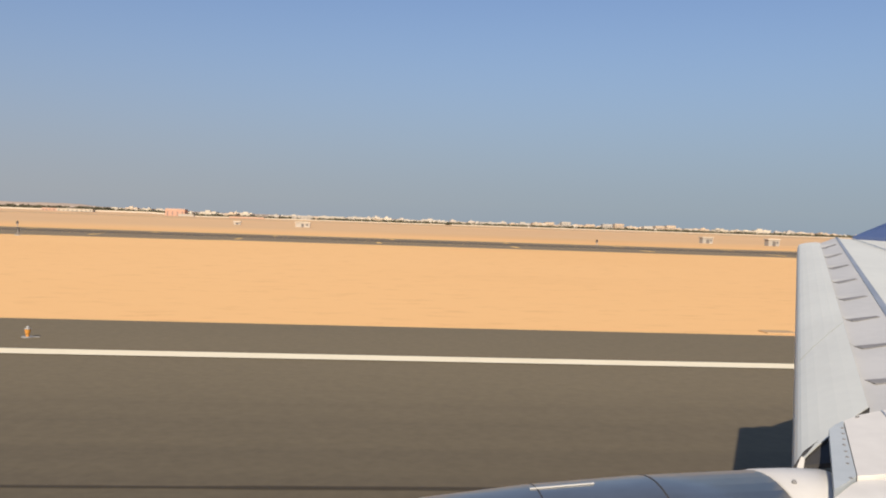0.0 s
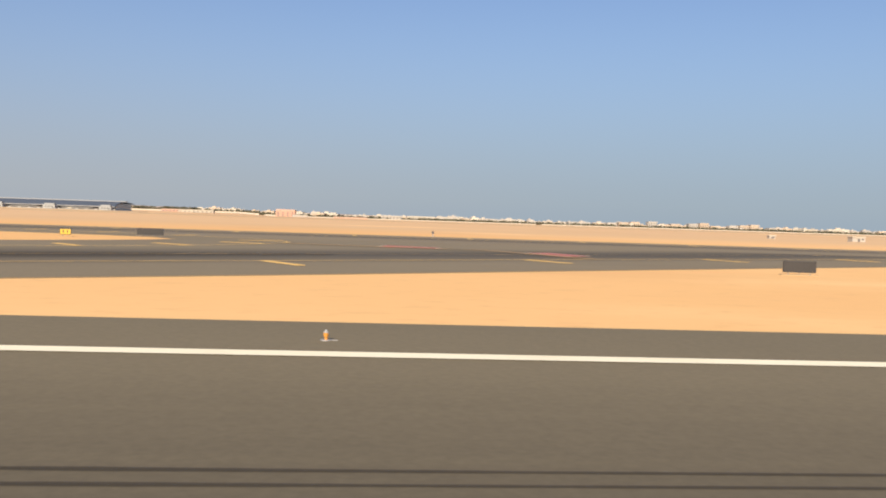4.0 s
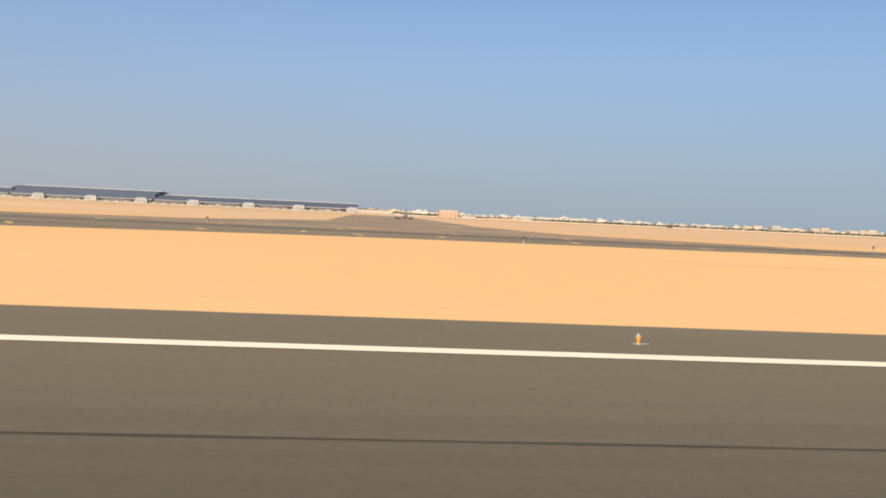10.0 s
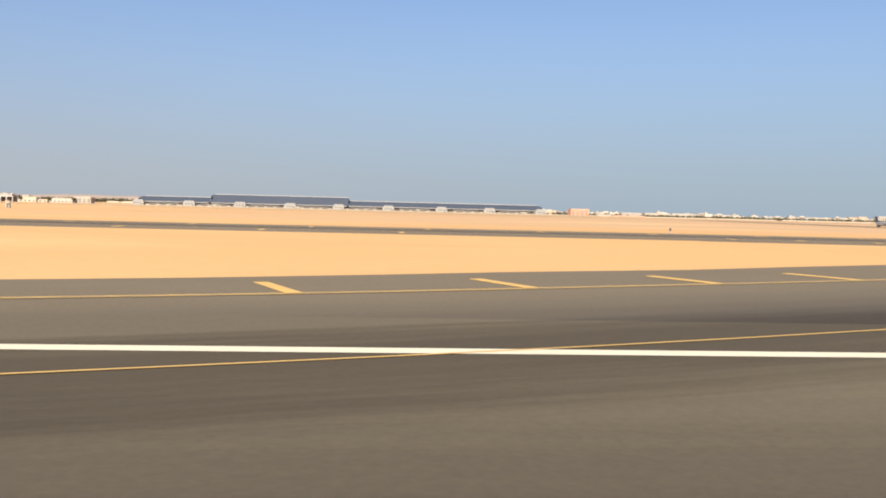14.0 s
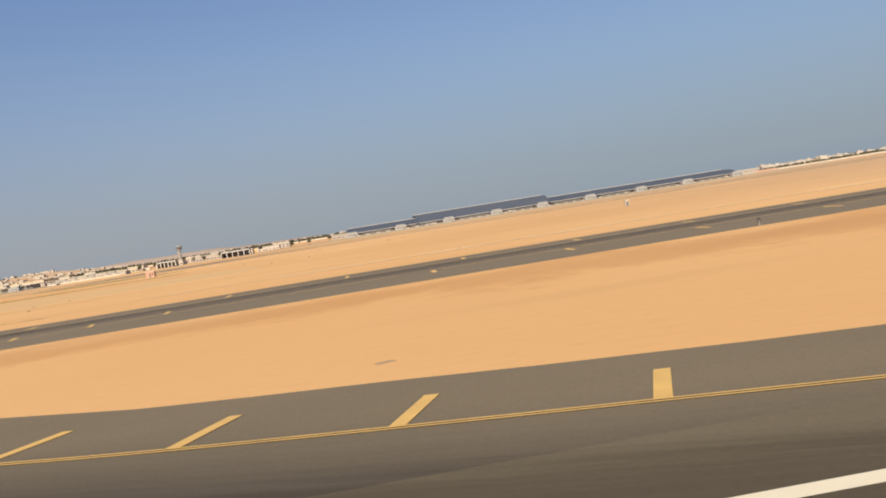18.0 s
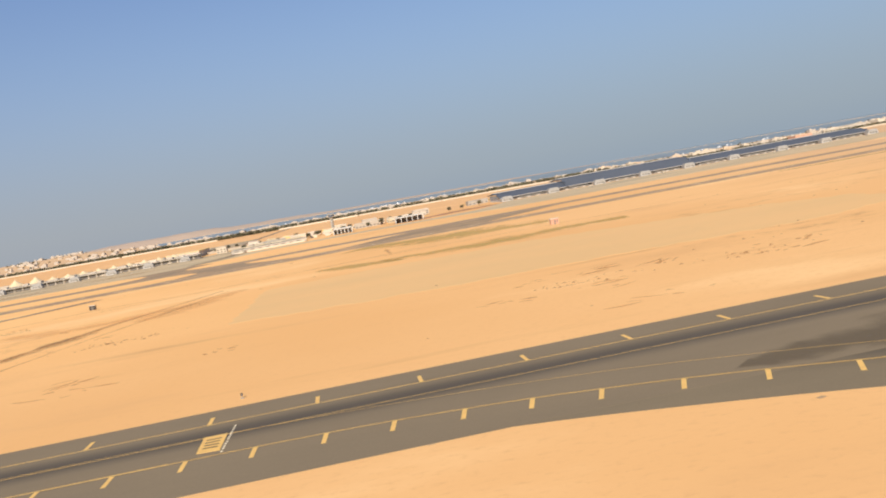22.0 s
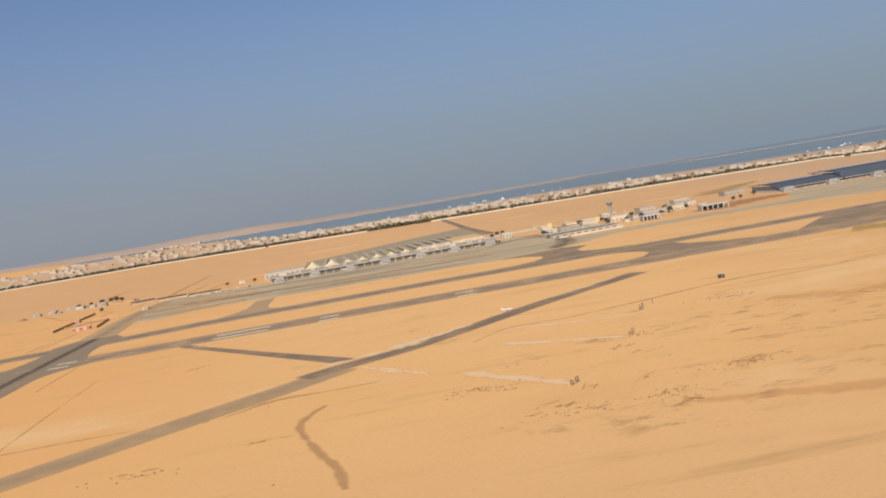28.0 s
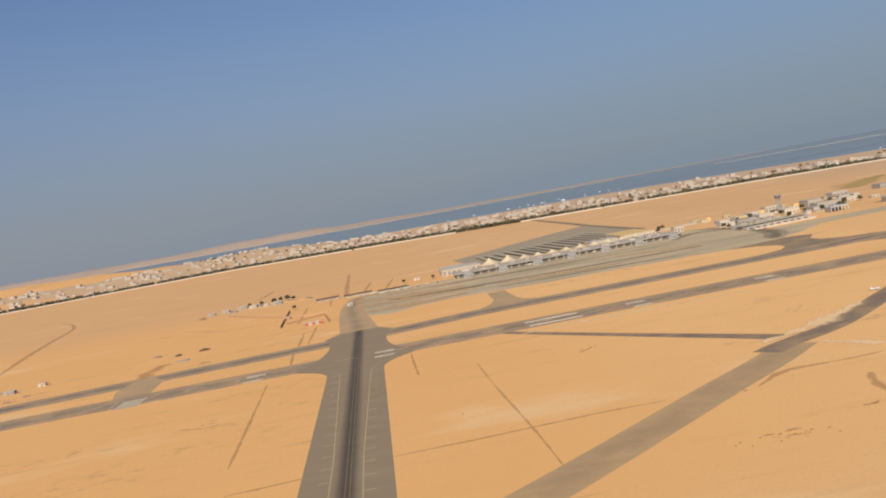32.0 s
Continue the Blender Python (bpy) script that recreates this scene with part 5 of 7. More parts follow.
def airliner(tail_mat, label, skin=None, cowl=None):
    root = new("airliner")
    bm = bmesh.new()
    lathe(bm, [(-8.4, 0.05, 1.55), (-8.0, 0.42, 1.56), (-7.2, 0.75, 1.58), (-6.0, 0.9, 1.6), (3.6, 0.9, 1.6), (5.6, 0.66, 1.8), (7.4, 0.3, 2.05), (8.3, 0.08, 2.15)])
    part("fuselage", bm, skin or M_AIR, root)
    bm = bmesh.new()
    for s in (1, -1):
        slab(bm, [(-2.2, 0.6 * s, 1.2), (0.9, 0.6 * s, 1.2), (3.4, 7.6 * s, 1.75), (2.7, 7.6 * s, 1.75)][::s], 0.16)
    part("wing", bm, skin or M_PANEL, root)
    bm = bmesh.new()
    for s in (1, -1):
        slab(bm, [(6.0, 0.2 * s, 2.1), (7.6, 0.2 * s, 2.1), (8.5, 2.8 * s, 2.3), (7.8, 2.8 * s, 2.3)][::s], 0.1)
    part("tailplane", bm, skin or M_AIR, root)
    bm = bmesh.new()
    v = [(5.0, 0.08, 2.2), (7.9, 0.08, 2.3), (8.9, 0.05, 5.2), (7.7, 0.05, 5.2)]
    a = [bm.verts.new(p) for p in v]
    b = [bm.verts.new((p[0], -p[1], p[2])) for p in v]
    bm.faces.new(a)
    bm.faces.new(b[::-1])
    for i in range(4):
        bm.faces.new((a[i], b[i], b[(i + 1) % 4], a[(i + 1) % 4]))
    part("fin", bm, tail_mat, root, "painted tail fin")
    for s in (1, -1):
        bm = bmesh.new()
        lathe(bm, [(-2.6, 0.40, 0.72), (-2.3, 0.5, 0.72), (-0.9, 0.48, 0.72), (-0.1, 0.3, 0.74)], 16)
        ob = part("engine", bm, cowl or M_AIR, root)
        ob.location.y = 2.6 * s
        part("pylon", box(-1.6, 0.2, 2.54 * s if s > 0 else 2.66 * s, 2.66 * s if s > 0 else 2.54 * s, 1.1, 1.35), M_PANEL, root)
        part("main_gear", tube(0.9, 1.7 * s, 0.0, 1.2, 0.09, 0.07, 8), M_STEEL, root)
        bm = bmesh.new()
        bmesh.ops.create_cone(bm, cap_ends=True, segments=14, radius1=0.26, radius2=0.26, depth=0.5, matrix=Matrix.Translation((0.9, 1.7 * s, 0.26)) @ Matrix.Rotation(math.pi / 2, 4, "X"))
        part("wheel", bm, M_BLACK, root)
    part("nose_gear", tube(-6.3, 0, 0.0, 0.9, 0.06, 0.05, 8), M_STEEL, root)
    for s in (1, -1):
        part("window_band", box(-5.9, 4.0, 0.885 * s if s > 0 else 0.905 * s, 0.905 * s if s > 0 else 0.885 * s, 1.72, 1.84), M_VOID, root)
    part("cockpit_window", box(-7.75, -7.25, -0.4, 0.4, 1.98, 2.12), M_VOID, root)
    return tagged(root, label, "airliner", "parked airliners")


plane_a = airliner(M_TAIL, "dull grey airliner with dark tail and engines on the link taxiway", M_DULL, M_SIGNB)
plane_a.matrix_basis = pose(-298, 264, Z, 0, 0, 82) @ Matrix.Diagonal((0.75, 0.82, 0.62, 1))
plane_c = airliner(M_AIR, "weathered white aircraft standing on the disused strip")
plane_c.matrix_basis = pose(-914.5, 335, Z, 0, 0, -160) @ Matrix.Scale(0.27, 4)


# ---- the long dark-roofed terminal ----
def long_terminal():
    root = new("terminal_building")
    for x0, x1, z1 in ((-624, -569, 6.9), (-569, -463, 9.5), (-463, -307, 6.9)):
        part("podium", box(x0, x1, 724, 776, 0, 1.5), M_PANEL, root, "pale low base storey")
        part("facade", box(x0 + 0.3, x1 - 0.3, 726, 774, 1.5, 3.0), M_GLASS, root, "dark blue glazed upper front")
        bm = bmesh.new()
        ends = []
        for x in (x0 - 0.8, x1 + 0.8):
            ends.append([bm.verts.new((x, y, z)) for y, z in ((721.5, 2.4), (721.5, 2.9), (736, z1 - 0.7), (756, z1), (780, z1 - 1.2), (780, z1 - 1.7), (756, z1 - 0.6), (736, z1 - 1.3))])
        for k in range(8):
            bm.faces.new((ends[0][k], ends[0][(k + 1) % 8], ends[1][(k + 1) % 8], ends[1][k]))
        bm.faces.new(ends[0])
        bm.faces.new(ends[1][::-1])
        bmesh.ops.recalc_face_normals(bm, faces=bm.faces[:])
        rf = part("roof", bm, M_ROOFD, root, "dark blue-grey curving metal roof")
        part("roof_edge", box(x0 - 0.8, x1 + 0.8, 721.2, 721.5, 2.4, 2.95), M_GATE, rf, "grey roof edge trim")
        part("ridge_cap", box(x0 - 0.8, x1 + 0.8, 755, 759, z1 - 0.25, z1 + 0.55), M_GATE, rf, "pale grey capping along the ridge")
        for x in (x0, x1 - 0.4):
            part("gable_wall", box(x, x + 0.4, 726, 774, 1.5, z1 - 1.9), M_GLASS, root)
        n = int((x1 - x0) / 7)
        for i in range(n + 1):
            xx = x0 + (x1 - x0) * i / n
            part("mullion", box(xx - 0.12, xx + 0.12, 725.6, 726.2, 1.5, 3.0), M_ROOFD, root)
            if i < n:
                part("podium_window", box(xx + 1.0, xx + 6.0, 723.8, 724.1, 0.3, 1.0), M_VOID, root)
    root.location.y = 4
    return tagged(root, "very long terminal with dark blue roof and pale base", "terminal")


long_terminal()


def gate_house(x, y):
    root = new("gate_house")
    part("body", box(-4.4, 4.4, -3, 3, 0, 2.6, bevel=0.05), M_GATE, root)
    part("upper_room", box(-3.4, 3.8, -2.4, 2.4, 2.6, 3.9, bevel=0.05), M_GATE, root)
    for i in range(3):
        part("window", box(-2.8 + 2.1 * i, -1.6 + 2.1 * i, -3.05, -2.95, 0.9, 1.9), M_VOID, root)
    part("door", box(2.6, 3.4, -3.05, -2.95, 0, 1.4), M_VOID, root)
    part("stair_rail", box(-3.5, 3.5, -3.1, -3.05, 2.6, 2.9), M_STEEL, root)
    part("bridge", box(-1.2, 1.2, 3, 9.5, 1.6, 2.8), M_GATE, root, "white link bridge to the terminal")
    part("bridge_leg", tube(0, 6, 0, 1.6, 0.3, 0.3, 10), M_GREYC, root)
    root.matrix_basis = pose(x, y, 0.05)
    return tagged(root, "grey boxy gate house in front of the long terminal", "gate building", "gate houses")


g0 = gate_house(-621, 718)
for x in (-583, -545, -507, -470, -431.5, -390, -352, -311):
    copy_thing(g0, pose(x, 718, 0.05))
for x0, x1 in ((-613, -591), (-575, -554), (-537, -515), (-499, -478), (-461, -440), (-423, -399), (-381, -361), (-343, -320)):
    ob = part("apron_canopy", box(x0, x1, 716, 717.5, 1.3, 1.6), M_GATE, None)
    for k in range(4):
        xx = x0 + 0.5 + (x1 - x0 - 1) * k / 3
        part("post", tube(xx, 716.7, 0.04, 1.3, 0.12, 0.12, 8), M_GREYC, ob)
    tagged(ob, "low grey canopy between two gate houses", "canopy", "gate canopies")


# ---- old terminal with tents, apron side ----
# shade on the concourse front is put into this colour
M_SHADE = material("facade_shade", (0.26, 0.23, 0.19), 0.4, (0.30, 0.27, 0.22), 0.2, 2.0)


def tent_terminal():
    root = new("terminal_building")
    part("hall", box(-1036, -862, 703, 727, 0, 2.9), M_SHADE, root, "concourse walls coloured as if in shade")
    part("roof_slab", box(-1038, -860, 700.5, 729, 2.9, 3.3, bevel=0.08), M_WALLW, root, "flat pale roof slab")
    for i in range(30):
        x = -1035 + 5.9 * i
        part("column", box(x - 0.2, x + 0.2, 700.8, 701.4, 0, 2.9), M_CREAM, root)
        part("bay_opening", box(x + 1.2, x + 4.7, 702.8, 703.1, 0.1, 2.0), M_VOID, root)
    rn = random.Random(17)
    for i in range(14):
        x, w, y = -1030 + 12 * i + rn.uniform(-2, 2), rn.uniform(2, 7), rn.uniform(706, 716)
        part("roof_house", box(x, x + w, y, y + rn.uniform(3, 8), 3.3, 3.3 + rn.uniform(0.5, 1.6), bevel=0.04), M_CREAM, root)
    return tagged(root, "long pale airport terminal with shade-coloured concourse facing the apron", "terminal")


tent_terminal()
for i in range(7):
    copy_thing(g0, pose(-1028 + 26.5 * i, 694, 0.05) @ Matrix.Scale(0.85, 4))


def tent(x, y, r, h, label):
    root = new("tent_roof")
    bm = bmesh.new()
    n, m = 16, 7
    rings = []
    for k in range(m + 1):
        f = k / m
        rr = r * (1 - f) ** 1.0
        zz = h * f ** 1.7
        rings.append([bm.verts.new((rr * (1 + 0.10 * (1 - f) * math.cos(4 * 2 * math.pi * j / n)) * math.cos(2 * math.pi * j / n), rr * math.sin(2 * math.pi * j / n), 3.4 + zz)) for j in range(n)] if k < m else [bm.verts.new((0, 0, 3.4 + h))])
    for a, b in zip(rings[:-2], rings[1:-1]):
        for j in range(n):
            bm.faces.new((a[j], a[(j + 1) % n], b[(j + 1) % n], b[j]))
    for j in range(n):
        bm.faces.new((rings[-2][j], rings[-2][(j + 1) % n], rings[-1][0]))
    part("canopy", bm, M_TENT, root)
    for j in range(4):
        a = math.pi / 4 + j * math.pi / 2
        part("pole", tube(0.8 * r * math.cos(a), 0.8 * r * math.sin(a), 0, 3.6, 0.12, 0.1, 8), M_PANEL, root)
    part("mast", tube(0, 0, 0, 3.4 + h, 0.15, 0.1, 8), M_PANEL, root)
    root.matrix_basis = pose(x, y, 0)
    return tagged(root, label, "tent roof", "terminal tents")


t0 = tent(-1005, 740, 8.5, 5.2, "pointed cream fabric tent roof behind the terminal")
copy_thing(t0, pose(-990, 740, -0.4, 0, 0, 20))
t1 = tent(-977, 739, 6.0, 2.6, "small cream fabric tent roof behind the terminal")
for i in range(1, 9):
    copy_thing(t1, pose(-977 + 11.6 * i, 739, 0, 0, 0, 11 * i))


def block(name, x0, x1, y0, y1, h, mat, label, category, windows=0, group="", roof=None, z=0.0):
    root = new(name)
    part("body", box(0, x1 - x0, 0, y1 - y0, 0, h), mat, root)
    part("roof", box(-0.2, x1 - x0 + 0.2, -0.2, y1 - y0 + 0.2, h, h + 0.35, bevel=0.05), roof or mat, root)
    part("parapet", box(0.4, x1 - x0 - 0.4, 0.4, 1.0, h + 0.35, h + 0.7), mat, root)
    rows = max(1, int(h / 1.9))
    for r in range(rows if windows else 0):
        for i in range(windows):
            cx = (x1 - x0) * (i + 0.5) / windows
            w = min(0.8, (x1 - x0) / windows * 0.3)
            part("window", box(cx - w, cx + w, -0.06, 0.02, 0.5 + 1.7 * r, 1.5 + 1.7 * r), M_VOID, root)
    root.matrix_basis = pose(x0, y0, z)
    return tagged(root, label, category, group)


block("terminal_annex", -1044, -1012, 744, 776, 4.2, M_WALLW, "white flat-roofed annex at the end of the terminal", "building", 8)
block("terminal_annex", -1040, -1020, 780, 802, 3.0, M_WALLW, "low white service block beside the terminal", "building", 5)
block("terminal_hall", -892, -866, 746, 806, 4.6, M_CREAM, "cream terminal hall under an ochre roof", "building", 10, roof=M_YROOF)
block("terminal_hall", -918, -896, 752, 776, 3.6, M_WALLW, "white terminal hall beside the tents", "building", 6)
for x, y, w in ((-1085, 704, 24), (-1112, 716, 22), (-1136, 726, 18)):
    root = new("vehicle_shed")
    part("roof", box(-w / 2, w / 2, -1.2, 3, 2.0, 2.3), M_MUDDY, root)
    for i in range(5):
        part("post", box(-w / 2 + i * w / 4 - 0.12, -w / 2 + i * w / 4 + 0.12, -1.1, -0.8, 0, 2.0), M_GREYC, root)
    part("back_wall", box(-w / 2, w / 2, 0.2, 0.5, 0, 2.0), M_CREAM, root)
    root.matrix_basis = pose(x, y, 0)
    tagged(root, "long open-fronted dark brown vehicle shed at the apron end", "shed", "vehicle sheds")
park = patch("car_park", [(-1012, 778), (-866, 776), (-850, 860), (-845, 1000), (-850, 1078), (-916, 1017), (-979, 948), (-1021, 905)], 0.06, material("car_park_asphalt", (0.36, 0.285, 0.175), 0.9, (0.44, 0.335, 0.19), 0.05, 1.0))
setting(park, "wide tan-grey car park behind the terminal with sun shades", "car park")


def sunshade(x, y, w, turn):
    root = new("parking_sunshade")
    part("roof", box(-w / 2, w / 2, -1.6, 1.6, 1.5, 1.7), M_CANVAS, root)
    for i in range(7):
        for s in (-1.0, 1.0):
            part("post", box(-w / 2 + 0.5 + i * (w - 1) / 6 - 0.08, -w / 2 + 0.5 + i * (w - 1) / 6 + 0.08, s - 0.08, s + 0.08, 0.06, 1.5), M_STEEL, root)
    root.matrix_basis = pose(x, y, 0, 0, 0, turn)
    return tagged(root, "long faded olive sunshade roof over parked cars", "sunshade", "parking sunshades")


s0 = sunshade(-999, 833, 98, 91)
for x, y in ((-990, 828), (-981, 825), (-971, 826), (-962, 829), (-954, 833), (-947, 840), (-938, 841), (-929, 844), (-920, 850), (-912, 857), (-903, 861), (-895, 866), (-886, 873), (-878, 880)):
    copy_thing(s0, pose(x, y, 0, 0, 0, 93))
road_wall = part("boundary_wall", box(-31, 31, -0.4, 0.4, 0, 1.8), M_WALLW, None)
road_wall.matrix_basis = pose(-837, 787, 0, 0, 0, 20.8)
tagged(road_wall, "long low white wall beside the apron road", "wall")


# ---- control tower and the buildings round it ----
def control_tower():
    root = new("control_tower")
    bm = bmesh.new()
    add_tube(bm, 0, 0, 0, 11.5, 1.5, 1.2, 16)
    part("shaft", bm, M_GREYC, root)
    part("gallery", tube(0, 0, 11.5, 12.3, 1.4, 2.6, 16), M_WALLW, root)
    cab = part("cab", tube(0, 0, 12.3, 14.2, 2.2, 2.6, 12), M_GLASS, root, "dark tinted cab glazing")
    for j in range(12):
        a = math.pi * 2 * j / 12
        part("mullion", tube(2.35 * math.cos(a), 2.35 * math.sin(a), 12.3, 14.2, 0.07, 0.07, 6), M_WALLW, cab)
    part("roof", tube(0, 0, 14.2, 14.8, 2.9, 2.6, 16), M_GREYC, root)
    part("aerial", tube(0, 0, 14.8, 17.2, 0.08, 0.04, 6), M_STEEL, root)
    for z in (2.5, 5.0, 7.5, 10.0):
        part("slit_window", box(-0.3, 0.3, -1.5, -1.2, z, z + 0.8), M_VOID, root)
    root.matrix_basis = pose(-759, 747, 0)
    return tagged(root, "grey concrete airport control tower with glazed cab", "control tower")


control_tower()
rnd = random.Random(3)
for x0, w, y0, d, h, mat, win in ((-812, 16, 706, 16, 3.0, M_GREYC, 6), (-792, 12, 712, 12, 3.6, M_WALLW, 4), (-824, 8, 712, 8, 4.5, M_CREAM, 3),
                                  (-758, 12, 690, 12, 3.4, M_CREAM, 5), (-766, 12, 722, 12, 3.4, M_WALLW, 4), (-742, 22, 716, 12, 3.6, M_CREAM, 8), (-735, 12, 745, 16, 5.0, M_CREAM, 4), (-716, 16, 730, 12, 3.4, M_WALLW, 5),
                                  (-700, 18, 760, 14, 3.0, M_CREAM, 6), (-690, 14, 790, 12, 4.4, M_CREAM, 4), (-640, 18, 800, 14, 3.4, M_GREYC, 5), (-760, 12, 772, 10, 4.2, M_WALLW, 4),
                                  (-800, 14, 740, 10, 3.2, M_WALLW, 4), (-780, 10, 760, 10, 2.8, M_CREAM, 3), (-852, 8, 740, 8, 4.5, M_WALLW, 3)):
    block("airport_building", x0, x0 + w, y0, y0 + d, h, mat, {M_CREAM: "cream flat-roofed airport office block", M_WALLW: "white flat-roofed airport service block", M_GREYC: "grey concrete airport workshop", M_PINK: "pink rendered boundary block by the old terminal"}[mat], "building", win, "old terminal buildings")


rn = random.Random(44)
for k in range(34):
    x0, y0 = rn.uniform(-822, -690), rn.uniform(684, 800)
    if abs(x0 + 757) < 9 and abs(y0 - 745) < 9:
        continue
    w, d = rn.uniform(2.5, 8), rn.uniform(2.5, 6)
    block("service_block", x0, x0 + w, y0, y0 + d, rn.uniform(1.2, 3.0), rn.choice((M_CREAM, M_WALLW, M_CANVAS, M_GREYC, M_YROOF)), "small flat-roofed service block near the tower", "building", rn.choice((0, 2, 3)), "service blocks")


def pavilion(x, y, w, label):
    root = new("open_hangar")
    part("roof", box(-w / 2, w / 2, -5, 5, 3.4, 4.2, bevel=0.08), M_PANEL, root)
    part("back_wall", box(-w / 2, w / 2, 4.5, 5, 0, 3.4), M_GREYC, root)
    n = 5
    for i in range(n + 1):
        part("column", box(-w / 2 + i * w / n - 0.3, -w / 2 + i * w / n + 0.3, -5, -4.4, 0, 3.4), M_PANEL, root)
    part("side_wall", box(-w / 2, -w / 2 + 0.4, -4.4, 4.5, 0, 3.4), M_GREYC, root)
    root.matrix_basis = pose(x, y, 0.05)
    return tagged(root, label, "hangar", "open hangars")


pavilion(-752, 667, 13, "open-fronted white canopy hall at the apron edge")
pavilion(-703.5, 668, 20, "open-fronted white canopy hall on the apron")


def concourse():
    """Low departure building with a long grey canopy on the apron side."""
    root = new("concourse_building")
    part("body", box(0, 52, 8, 30, 0, 2.2), M_CREAM, root)
    part("forecourt_wall", box(2, 50, 0, 1.0, 0, 1.1), M_WALLW, root)
    part("canopy", box(-2, 50, 12, 20, 3.0, 3.4, bevel=0.1), M_CANVAS, root, "long dull olive canopy")
    for i in range(9):
        part("canopy_post", box(i * 6, i * 6 + 0.4, 12.2, 12.6, 2.2, 3.0), M_GREYC, root)
        part("window", box(2 + 5.4 * i, 5 + 5.4 * i, 7.9, 8.05, 0.5, 1.5), M_VOID, root)
    rn = random.Random(4)
    for i in range(16):
        x, y, w = rn.uniform(0, 46), rn.uniform(22, 46), rn.uniform(2, 7)
        part("roof_house", box(x, x + w, y, y + rn.uniform(2, 6), 0, rn.uniform(2.4, 4.2), bevel=0.05), rn.choice((M_CREAM, M_WALLW, M_GREYC)), root)
    root.matrix_basis = pose(-829, 640, 0.05, 0, 0, 6)
    return tagged(root, "low cream departure building under a long dull olive canopy", "building")


concourse()


# ---- boundary wall, tree belt and coast town ----
WALL = [(1400, 1180), (500, 1180), (180, 1190), (0, 1210), (-270, 1290), (-522, 1395), (-720, 1465), (-853, 1510), (-960, 1555), (-1134, 1640), (-1354, 1735), (-1546, 1720), (-1718, 1685), (-2300, 1700)]


def wall_y(x):
    p = WALL
    for (x0, y0), (x1, y1) in zip(p, p[1:]):
        if x1 <= x <= x0:
            return y0 + (y1 - y0) * (x - x0) / (x1 - x0)
    return p[0][1] if x > p[0][0] else p[-1][1]


def wall_run(xa, xb):
    verts, faces = [], []
    n = int(abs(xb - xa) / 30) + 1
    for i in range(n + 1):
        x = xa + (xb - xa) * i / n
        y = wall_y(x)
        z = dip(x, y)
        verts += [(x, y - 0.3, z), (x, y - 0.3, z + 2.0), (x, y + 0.3, z + 2.0), (x, y + 0.3, z)]
        if i:
            b = 4 * i
            faces += [(b - 4 + k, b - 3 + k, b + 1 + k, b + k) for k in range(3)]
    for b in (0, 4 * n):
        faces.append((b, b + 1, b + 2, b + 3))
    ob = mesh("boundary_wall", verts, faces, M_WALLW)
    return tagged(ob, "long white airfield boundary wall before the town", "wall", "boundary walls")


for xa, xb in ((1400, 120), (112, -250), (-258, -720), (-722, -850), (-955, -1130), (-1133, -2300)):
    wall_run(xa, xb)


def foliage(spots, rnd):
    """Clumps of leaf cards: spots of (x, y, z, radius, height)."""
    verts, faces = [], []
    for x, y, z, r, h in spots:
        for _ in range(26):
            a, q, zz = rnd.uniform(0, 6.28), r * math.sqrt(rnd.random()), z + h * rnd.uniform(0.1, 1.0)
            cx, cy = x + q * math.cos(a), y + q * math.sin(a)
            s = r * rnd.uniform(0.25, 0.55)
            u, v = Vector((rnd.uniform(-1, 1), rnd.uniform(-1, 1), rnd.uniform(-0.6, 0.6))).normalized() * s, Vector((rnd.uniform(-0.7, 0.7), rnd.uniform(-0.7, 0.7), rnd.uniform(0.3, 1))).normalized() * s
            b = len(verts)
            c = Vector((cx, cy, zz))
            verts += [c - u, c - v * 0.6, c + u, c + v]
            faces.append((b, b + 1, b + 2, b + 3))
    return verts, faces


rnd = random.Random(21)
spots = []
for i in range(5000):
    x = rnd.uniform(-2250, 1300)
    y = wall_y(x) + rnd.uniform(3, 26)
    k = 0.5 + 0.5 * math.sin(x * 0.021) + 0.4 * math.sin(x * 0.0053 + 1)
    if rnd.random() < 0.55 + 0.4 * k + (0.35 if x > -450 else 0):
        big = 1.35 if x < -350 else 1.0
        spots.append((x, y, dip(x, y), rnd.uniform(1.5, 3.0) * big, rnd.uniform(2.2, 5.0) * big))
for i in range(420):
    x = rnd.uniform(-1500, 900)
    y = wall_y(x) + rnd.uniform(60, 420)
    spots.append((x, y, dip(x, y), rnd.uniform(1.5, 3.2), rnd.uniform(2.0, 4.5)))
v, f = foliage(spots, rnd)
tagged(mesh("tree_belt", v, f, M_LEAF), "dusty dark green belt of trees behind the boundary wall", "trees", kind="stuff")


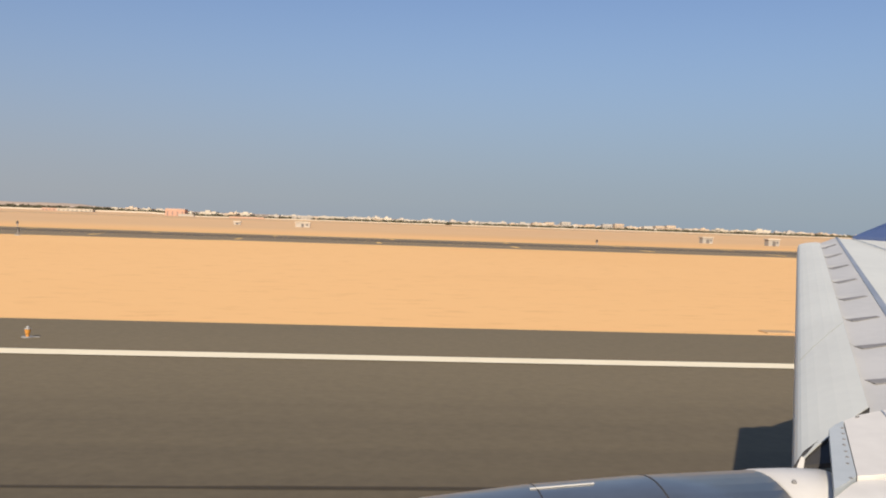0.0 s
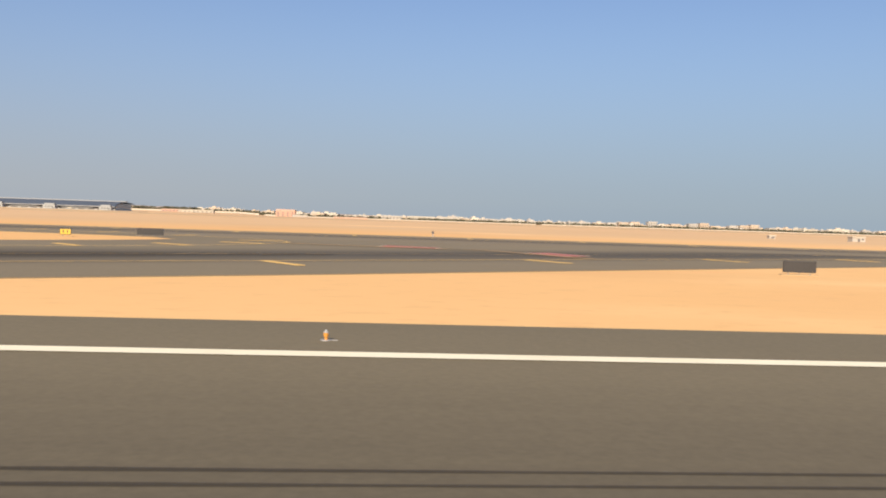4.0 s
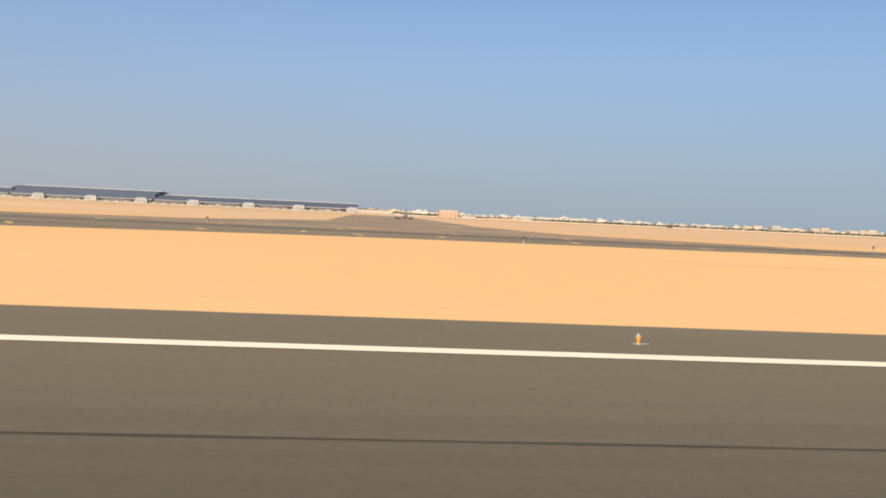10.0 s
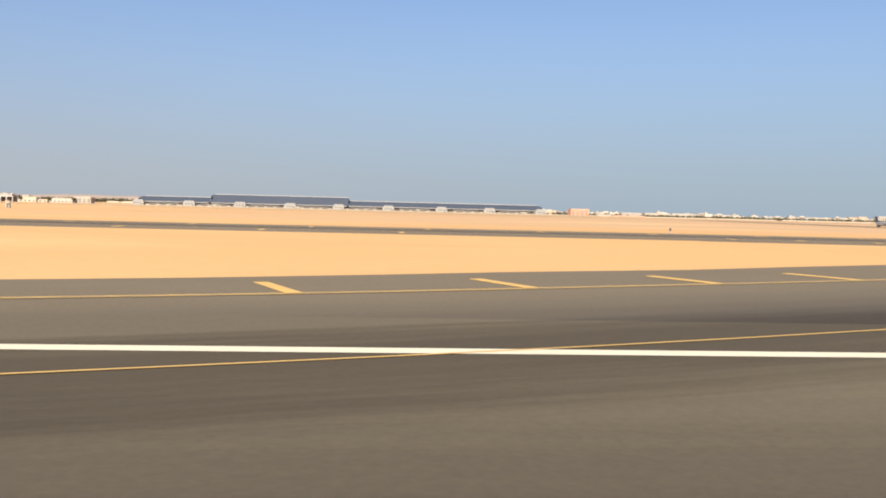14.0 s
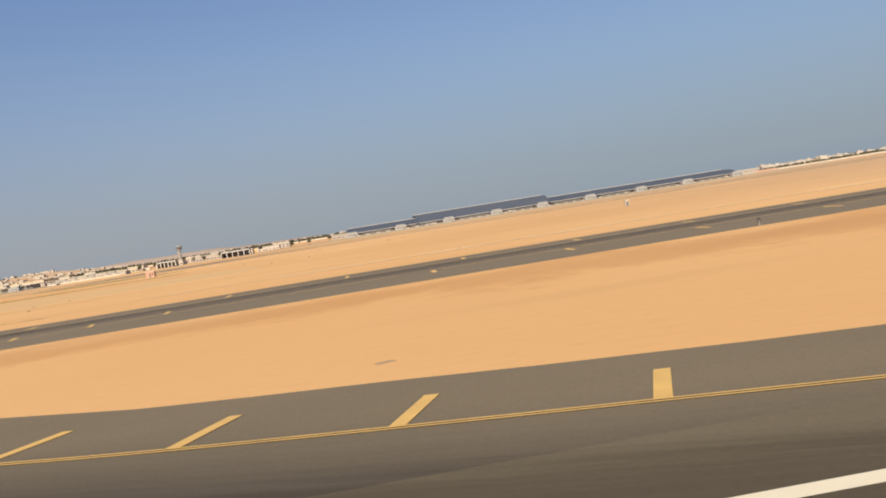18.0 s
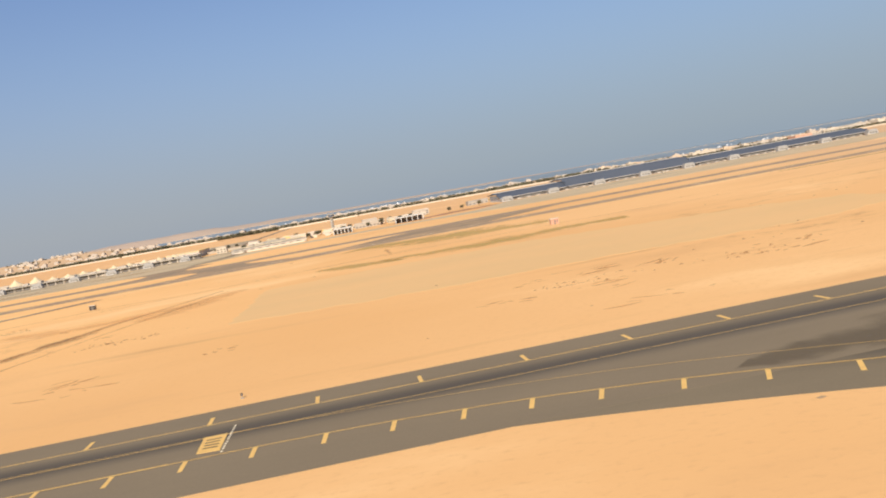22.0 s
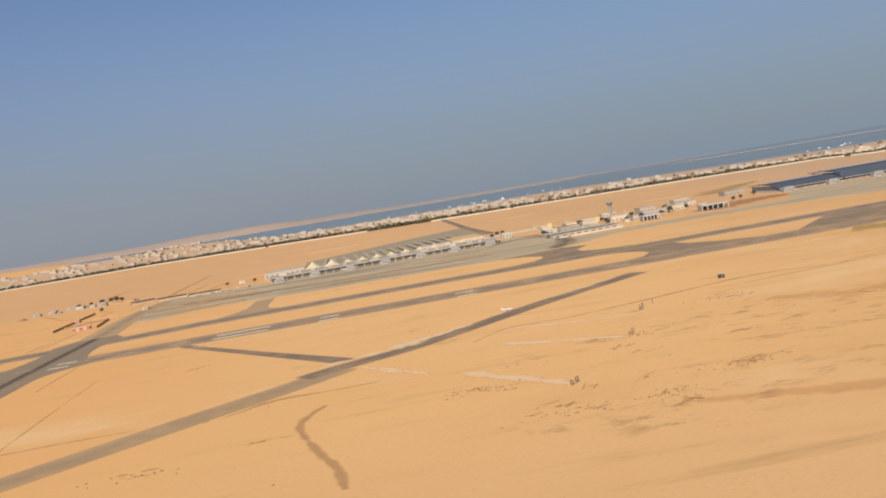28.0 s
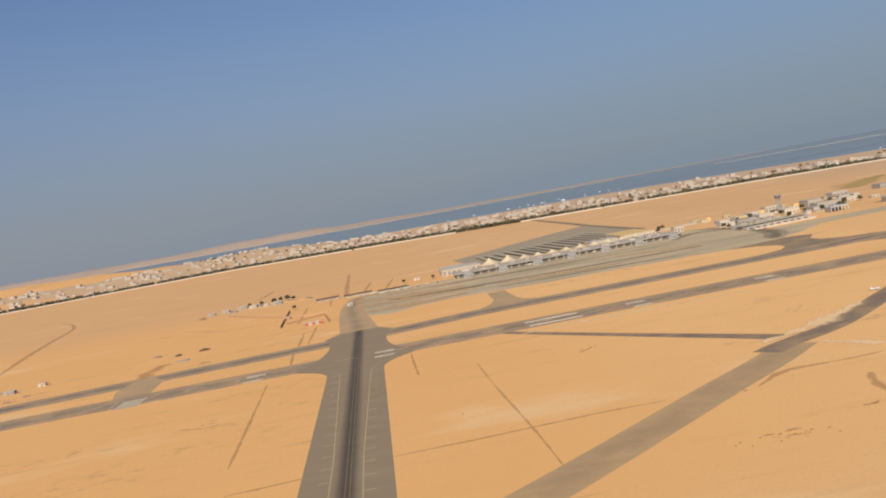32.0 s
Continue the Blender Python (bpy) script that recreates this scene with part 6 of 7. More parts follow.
def tree(x, y, h):
    root = new("tree")
    bm = bmesh.new()
    add_tube(bm, 0, 0, 0, h * 0.55, 0.16, 0.09, 8)
    for j in range(4):
        a = j * 1.6
        m = Matrix.Translation((0, 0, h * 0.42)) @ Matrix.Rotation(a, 4, "Z") @ Matrix.Rotation(0.7, 4, "Y") @ Matrix.Translation((0, 0, h * 0.17))
        bmesh.ops.create_cone(bm, cap_ends=True, segments=6, radius1=0.06, radius2=0.03, depth=h * 0.34, matrix=m)
    part("trunk", bm, M_BARK, root)
    r = random.Random(int(abs(x * 7 + y)))
    vv, ff = foliage([(r.uniform(-0.9, 0.9), r.uniform(-0.9, 0.9), h * 0.42, h * 0.32, h * 0.6) for _ in range(7)], r)
    ob = mesh("crown", vv, ff, M_LEAF, parent=root)
    root.matrix_basis = pose(x, y, dip(x, y))
    return tagged(root, "dusty green broad-crowned tree among the buildings", "tree", "airport trees")


tr0 = tree(-778, 690, 4.0)
for x, y, s in ((-772, 716, 1), (-758, 705, 0.8), (-752, 690, 1.1), (-732, 700, 0.9), (-722, 712, 1.2), (-706, 716, 1), (-826, 690, 0.8), (-815, 716, 1), (-1184, 790, 1.1), (-1196, 800, 0.8), (-1173, 794, 1.2), (-1168, 790, 0.9), (-1179, 800, 1.0), (-1206, 802, 0.8), (-1160, 700, 0.8), (-1052, 740, 0.8),
                (-1075, 752, 0.7), (-856, 770, 0.9), (-848, 790, 1.0), (-880, 778, 0.8), (-668, 716, 0.9), (-655, 730, 0.8), (-640, 740, 1), (-803, 730, 0.9), (-788, 738, 1.1), (-770, 736, 0.9), (-746, 734, 1), (-735, 738, 0.8), (-712, 752, 1), (-696, 748, 0.9), (-826, 700, 0.9), (-842, 800, 0.9)):
    copy_thing(tr0, pose(x, y, 0, 0, 0, x * 13 % 360) @ Matrix.Diagonal((s, s, s, 1)))


def town_house(w, d, h, mat, label, kind):
    root = new("apartment_block" if kind else "house")
    part("body", box(-w / 2, w / 2, -d / 2, d / 2, -0.5, h), mat, root)
    bm = box(-w / 2 - 0.15, w / 2 + 0.15, -d / 2 - 0.15, d / 2 + 0.15, h, h + 0.3)
    add_box(bm, -w * 0.25, w * 0.05, -1, d * 0.2, h + 0.3, h + 1.5)
    add_box(bm, w * 0.2, w * 0.32, d * 0.1, d * 0.25, h + 0.3, h + 0.9)
    part("roof", bm, mat, root)
    storeys = max(1, int(h / 1.45))
    cols = max(2, int(w / 2.6))
    bm = bmesh.new()
    for s in range(storeys):
        for i in range(cols):
            cx = -w / 2 + w * (i + 0.5) / cols
            add_box(bm, cx - 0.5, cx + 0.5, -d / 2 - 0.06, -d / 2 + 0.1, s * 1.45 + 0.35, s * 1.45 + 1.1)
        for i in range(max(2, int(d / 3))):
            cy = -d / 2 + d * (i + 0.5) / max(2, int(d / 3))
            add_box(bm, w / 2 - 0.1, w / 2 + 0.06, cy - 0.5, cy + 0.5, s * 1.45 + 0.35, s * 1.45 + 1.1)
    tagged(part("glazing", bm, M_HAZEPANE, root), kind="stuff")
    return tagged(root, label, "house", "coast town houses")


M_OCHRE = material("ochre_render", (0.52, 0.40, 0.275), 0.9, (0.46, 0.355, 0.25), 0.1, 1.0, random_tint=0.15)
protos = [town_house(13, 10, 4.6, M_CREAM, "cream rendered apartment block in the coast town", 1), town_house(10, 9, 6.2, M_WALLW, "tall white apartment block in the coast town", 1), town_house(9, 8, 3.0, M_CREAM, "low cream house in the coast town", 0),
          town_house(16, 10, 4.6, M_OCHRE, "ochre rendered apartment block in the coast town", 1), town_house(24, 11, 4.4, M_WALLW, "long white hotel wing in the coast town", 1), town_house(8, 8, 4.4, M_WALLW, "small white house in the coast town", 0)]
rnd = random.Random(8)
where = []
for i in range(1080):
    x = rnd.choice((rnd.uniform(-1500, -320), rnd.uniform(-1500, -320), rnd.uniform(-320, 700), rnd.uniform(-320, 700), rnd.uniform(-2200, -1500)))
    depth = 620 if -1450 < x < -350 else (190 if x > -350 else 420)
    y = wall_y(x) + 34 + depth * rnd.random() ** 1.35
    where.append((x, y))
SIZES = ((13, 10, 4.6), (10, 9, 6.2), (9, 8, 3.0), (16, 10, 4.6), (24, 11, 4.4), (8, 8, 4.4))
where.sort(key=lambda p: p[1] - wall_y(p[0]))
shells, panes = ([], []), ([], [])


def add_shell(store, m, x0, x1, y0, y1, z0, z1):
    b = len(store[0])
    store[0].extend(tuple(m @ Vector((x, y, z))) for z in (z0, z1) for x, y in ((x0, y0), (x1, y0), (x1, y1), (x0, y1)))
    store[1].extend(tuple(b + k for k in f) for f in ((4, 5, 6, 7), (0, 1, 5, 4), (1, 2, 6, 5), (2, 3, 7, 6), (3, 0, 4, 7)))


count = [0, 0]
for i, (x, y) in enumerate(where):
    m = pose(x, y, dip(x, y), 0, 0, rnd.choice((0, 0, 90, 12, -18)) + rnd.uniform(-8, 8))
    k = i if i < 6 else rnd.choices(range(6), (5, 3, 4, 3, 2, 5))[0]
    s = rnd.uniform(0.6, 1.1)
    m = m @ Matrix.Diagonal((s, s, s * rnd.uniform(0.8, 1.15) * (1.35 if x > -350 else 1.0), 1))
    low = k in (2, 5)
    count[low] += 1
    if i < 6:
        protos[i].matrix_basis = m
    elif count[low] < 295:
        copy_thing(protos[k], m)
    else:                               # the crowded far streets
        w, d, h = SIZES[k]
        add_shell(shells, m, -w / 2, w / 2, -d / 2, d / 2, -0.5, h)
        add_shell(shells, m, -w * 0.25, w * 0.05, -1, d * 0.2, h, h + 1.2)
        for st in range(max(1, int(h / 1.45))):
            for c in range(max(2, int(w / 2.6))):
                cx = -w / 2 + w * (c + 0.5) / max(2, int(w / 2.6))
                add_shell(panes, m, cx - 0.5, cx + 0.5, -d / 2 - 0.06, -d / 2 + 0.1, st * 1.45 + 0.35, st * 1.45 + 1.1)
far_town = mesh("far_town", *shells, material("town_render", (0.47, 0.41, 0.335), 0.9, (0.42, 0.36, 0.29), 0.02, 0.5))
tagged(mesh("glazing", *panes, M_HAZEPANE, parent=far_town), kind="stuff")
tagged(far_town, "crowded cream and ochre houses in the far streets", "town", kind="stuff")


def boat(x, y):
    root = new("boat")
    bm = bmesh.new()
    slab(bm, [(-6, 0, 0.9), (-3, -1.6, 0.9), (6, -1.5, 0.9), (6, 1.5, 0.9), (-3, 1.6, 0.9)], 1.2)
    part("hull", bm, M_AIR, root)
    part("cabin", box(-1.5, 4, -1.1, 1.1, 1.5, 3.0, bevel=0.1), M_AIR, root)
    part("flybridge", box(-0.5, 3, -0.9, 0.9, 3.0, 4.0, bevel=0.1), M_AIR, root)
    part("cabin_window", box(-1.3, 3.8, -1.14, -1.08, 2.0, 2.5), M_VOID, root)
    root.matrix_basis = pose(x, y, 0.05)
    return tagged(root, "white motor yacht moored off the coast town", "boat", "moored yachts")


b0 = boat(-600, 2330)
for i in range(26):
    x = rnd.uniform(-900, -420) if i < 17 else rnd.uniform(-60, 260)
    y = (2400 if x < -400 else 1820) + rnd.uniform(0, 170)
    copy_thing(b0, pose(x, y, -0.1, 0, 0, rnd.uniform(0, 360)) @ Matrix.Diagonal((0.6, 0.6, 0.6, 1)))


# hills of the far shore on the landward side
def hills():
    xs, ys = np.linspace(-4700, -1050, 80), np.linspace(2450, 4300, 26)
    verts, faces = [], []
    for j, y in enumerate(ys):
        for i, x in enumerate(xs):
            e = math.sin(math.pi * i / 79) ** 0.6 * math.sin(math.pi * j / 25)
            coast = np.interp(x, [-4900, -3400, -2500, -2000, -1750, -1485, -1250, -900], [4500, 4250, 3760, 3430, 3150, 2750, 2420, 2330])
            e *= min(1, max(0, (coast - y) / 250))
            h = 34 * e * (0.45 + 0.8 * abs(noise.noise((x * 0.0022, y * 0.003, 3.0))) + 0.3 * noise.noise((x * 0.008, y * 0.009, 1.0)))
            verts.append((x, y, h - 0.6))
    k = 80
    faces = [(j * k + i, j * k + i + 1, (j + 1) * k + i + 1, (j + 1) * k + i) for j in range(25) for i in range(k - 1)]
    return mesh("hills", verts, faces, M_SAND, smooth=True)


setting(hills(), "low bare sandy hills beyond the town under haze", "hills")

def island():
    verts, faces, n, m = [], [], 130, 8
    for j in range(m + 1):
        for i in range(n + 1):
            x = -3900 + 5000 * i / n
            y = 4500 + 40 * j + 0.03 * (x + 1600)
            e = min(1.0, (i / n) * 9) * math.sin(math.pi * j / m) * min(1.0, (1 - i / n) * 4)
            ridge = 9 + 22 / (1 + math.exp((x + 1150) / 260)) + 10 * math.exp(-((x + 1450) / 260) ** 2)
            h = ridge * e * (0.8 + 0.35 * noise.noise((x * 0.0035, y * 0.004, 7.0)) + 0.12 * noise.noise((x * 0.02, y * 0.02, 1.0)))
            verts.append((x, y, max(h, -0.3) + 0.2))
    k = n + 1
    faces = [(j * k + i, j * k + i + 1, (j + 1) * k + i + 1, (j + 1) * k + i) for j in range(m) for i in range(n)]
    return mesh("island", verts, faces, material("hazy_rock", (0.42, 0.32, 0.235), 0.95, (0.38, 0.295, 0.22), 0.01, 0.1), smooth=True)


tagged(island(), "long bare sandy island with low hills out at sea", "island")

# ---- loose buildings on the airfield ----
for x0, x1, y0, y1, h, mat, win, label in ((-323, -280, 970, 985, 2.2, M_PINK, 12, "long low pinkish hall behind the airfield"), (-303, -268, 955, 965, 2.2, M_WALLW, 8, "long white shed beside the beige hall"), (-212, -191, 1030, 1048, 9.0, M_PINK, 4, "tall pink rendered block standing alone"),
                                          (-210, -193, 1031, 1047, 10.2, M_WALLW, 0, "white roof storey on the pink block"), (-191, -175, 995, 1004, 3.6, M_CREAM, 4, "cream arcade building near the pink block"), (-150, -110, 1080, 1086, 2.6, M_PINK, 0, "low pink wall along the airfield road"),
                                          (-140, -126, 1275, 1286, 3.2, M_WALLW, 4, "small white house at the boundary"), (-90, -62, 1240, 1256, 6.2, M_CREAM, 6, "long cream apartment row by the boundary"), (-56, -20, 1244, 1258, 6.4, M_WALLW, 8, "long white hotel block by the boundary"),
                                          (-16, 12, 1250, 1264, 7.0, M_CREAM, 7, "cream hotel block by the boundary"), (160, 190, 1215, 1230, 6.0, M_CREAM, 7, "cream apartment block behind the wall")):
    if "roof storey" in label:
        continue
    cx, cy = (x0 + x1) / 2, (y0 + y1) / 2
    block("airfield_building", x0, x1, y0, y1, h, mat, label, "building", win, z=dip(cx, cy) - 0.1, roof=M_WALLW if mat is M_PINK else None)


for k in range(13):
    x0 = 215 + 19 * k
    block("apartment_block", x0, x0 + 12.5, 1222 + 9 * (k % 3), 1234 + 9 * (k % 3), 6.4 + 1.1 * ((k * 5) % 4), M_OCHRE if k % 3 else M_CREAM, "tall pinkish ochre apartment block behind the wall", "apartment block", 4, "coast apartment row", z=-3.2)


def hut(x, y, w, d, h, mat, label, turn=0.0):
    root = new("hut")
    part("body", box(-w / 2, w / 2, -d / 2, d / 2, 0, h), mat, root)
    part("roof", box(-w / 2 - 0.15, w / 2 + 0.15, -d / 2 - 0.15, d / 2 + 0.15, h, h + 0.18, bevel=0.03), M_WALLW, root)
    part("door", box(-0.25, 0.25, -d / 2 - 0.03, -d / 2 + 0.02, 0, h * 0.75), M_VOID, root)
    part("window", box(w * 0.22, w * 0.38, -d / 2 - 0.03, -d / 2 + 0.02, h * 0.4, h * 0.75), M_VOID, root)
    root.matrix_basis = pose(x, y, 0, 0, 0, turn)
    return tagged(root, label, "hut", "airfield huts")


for x, y, w, d, h, mat, label in ((-11.5, 190, 2.9, 2.0, 0.95, M_CREAM, "small white equipment hut on the sand"), (-26, 200, 1.4, 1.2, 0.6, M_CREAM, "tiny cream cabin on the sand"), (57, 147, 1.7, 1.5, 0.9, M_GREYC, "grey utility cabin with dark door"),
                                  (65.5, 141, 1.8, 1.5, 1.0, M_GREYC, "grey utility cabin with dark door"), (-540.7, 231, 0.9, 0.9, 1.5, M_CREAM, "cream aerial hut on the sand"), (-680.7, 315, 2.8, 2.2, 1.9, M_PINK, "lone orange-brown hut on the sand"),
                                  (-839.5, 320.5, 1.9, 1.6, 1.4, M_SIGNB, "dark lone cabin on open sand"), (-1202, 790, 6, 5, 2.2, M_CREAM, "cream village house on the sand"), (-1212, 800, 8, 5, 2.4, M_GREYC, "grey village house on the sand"),
                                  (-1225, 792, 6, 6, 2.0, M_CREAM, "cream village house on the sand"), (-1180, 776, 7, 5, 3.0, M_GREYC, "grey tank house by the village"), (-1190, 784, 4, 4, 2.2, M_WALLW, "white village house on the sand"),
                                  (-1236, 786, 6, 4, 2.0, M_GREYC, "grey village house on the sand"), (-1064, 760, 5, 3, 2.0, M_WALLW, "white kiosk near the terminal end"), (-1300, 520, 6, 4, 1.6, M_GREYC, "grey hut beside a rubble heap"), (-1286, 530, 4, 3, 1.6, M_WALLW, "white hut beside a rubble heap"),
                                  (-1160, 640, 4, 3, 1.6, M_PINK, "brown hut inside the compound"), (-1117, 652, 4, 3, 2, M_CREAM, "cream hut inside the compound")):
    hut(x, y, w, d, h, mat, label)
M_MUD = material("mud_brick", (0.40, 0.25, 0.13), 0.95, (0.46, 0.29, 0.15), 0.2, 2.0)
root = new("fire_station")
for i in range(5):
    part("bay", box(-7 + 2.8 * i, -4.4 + 2.8 * i, -2, 2, 0, 2.4), M_WALLW if i % 2 else M_RED, root)
part("roof", box(-7.2, 7.0, -2.2, 2.2, 2.4, 2.8), M_WALLW, root)
root.matrix_basis = pose(-1138, 577, 0, 0, 0, 4) @ Matrix.Scale(0.75, 4)
tagged(root, "low red and white striped airfield building", "building")
for xa, ya, xb, yb in ((-1215.5, 744, -1187, 688), (-1187, 688, -1158.5, 642), (-1158.5, 642, -1131.5, 636.5), (-1163, 693, -1160, 591), (-1157, 604, -1133.5, 620), (-1133.5, 620, -1128.5, 574), (-1181, 778, -1153, 771)):
    L = math.hypot(xb - xa, yb - ya)
    ob = part("compound_wall", box(0, L, -0.2, 0.2, 0, 1.3), M_MUD, None)
    ob.matrix_basis = pose(xa, ya, 0, 0, 0, math.degrees(math.atan2(yb - ya, xb - xa)))
    tagged(ob, "low brown wall round a sandy compound", "wall", "compound walls")


def rubble_heap(x, y, w, d, h, mat, label, category, seed):
    """A broken heap: tumbled slabs and lumps over an uneven mound."""
    root = new("rubble_heap")
    rn = random.Random(seed)
    bm = bmesh.new()
    bmesh.ops.create_icosphere(bm, subdivisions=3, radius=1.0)
    for v in bm.verts:
        k = 1 + 0.35 * noise.noise((v.co.x * 1.7 + seed, v.co.y * 1.7, v.co.z * 1.7))
        v.co = Vector((v.co.x * w / 2 * k, v.co.y * d / 2 * k, max(-0.1, v.co.z) * h * 0.6 * k))
    part("mound", bm, mat, root)
    for _ in range(9):
        bm = box(-0.5, 0.5, -0.35, 0.35, -0.12, 0.12, bevel=0.03)
        q = rn.uniform(0.5, 1.4) * min(1.4, h)
        m = Matrix.Translation((rn.gauss(0, w * 0.22), rn.gauss(0, d * 0.22), h * rn.uniform(0.25, 0.7))) @ Matrix.Rotation(rn.uniform(0, 3), 4, "Z") @ Matrix.Rotation(rn.uniform(-0.7, 0.7), 4, "X") @ Matrix.Scale(q, 4)
        bm.transform(m)
        part("slab", bm, rn.choice((mat, M_GREYC, M_MUDDY)), root)
    root.matrix_basis = pose(x, y, 0)
    return tagged(root, label, category, "rubble heaps")


for k, (x, y, w, d, h, mat, label) in enumerate((
        (-1200.5, 551, 7, 5, 1.7, M_MUDDY, "dark heap of wrecked machinery on the sand"), (-1215, 548, 4, 4, 1.3, M_MUDDY, "dark heap of scrap on the sand"), (-1207, 521, 8, 5, 0.7, M_GREYC, "pale heap of broken concrete slabs"),
        (-1230, 559, 7, 5, 1.2, M_MUD, "brown heap of rubble on the sand"), (-1190, 494, 6, 4, 0.8, M_MUD, "low brown spoil heap by the taxiway"), (-1283, 496, 5, 4, 1.1, M_MUD, "brown heap of rubble on the sand"), (-1289.5, 486, 5, 3, 0.9, M_MUD, "low brown spoil heap by the taxiway"),
        (-1241, 766, 9, 8, 1.8, M_MUD, "brown heap of collapsed walls in the village"), (-1218, 782, 8, 8, 2.0, M_GREYC, "grey heap of collapsed walls in the village"), (-1197, 795, 8, 10, 2.4, M_GREYC, "grey heap of collapsed walls in the village"), (-1156, 780, 9, 5, 1.4, M_MUDDY, "dark heap of scrap beside the village"))):
    rubble_heap(x, y, w, d, h, mat, label, "rubble", 60 + k)


def vehicle(x, y, turn, mat, label):
    root = new("service_truck")
    part("chassis", box(-1.6, 1.6, -0.5, 0.5, 0.25, 0.45), M_STEEL, root)
    part("cab", box(-1.6, -0.8, -0.52, 0.52, 0.45, 1.25, bevel=0.06), mat, root)
    part("load_box", box(-0.7, 1.6, -0.55, 0.55, 0.45, 1.5, bevel=0.04), mat, root)
    part("windscreen", box(-1.63, -1.58, -0.42, 0.42, 0.8, 1.15), M_VOID, root)
    for wx in (-1.1, 0.9):
        for s in (-0.5, 0.5):
            bm = bmesh.new()
            bmesh.ops.create_cone(bm, cap_ends=True, segments=12, radius1=0.25, radius2=0.25, depth=0.16, matrix=Matrix.Translation((wx, s, 0.25)) @ Matrix.Rotation(math.pi / 2, 4, "X"))
            part("wheel", bm, M_BLACK, root)
    root.matrix_basis = pose(x, y, Z + 0.01, 0, 0, turn)
    return tagged(root, label, "truck", "apron vehicles")


v0 = vehicle(-1060, 696, 20, M_WALLW, "white service truck parked on the apron")
for x, y, r in ((-1066, 698, 30), (-1073, 699, 15), (-1079, 700, 40), (-1090, 702, 10), (-1052, 700, 75), (-1030, 705, 10), (-980, 700, 5), (-930, 698, 12), (-880, 692, 30), (-820, 640, 60), (-560, 690, 10), (-500, 694, 20), (-410, 690, 40), (-330, 692, 15), (-1100, 706, 8), (-1106, 708, 20)):
    copy_thing(v0, pose(x, y, Z + 0.01, 0, 0, r))


# ---- the aircraft's own wing and engine, as they stand at the start ----
def own_wing():
    root = new("aircraft_wing")
    M_SKIN = material("wing_grey_paint", (0.50, 0.485, 0.44), 0.5, (0.42, 0.41, 0.375), 2.5, 22.0, spec=0.4)
    M_SLAT = material("slat_paint", (0.60, 0.60, 0.52), 0.45, (0.54, 0.54, 0.47), 2.0, 18.0, spec=0.4)
    M_CREAM = material("cowl_white_paint", (0.62, 0.59, 0.52), 0.45, (0.54, 0.51, 0.45), 2.5, 20.0, spec=0.4)
    M_STRIPE = material("seal_blue_grey", (0.24, 0.27, 0.31), 0.6, (0.18, 0.21, 0.25), 4.0, 30.0, spec=0.3)
    # dark grey for rivets and for the shade painted at the slat tracks
    M_SLOT_RIVET = material("slot_shade_rivet_grey", (0.17, 0.165, 0.155), 0.8, (0.25, 0.24, 0.225), 6.0, 40.0)
    M_SEAL = material("seal_pale_blue", (0.40, 0.43, 0.43), 0.55, (0.34, 0.37, 0.37), 4.0, 30.0, spec=0.3)
    M_BARE = material("polished_cowl", (0.43, 0.41, 0.36), 0.30, (0.33, 0.315, 0.275), 3.0, 26.0, metal=0.9)
    le0, le1 = Vector((1.653, 3.3, 1.216)), Vector((4.45, 9.0, 1.985))
    sr0, sr1 = Vector((2.105, 3.58, 1.393)), Vector((4.69, 9.0, 2.01))
    band0, band1 = sr0 + Vector((0.33, -0.02, -0.01)), sr1 + Vector((0.16, 0, 0.055))
    te0, te1 = Vector((5.4, 3.2, 1.40)), Vector((6.1, 9.0, 2.03))
    FLAT = ((0, 0), (0.15, 0), (0.35, 0), (0.65, 0), (1, 0))
    NOSE = ((0, -0.10), (0.004, -0.06), (0.02, -0.03), (0.06, -0.012), (0.11, -0.003), (0.2, 0.003), (0.35, 0.008), (0.6, 0.01), (0.8, 0.007), (1, 0))

    def sheet(name, a, b, c, d, mat, thick, label="", n=10, lift=0.0, shape=FLAT, smooth=False):
        bm = bmesh.new()
        rows = []
        for i in range(n + 1):
            t = i / n
            p, q = a.lerp(b, t), d.lerp(c, t)
            rows.append([bm.verts.new(p.lerp(q, s) + Vector((0, 0, lift + dz))) for s, dz in shape])
        for r0, r1 in zip(rows, rows[1:]):
            for j in range(len(shape) - 1):
                bm.faces.new((r0[j], r0[j + 1], r1[j + 1], r1[j])).smooth = smooth
        geom = bmesh.ops.extrude_face_region(bm, geom=bm.faces[:])
        for v in geom["geom"]:
            if isinstance(v, bmesh.types.BMVert):
                v.co.z -= thick
        bmesh.ops.recalc_face_normals(bm, faces=bm.faces[:])
        return part(name, bm, mat, root, label)

    def plate(name, pts, thick, mat, label="", over=None):
        bm = bmesh.new()
        slab(bm, pts, thick)
        return part(name, bm, mat, over or root, label)

    gap = (le1 - le0).normalized() * 0.007
    cut_a, cut_b = le0.lerp(le1, 0.24), sr0.lerp(sr1, 0.30)
    for a, b, c, d in ((le0, cut_a - gap, cut_b - gap, sr0), (cut_a + gap, le1, sr1, cut_b + gap)):
        sheet("slat", a, b, c, d, M_SLAT, 0.04, "pale grey leading-edge slat", shape=NOSE)
    sheet("fixed_nose", sr0 + Vector((-0.1, 0, -0.05)), sr1 + Vector((-0.06, 0, -0.03)), band1, band0, M_SKIN, 0.06)
    sheet("upper_skin", band0, band1, te1, te0, M_SLAT, 0.12, "grey upper wing skin", lift=-0.004)
    up = Vector((0, 0, 0.005))
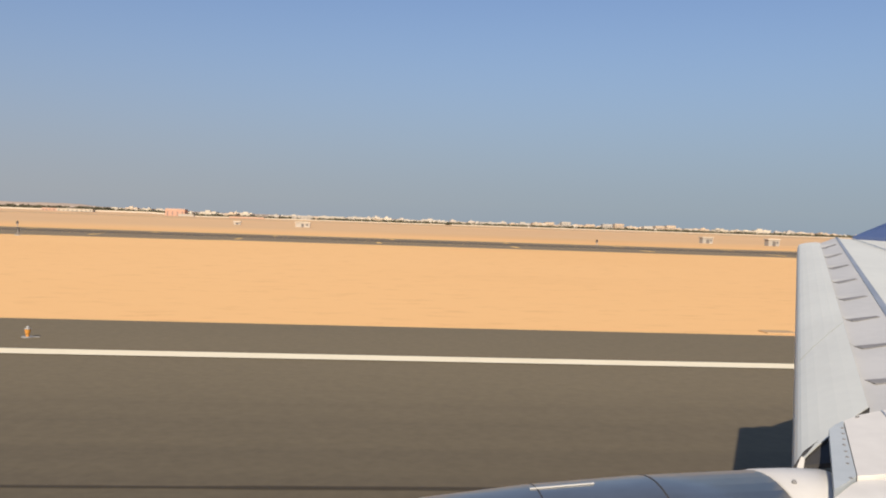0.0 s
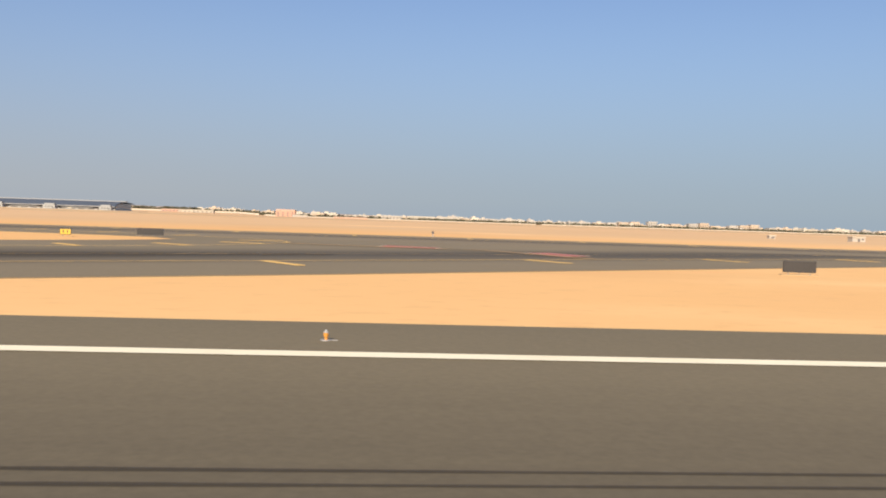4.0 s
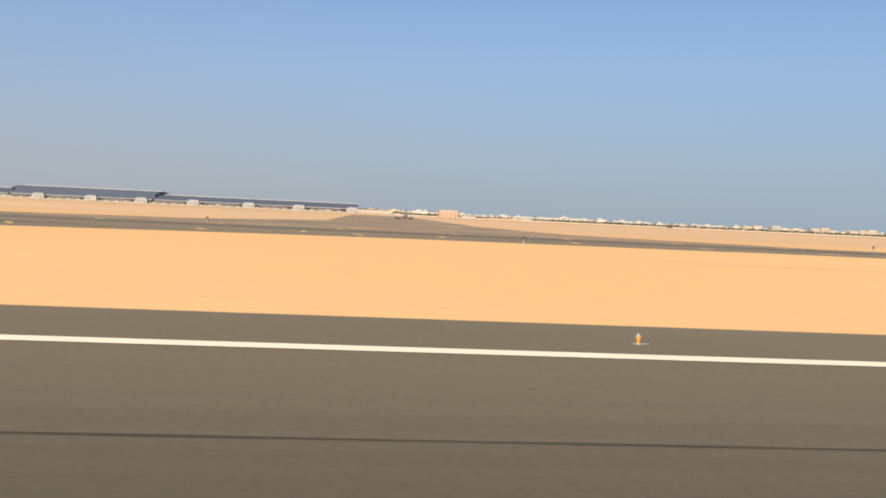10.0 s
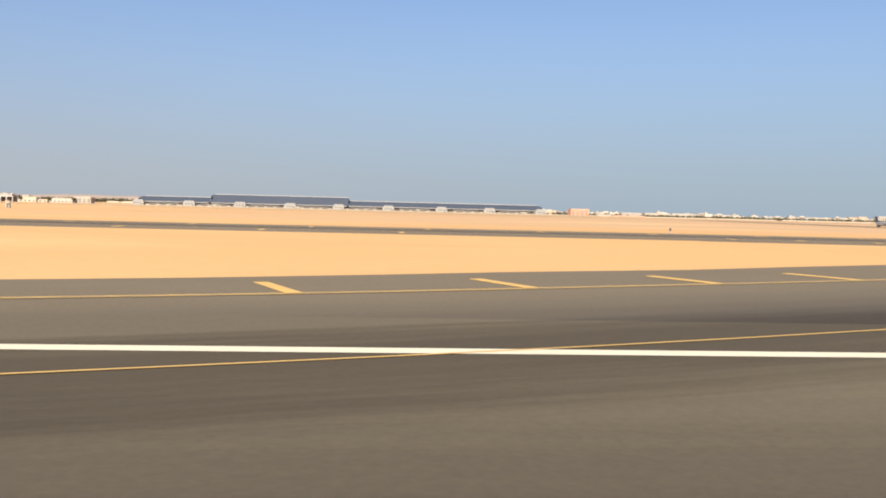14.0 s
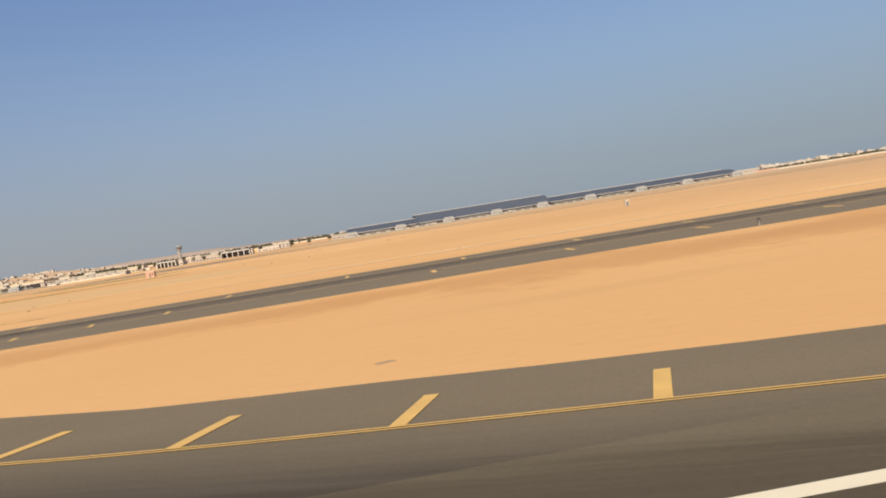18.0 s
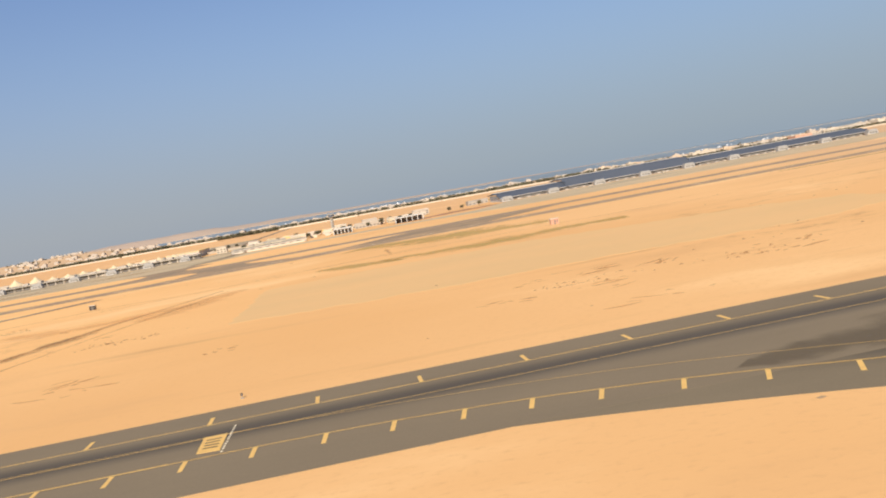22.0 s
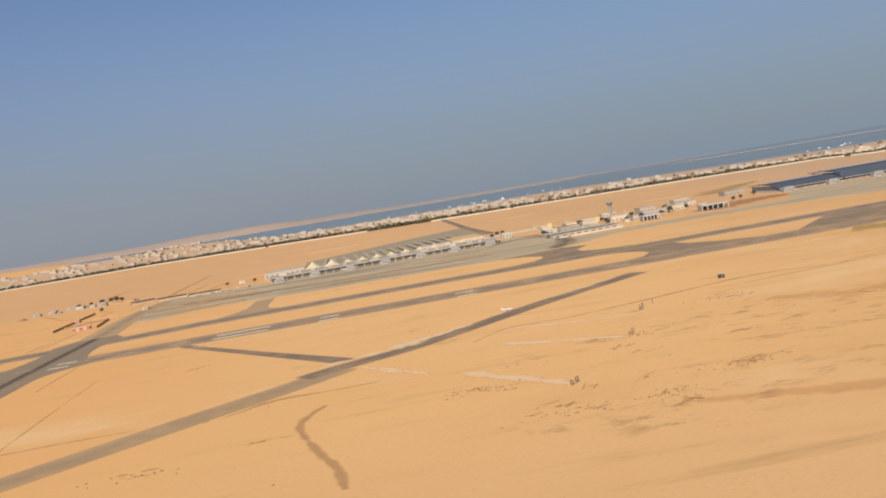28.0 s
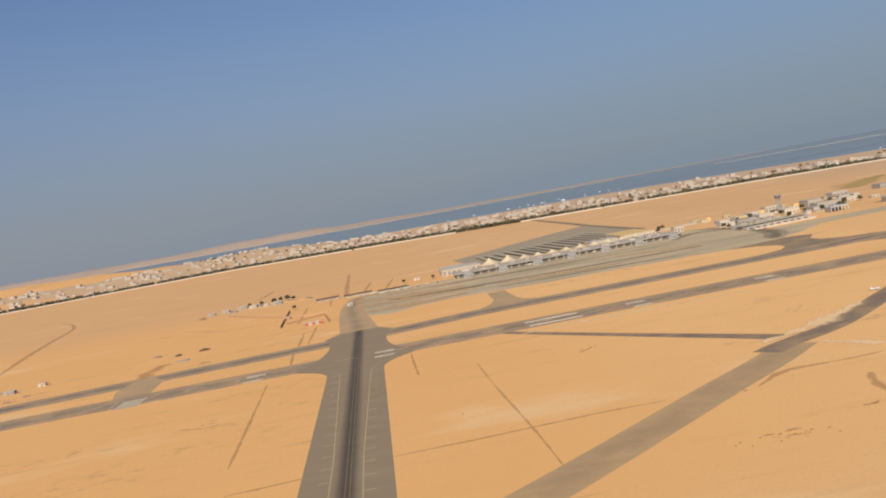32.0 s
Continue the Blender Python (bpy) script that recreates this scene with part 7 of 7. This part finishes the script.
    sheet("seal_strip", band0 + up, band1 + up, band1 + Vector((0.03, 0, 0.006)), band0 + Vector((0.06, 0, 0.006)), M_STRIPE, 0.004, "blue-grey sealant line")
    edge0, edge1 = band0.lerp(band1, 0.75) + Vector((0.62, 0, 0.006)), band1 + Vector((0.17, 0, 0.006))
    sheet("seal_strip", edge0, edge1, edge1 + Vector((0.01, 0, 0)), edge0 + Vector((0.014, 0, 0)), M_STRIPE, 0.004, "blue-grey sealant line")
    for y in (8.55, 7.95, 7.32, 6.66, 6.0, 5.36, 4.7, 4.06):
        t = (y - 3.58) / 5.42
        p, q = sr0.lerp(sr1, t), band0.lerp(band1, t)
        w = 0.045

        def on_nose(g, p=p, q=q, t=t):
            """A point on the fixed nose, g of the way from the slat to the seal line."""
            a, b = p + Vector((-0.1 + 0.04 * t, 0, -0.05 + 0.02 * t)), q
            f = (p.x + g * (q.x - p.x) - a.x) / (b.x - a.x)
            return a + (b - a) * f + Vector((0, 0, 0.003))

        lo, hi = on_nose(0.16), on_nose(0.84)
        # flat dark plate drawn in place of the slot's shade
        plate("slot_shade", [(lo.x, lo.y - w, lo.z), (lo.x + 0.02, lo.y - w * 1.1, lo.z), (hi.x, hi.y - 0.01, hi.z), (hi.x, hi.y + 0.035, hi.z), (lo.x, lo.y + w, lo.z)], 0.004, M_SLOT_RIVET, "dark grey plate as the shade in a slat track slot")
        top = lo.lerp(hi, 0.5)
        plate("slat_track_fairing", [(lo.x + 0.01, lo.y + w + 0.004, lo.z), (hi.x, hi.y + 0.04, hi.z), (hi.x - 0.02, hi.y + 0.10, hi.z - 0.004), (lo.x + 0.02, lo.y + w + 0.09, top.z - 0.004)], 0.003, M_SKIN)
    bm = bmesh.new()
    slab(bm, [(5.05, 9.02, 2.06), (6.1, 9.02, 2.05), (6.6, 9.5, 2.45), (5.95, 9.5, 2.33)], 0.05)
    part("winglet", bm, material("winglet_blue", (0.045, 0.07, 0.15), 0.4, (0.05, 0.08, 0.17), 1.0, 9.0, spec=0.5), root, "blue painted winglet")
    bm = bmesh.new()
    lathe(bm, [(-0.10, 0.36, 0.60), (-0.07, 0.43, 0.60), (0.03, 0.50, 0.605), (0.25, 0.55, 0.61), (0.6, 0.585, 0.62), (1.0, 0.61, 0.63), (1.42, 0.618, 0.645)], 64)
    for f in bm.faces:
        f.smooth = len(f.verts) == 4
    nac = part("engine_cowl", bm, M_BARE, root, "polished bare-metal engine cowling")
    nac.location.y = 3.0
    for x, r, dz in ((0.62, 0.588, 0.62), (1.02, 0.612, 0.631)):
        bm = bmesh.new()
        lathe(bm, [(x, r - 0.02, dz), (x + 0.001, r, dz), (x + 0.006, r, dz), (x + 0.007, r - 0.02, dz)], 64)
        part("cowl_joint", bm, M_BLACK, nac, "thin dark joint between cowl panels")
    plate("cowl_strake", [(0.6, 0.03, 1.206), (0.82, 0.03, 1.226), (0.82, 0.036, 1.226), (0.6, 0.036, 1.206)], 0.004, M_SKIN, "thin pale strip on the cowl", nac)
    bm = bmesh.new()
    lathe(bm, [(1.424, 0.61, 0.645), (1.43, 0.62, 0.647), (1.56, 0.622, 0.65), (1.66, 0.618, 0.652), (1.70, 0.56, 0.652)], 64)
    for f in bm.faces:
        f.smooth = len(f.verts) == 4
    rear = part("rear_cowl", bm, M_CREAM, root, "cream-white rear engine cowling")
    rear.location.y = 3.0
    for ang in (1.7, 1.95, 2.2):
        for x in (1.47, 1.62):
            bm = bmesh.new()
            bmesh.ops.create_uvsphere(bm, u_segments=8, v_segments=5, radius=0.009)
            for v in bm.verts:
                v.co += Vector((x, 0.622 * math.cos(ang), 0.65 + 0.622 * math.sin(ang)))
            part("rivet", bm, M_SLOT_RIVET, rear)
    plate("seal_strip", [(1.776, 3.277, 1.351), (1.831, 3.331, 1.358), (1.879, 3.367, 1.364), (1.64, 2.839, 1.299), (1.596, 2.801, 1.293), (1.509, 2.734, 1.283)][::-1], 0.03, M_SEAL, "pale blue-grey riveted seal at the wing root")
    for p in ((1.834, 3.287, 1.358), (1.804, 3.227, 1.35), (1.776, 3.169, 1.343), (1.747, 3.113, 1.336), (1.718, 3.05, 1.328), (1.695, 2.998, 1.322), (1.665, 2.94, 1.314), (1.609, 2.817, 1.299)):
        bm = bmesh.new()
        bmesh.ops.create_uvsphere(bm, u_segments=8, v_segments=5, radius=0.006)
        for v in bm.verts:
            v.co = Vector((v.co.x, v.co.y * 1.3, v.co.z * 0.5)) + Vector(p) + Vector((0, 0, 0.012))
        part("rivet", bm, M_SLOT_RIVET, root)
    plate("inboard_panel", [(1.886, 3.371, 1.364), (1.967, 3.428, 1.373), (2.054, 3.465, 1.38), (2.131, 3.496, 1.385), (2.4, 3.6, 1.405), (2.5, 2.901, 1.331), (1.955, 2.885, 1.313), (1.747, 2.848, 1.303), (1.694, 2.838, 1.3), (1.643, 2.838, 1.298)][::-1], 0.03, M_CREAM, "white inboard leading-edge panel")
    plate("panel_latch", [(1.95, 3.40, 1.387), (1.968, 3.405, 1.388), (1.972, 3.418, 1.389), (1.955, 3.413, 1.388)], 0.003, M_SLOT_RIVET)
    plate("panel_joint", [(2.075, 3.40, 1.390), (2.082, 3.40, 1.390), (2.105, 3.478, 1.400), (2.098, 3.478, 1.400)], 0.003, M_STRIPE, "thin dark panel joint")
    plate("root_fillet", [(1.521, 2.725, 1.27), (1.598, 2.795, 1.28), (1.645, 2.83, 1.285), (1.707, 2.83, 1.287), (1.761, 2.84, 1.29), (2.4, 2.88, 1.313), (2.4, 2.611, 1.28), (1.441, 2.66, 1.258)][::-1], 0.03, M_CREAM, "white fillet below the panel")
    # thin black plate over the slat's end face
    bm = bmesh.new()
    ends = [(sr0 * f + le0 * (1 - f)) + Vector((0.002, -0.004, dz)) for f, dz in NOSE]
    top, low = [bm.verts.new(p) for p in ends], [bm.verts.new(p - Vector((0, 0, 0.045))) for p in ends]
    for q in range(len(ends) - 1):
        bm.faces.new((top[q], top[q + 1], low[q + 1], low[q]))
    geom = bmesh.ops.extrude_face_region(bm, geom=bm.faces[:])
    for v in geom["geom"]:
        if isinstance(v, bmesh.types.BMVert):
            v.co.y -= 0.003
    bmesh.ops.recalc_face_normals(bm, faces=bm.faces[:])
    part("slat_end", bm, M_BLACK, root, "black face on the end of the slat")
    # black plate paints the shade inside the gap
    plate("cavity_shade", [(1.67, 3.33, 1.20), (1.80, 3.25, 1.24), (2.1, 3.6, 1.32), (1.95, 3.5, 1.32), (1.83, 3.44, 1.28), (1.74, 3.39, 1.245)], 0.02, M_BLACK, "black plate as the shade in the gap behind the slat end")
    plate("slat_bracket", [(1.67, 3.30, 1.215), (1.69, 3.29, 1.21), (1.71, 3.32, 1.24), (1.70, 3.33, 1.245)], 0.01, M_SKIN, "pale bracket in the slat gap")
    # all sizes above are brought to the aircraft's distance
    k = 0.68
    root.location = (0, 0, 2.094 * (1 - k) + 0.045)
    for ob in root.children_recursive:
        ob.location = ob.location * k
        ob.data.transform(Matrix.Scale(k, 4))
    return tagged(root, "white and grey airliner wing with polished engine cowling", "aircraft wing")


own_wing()
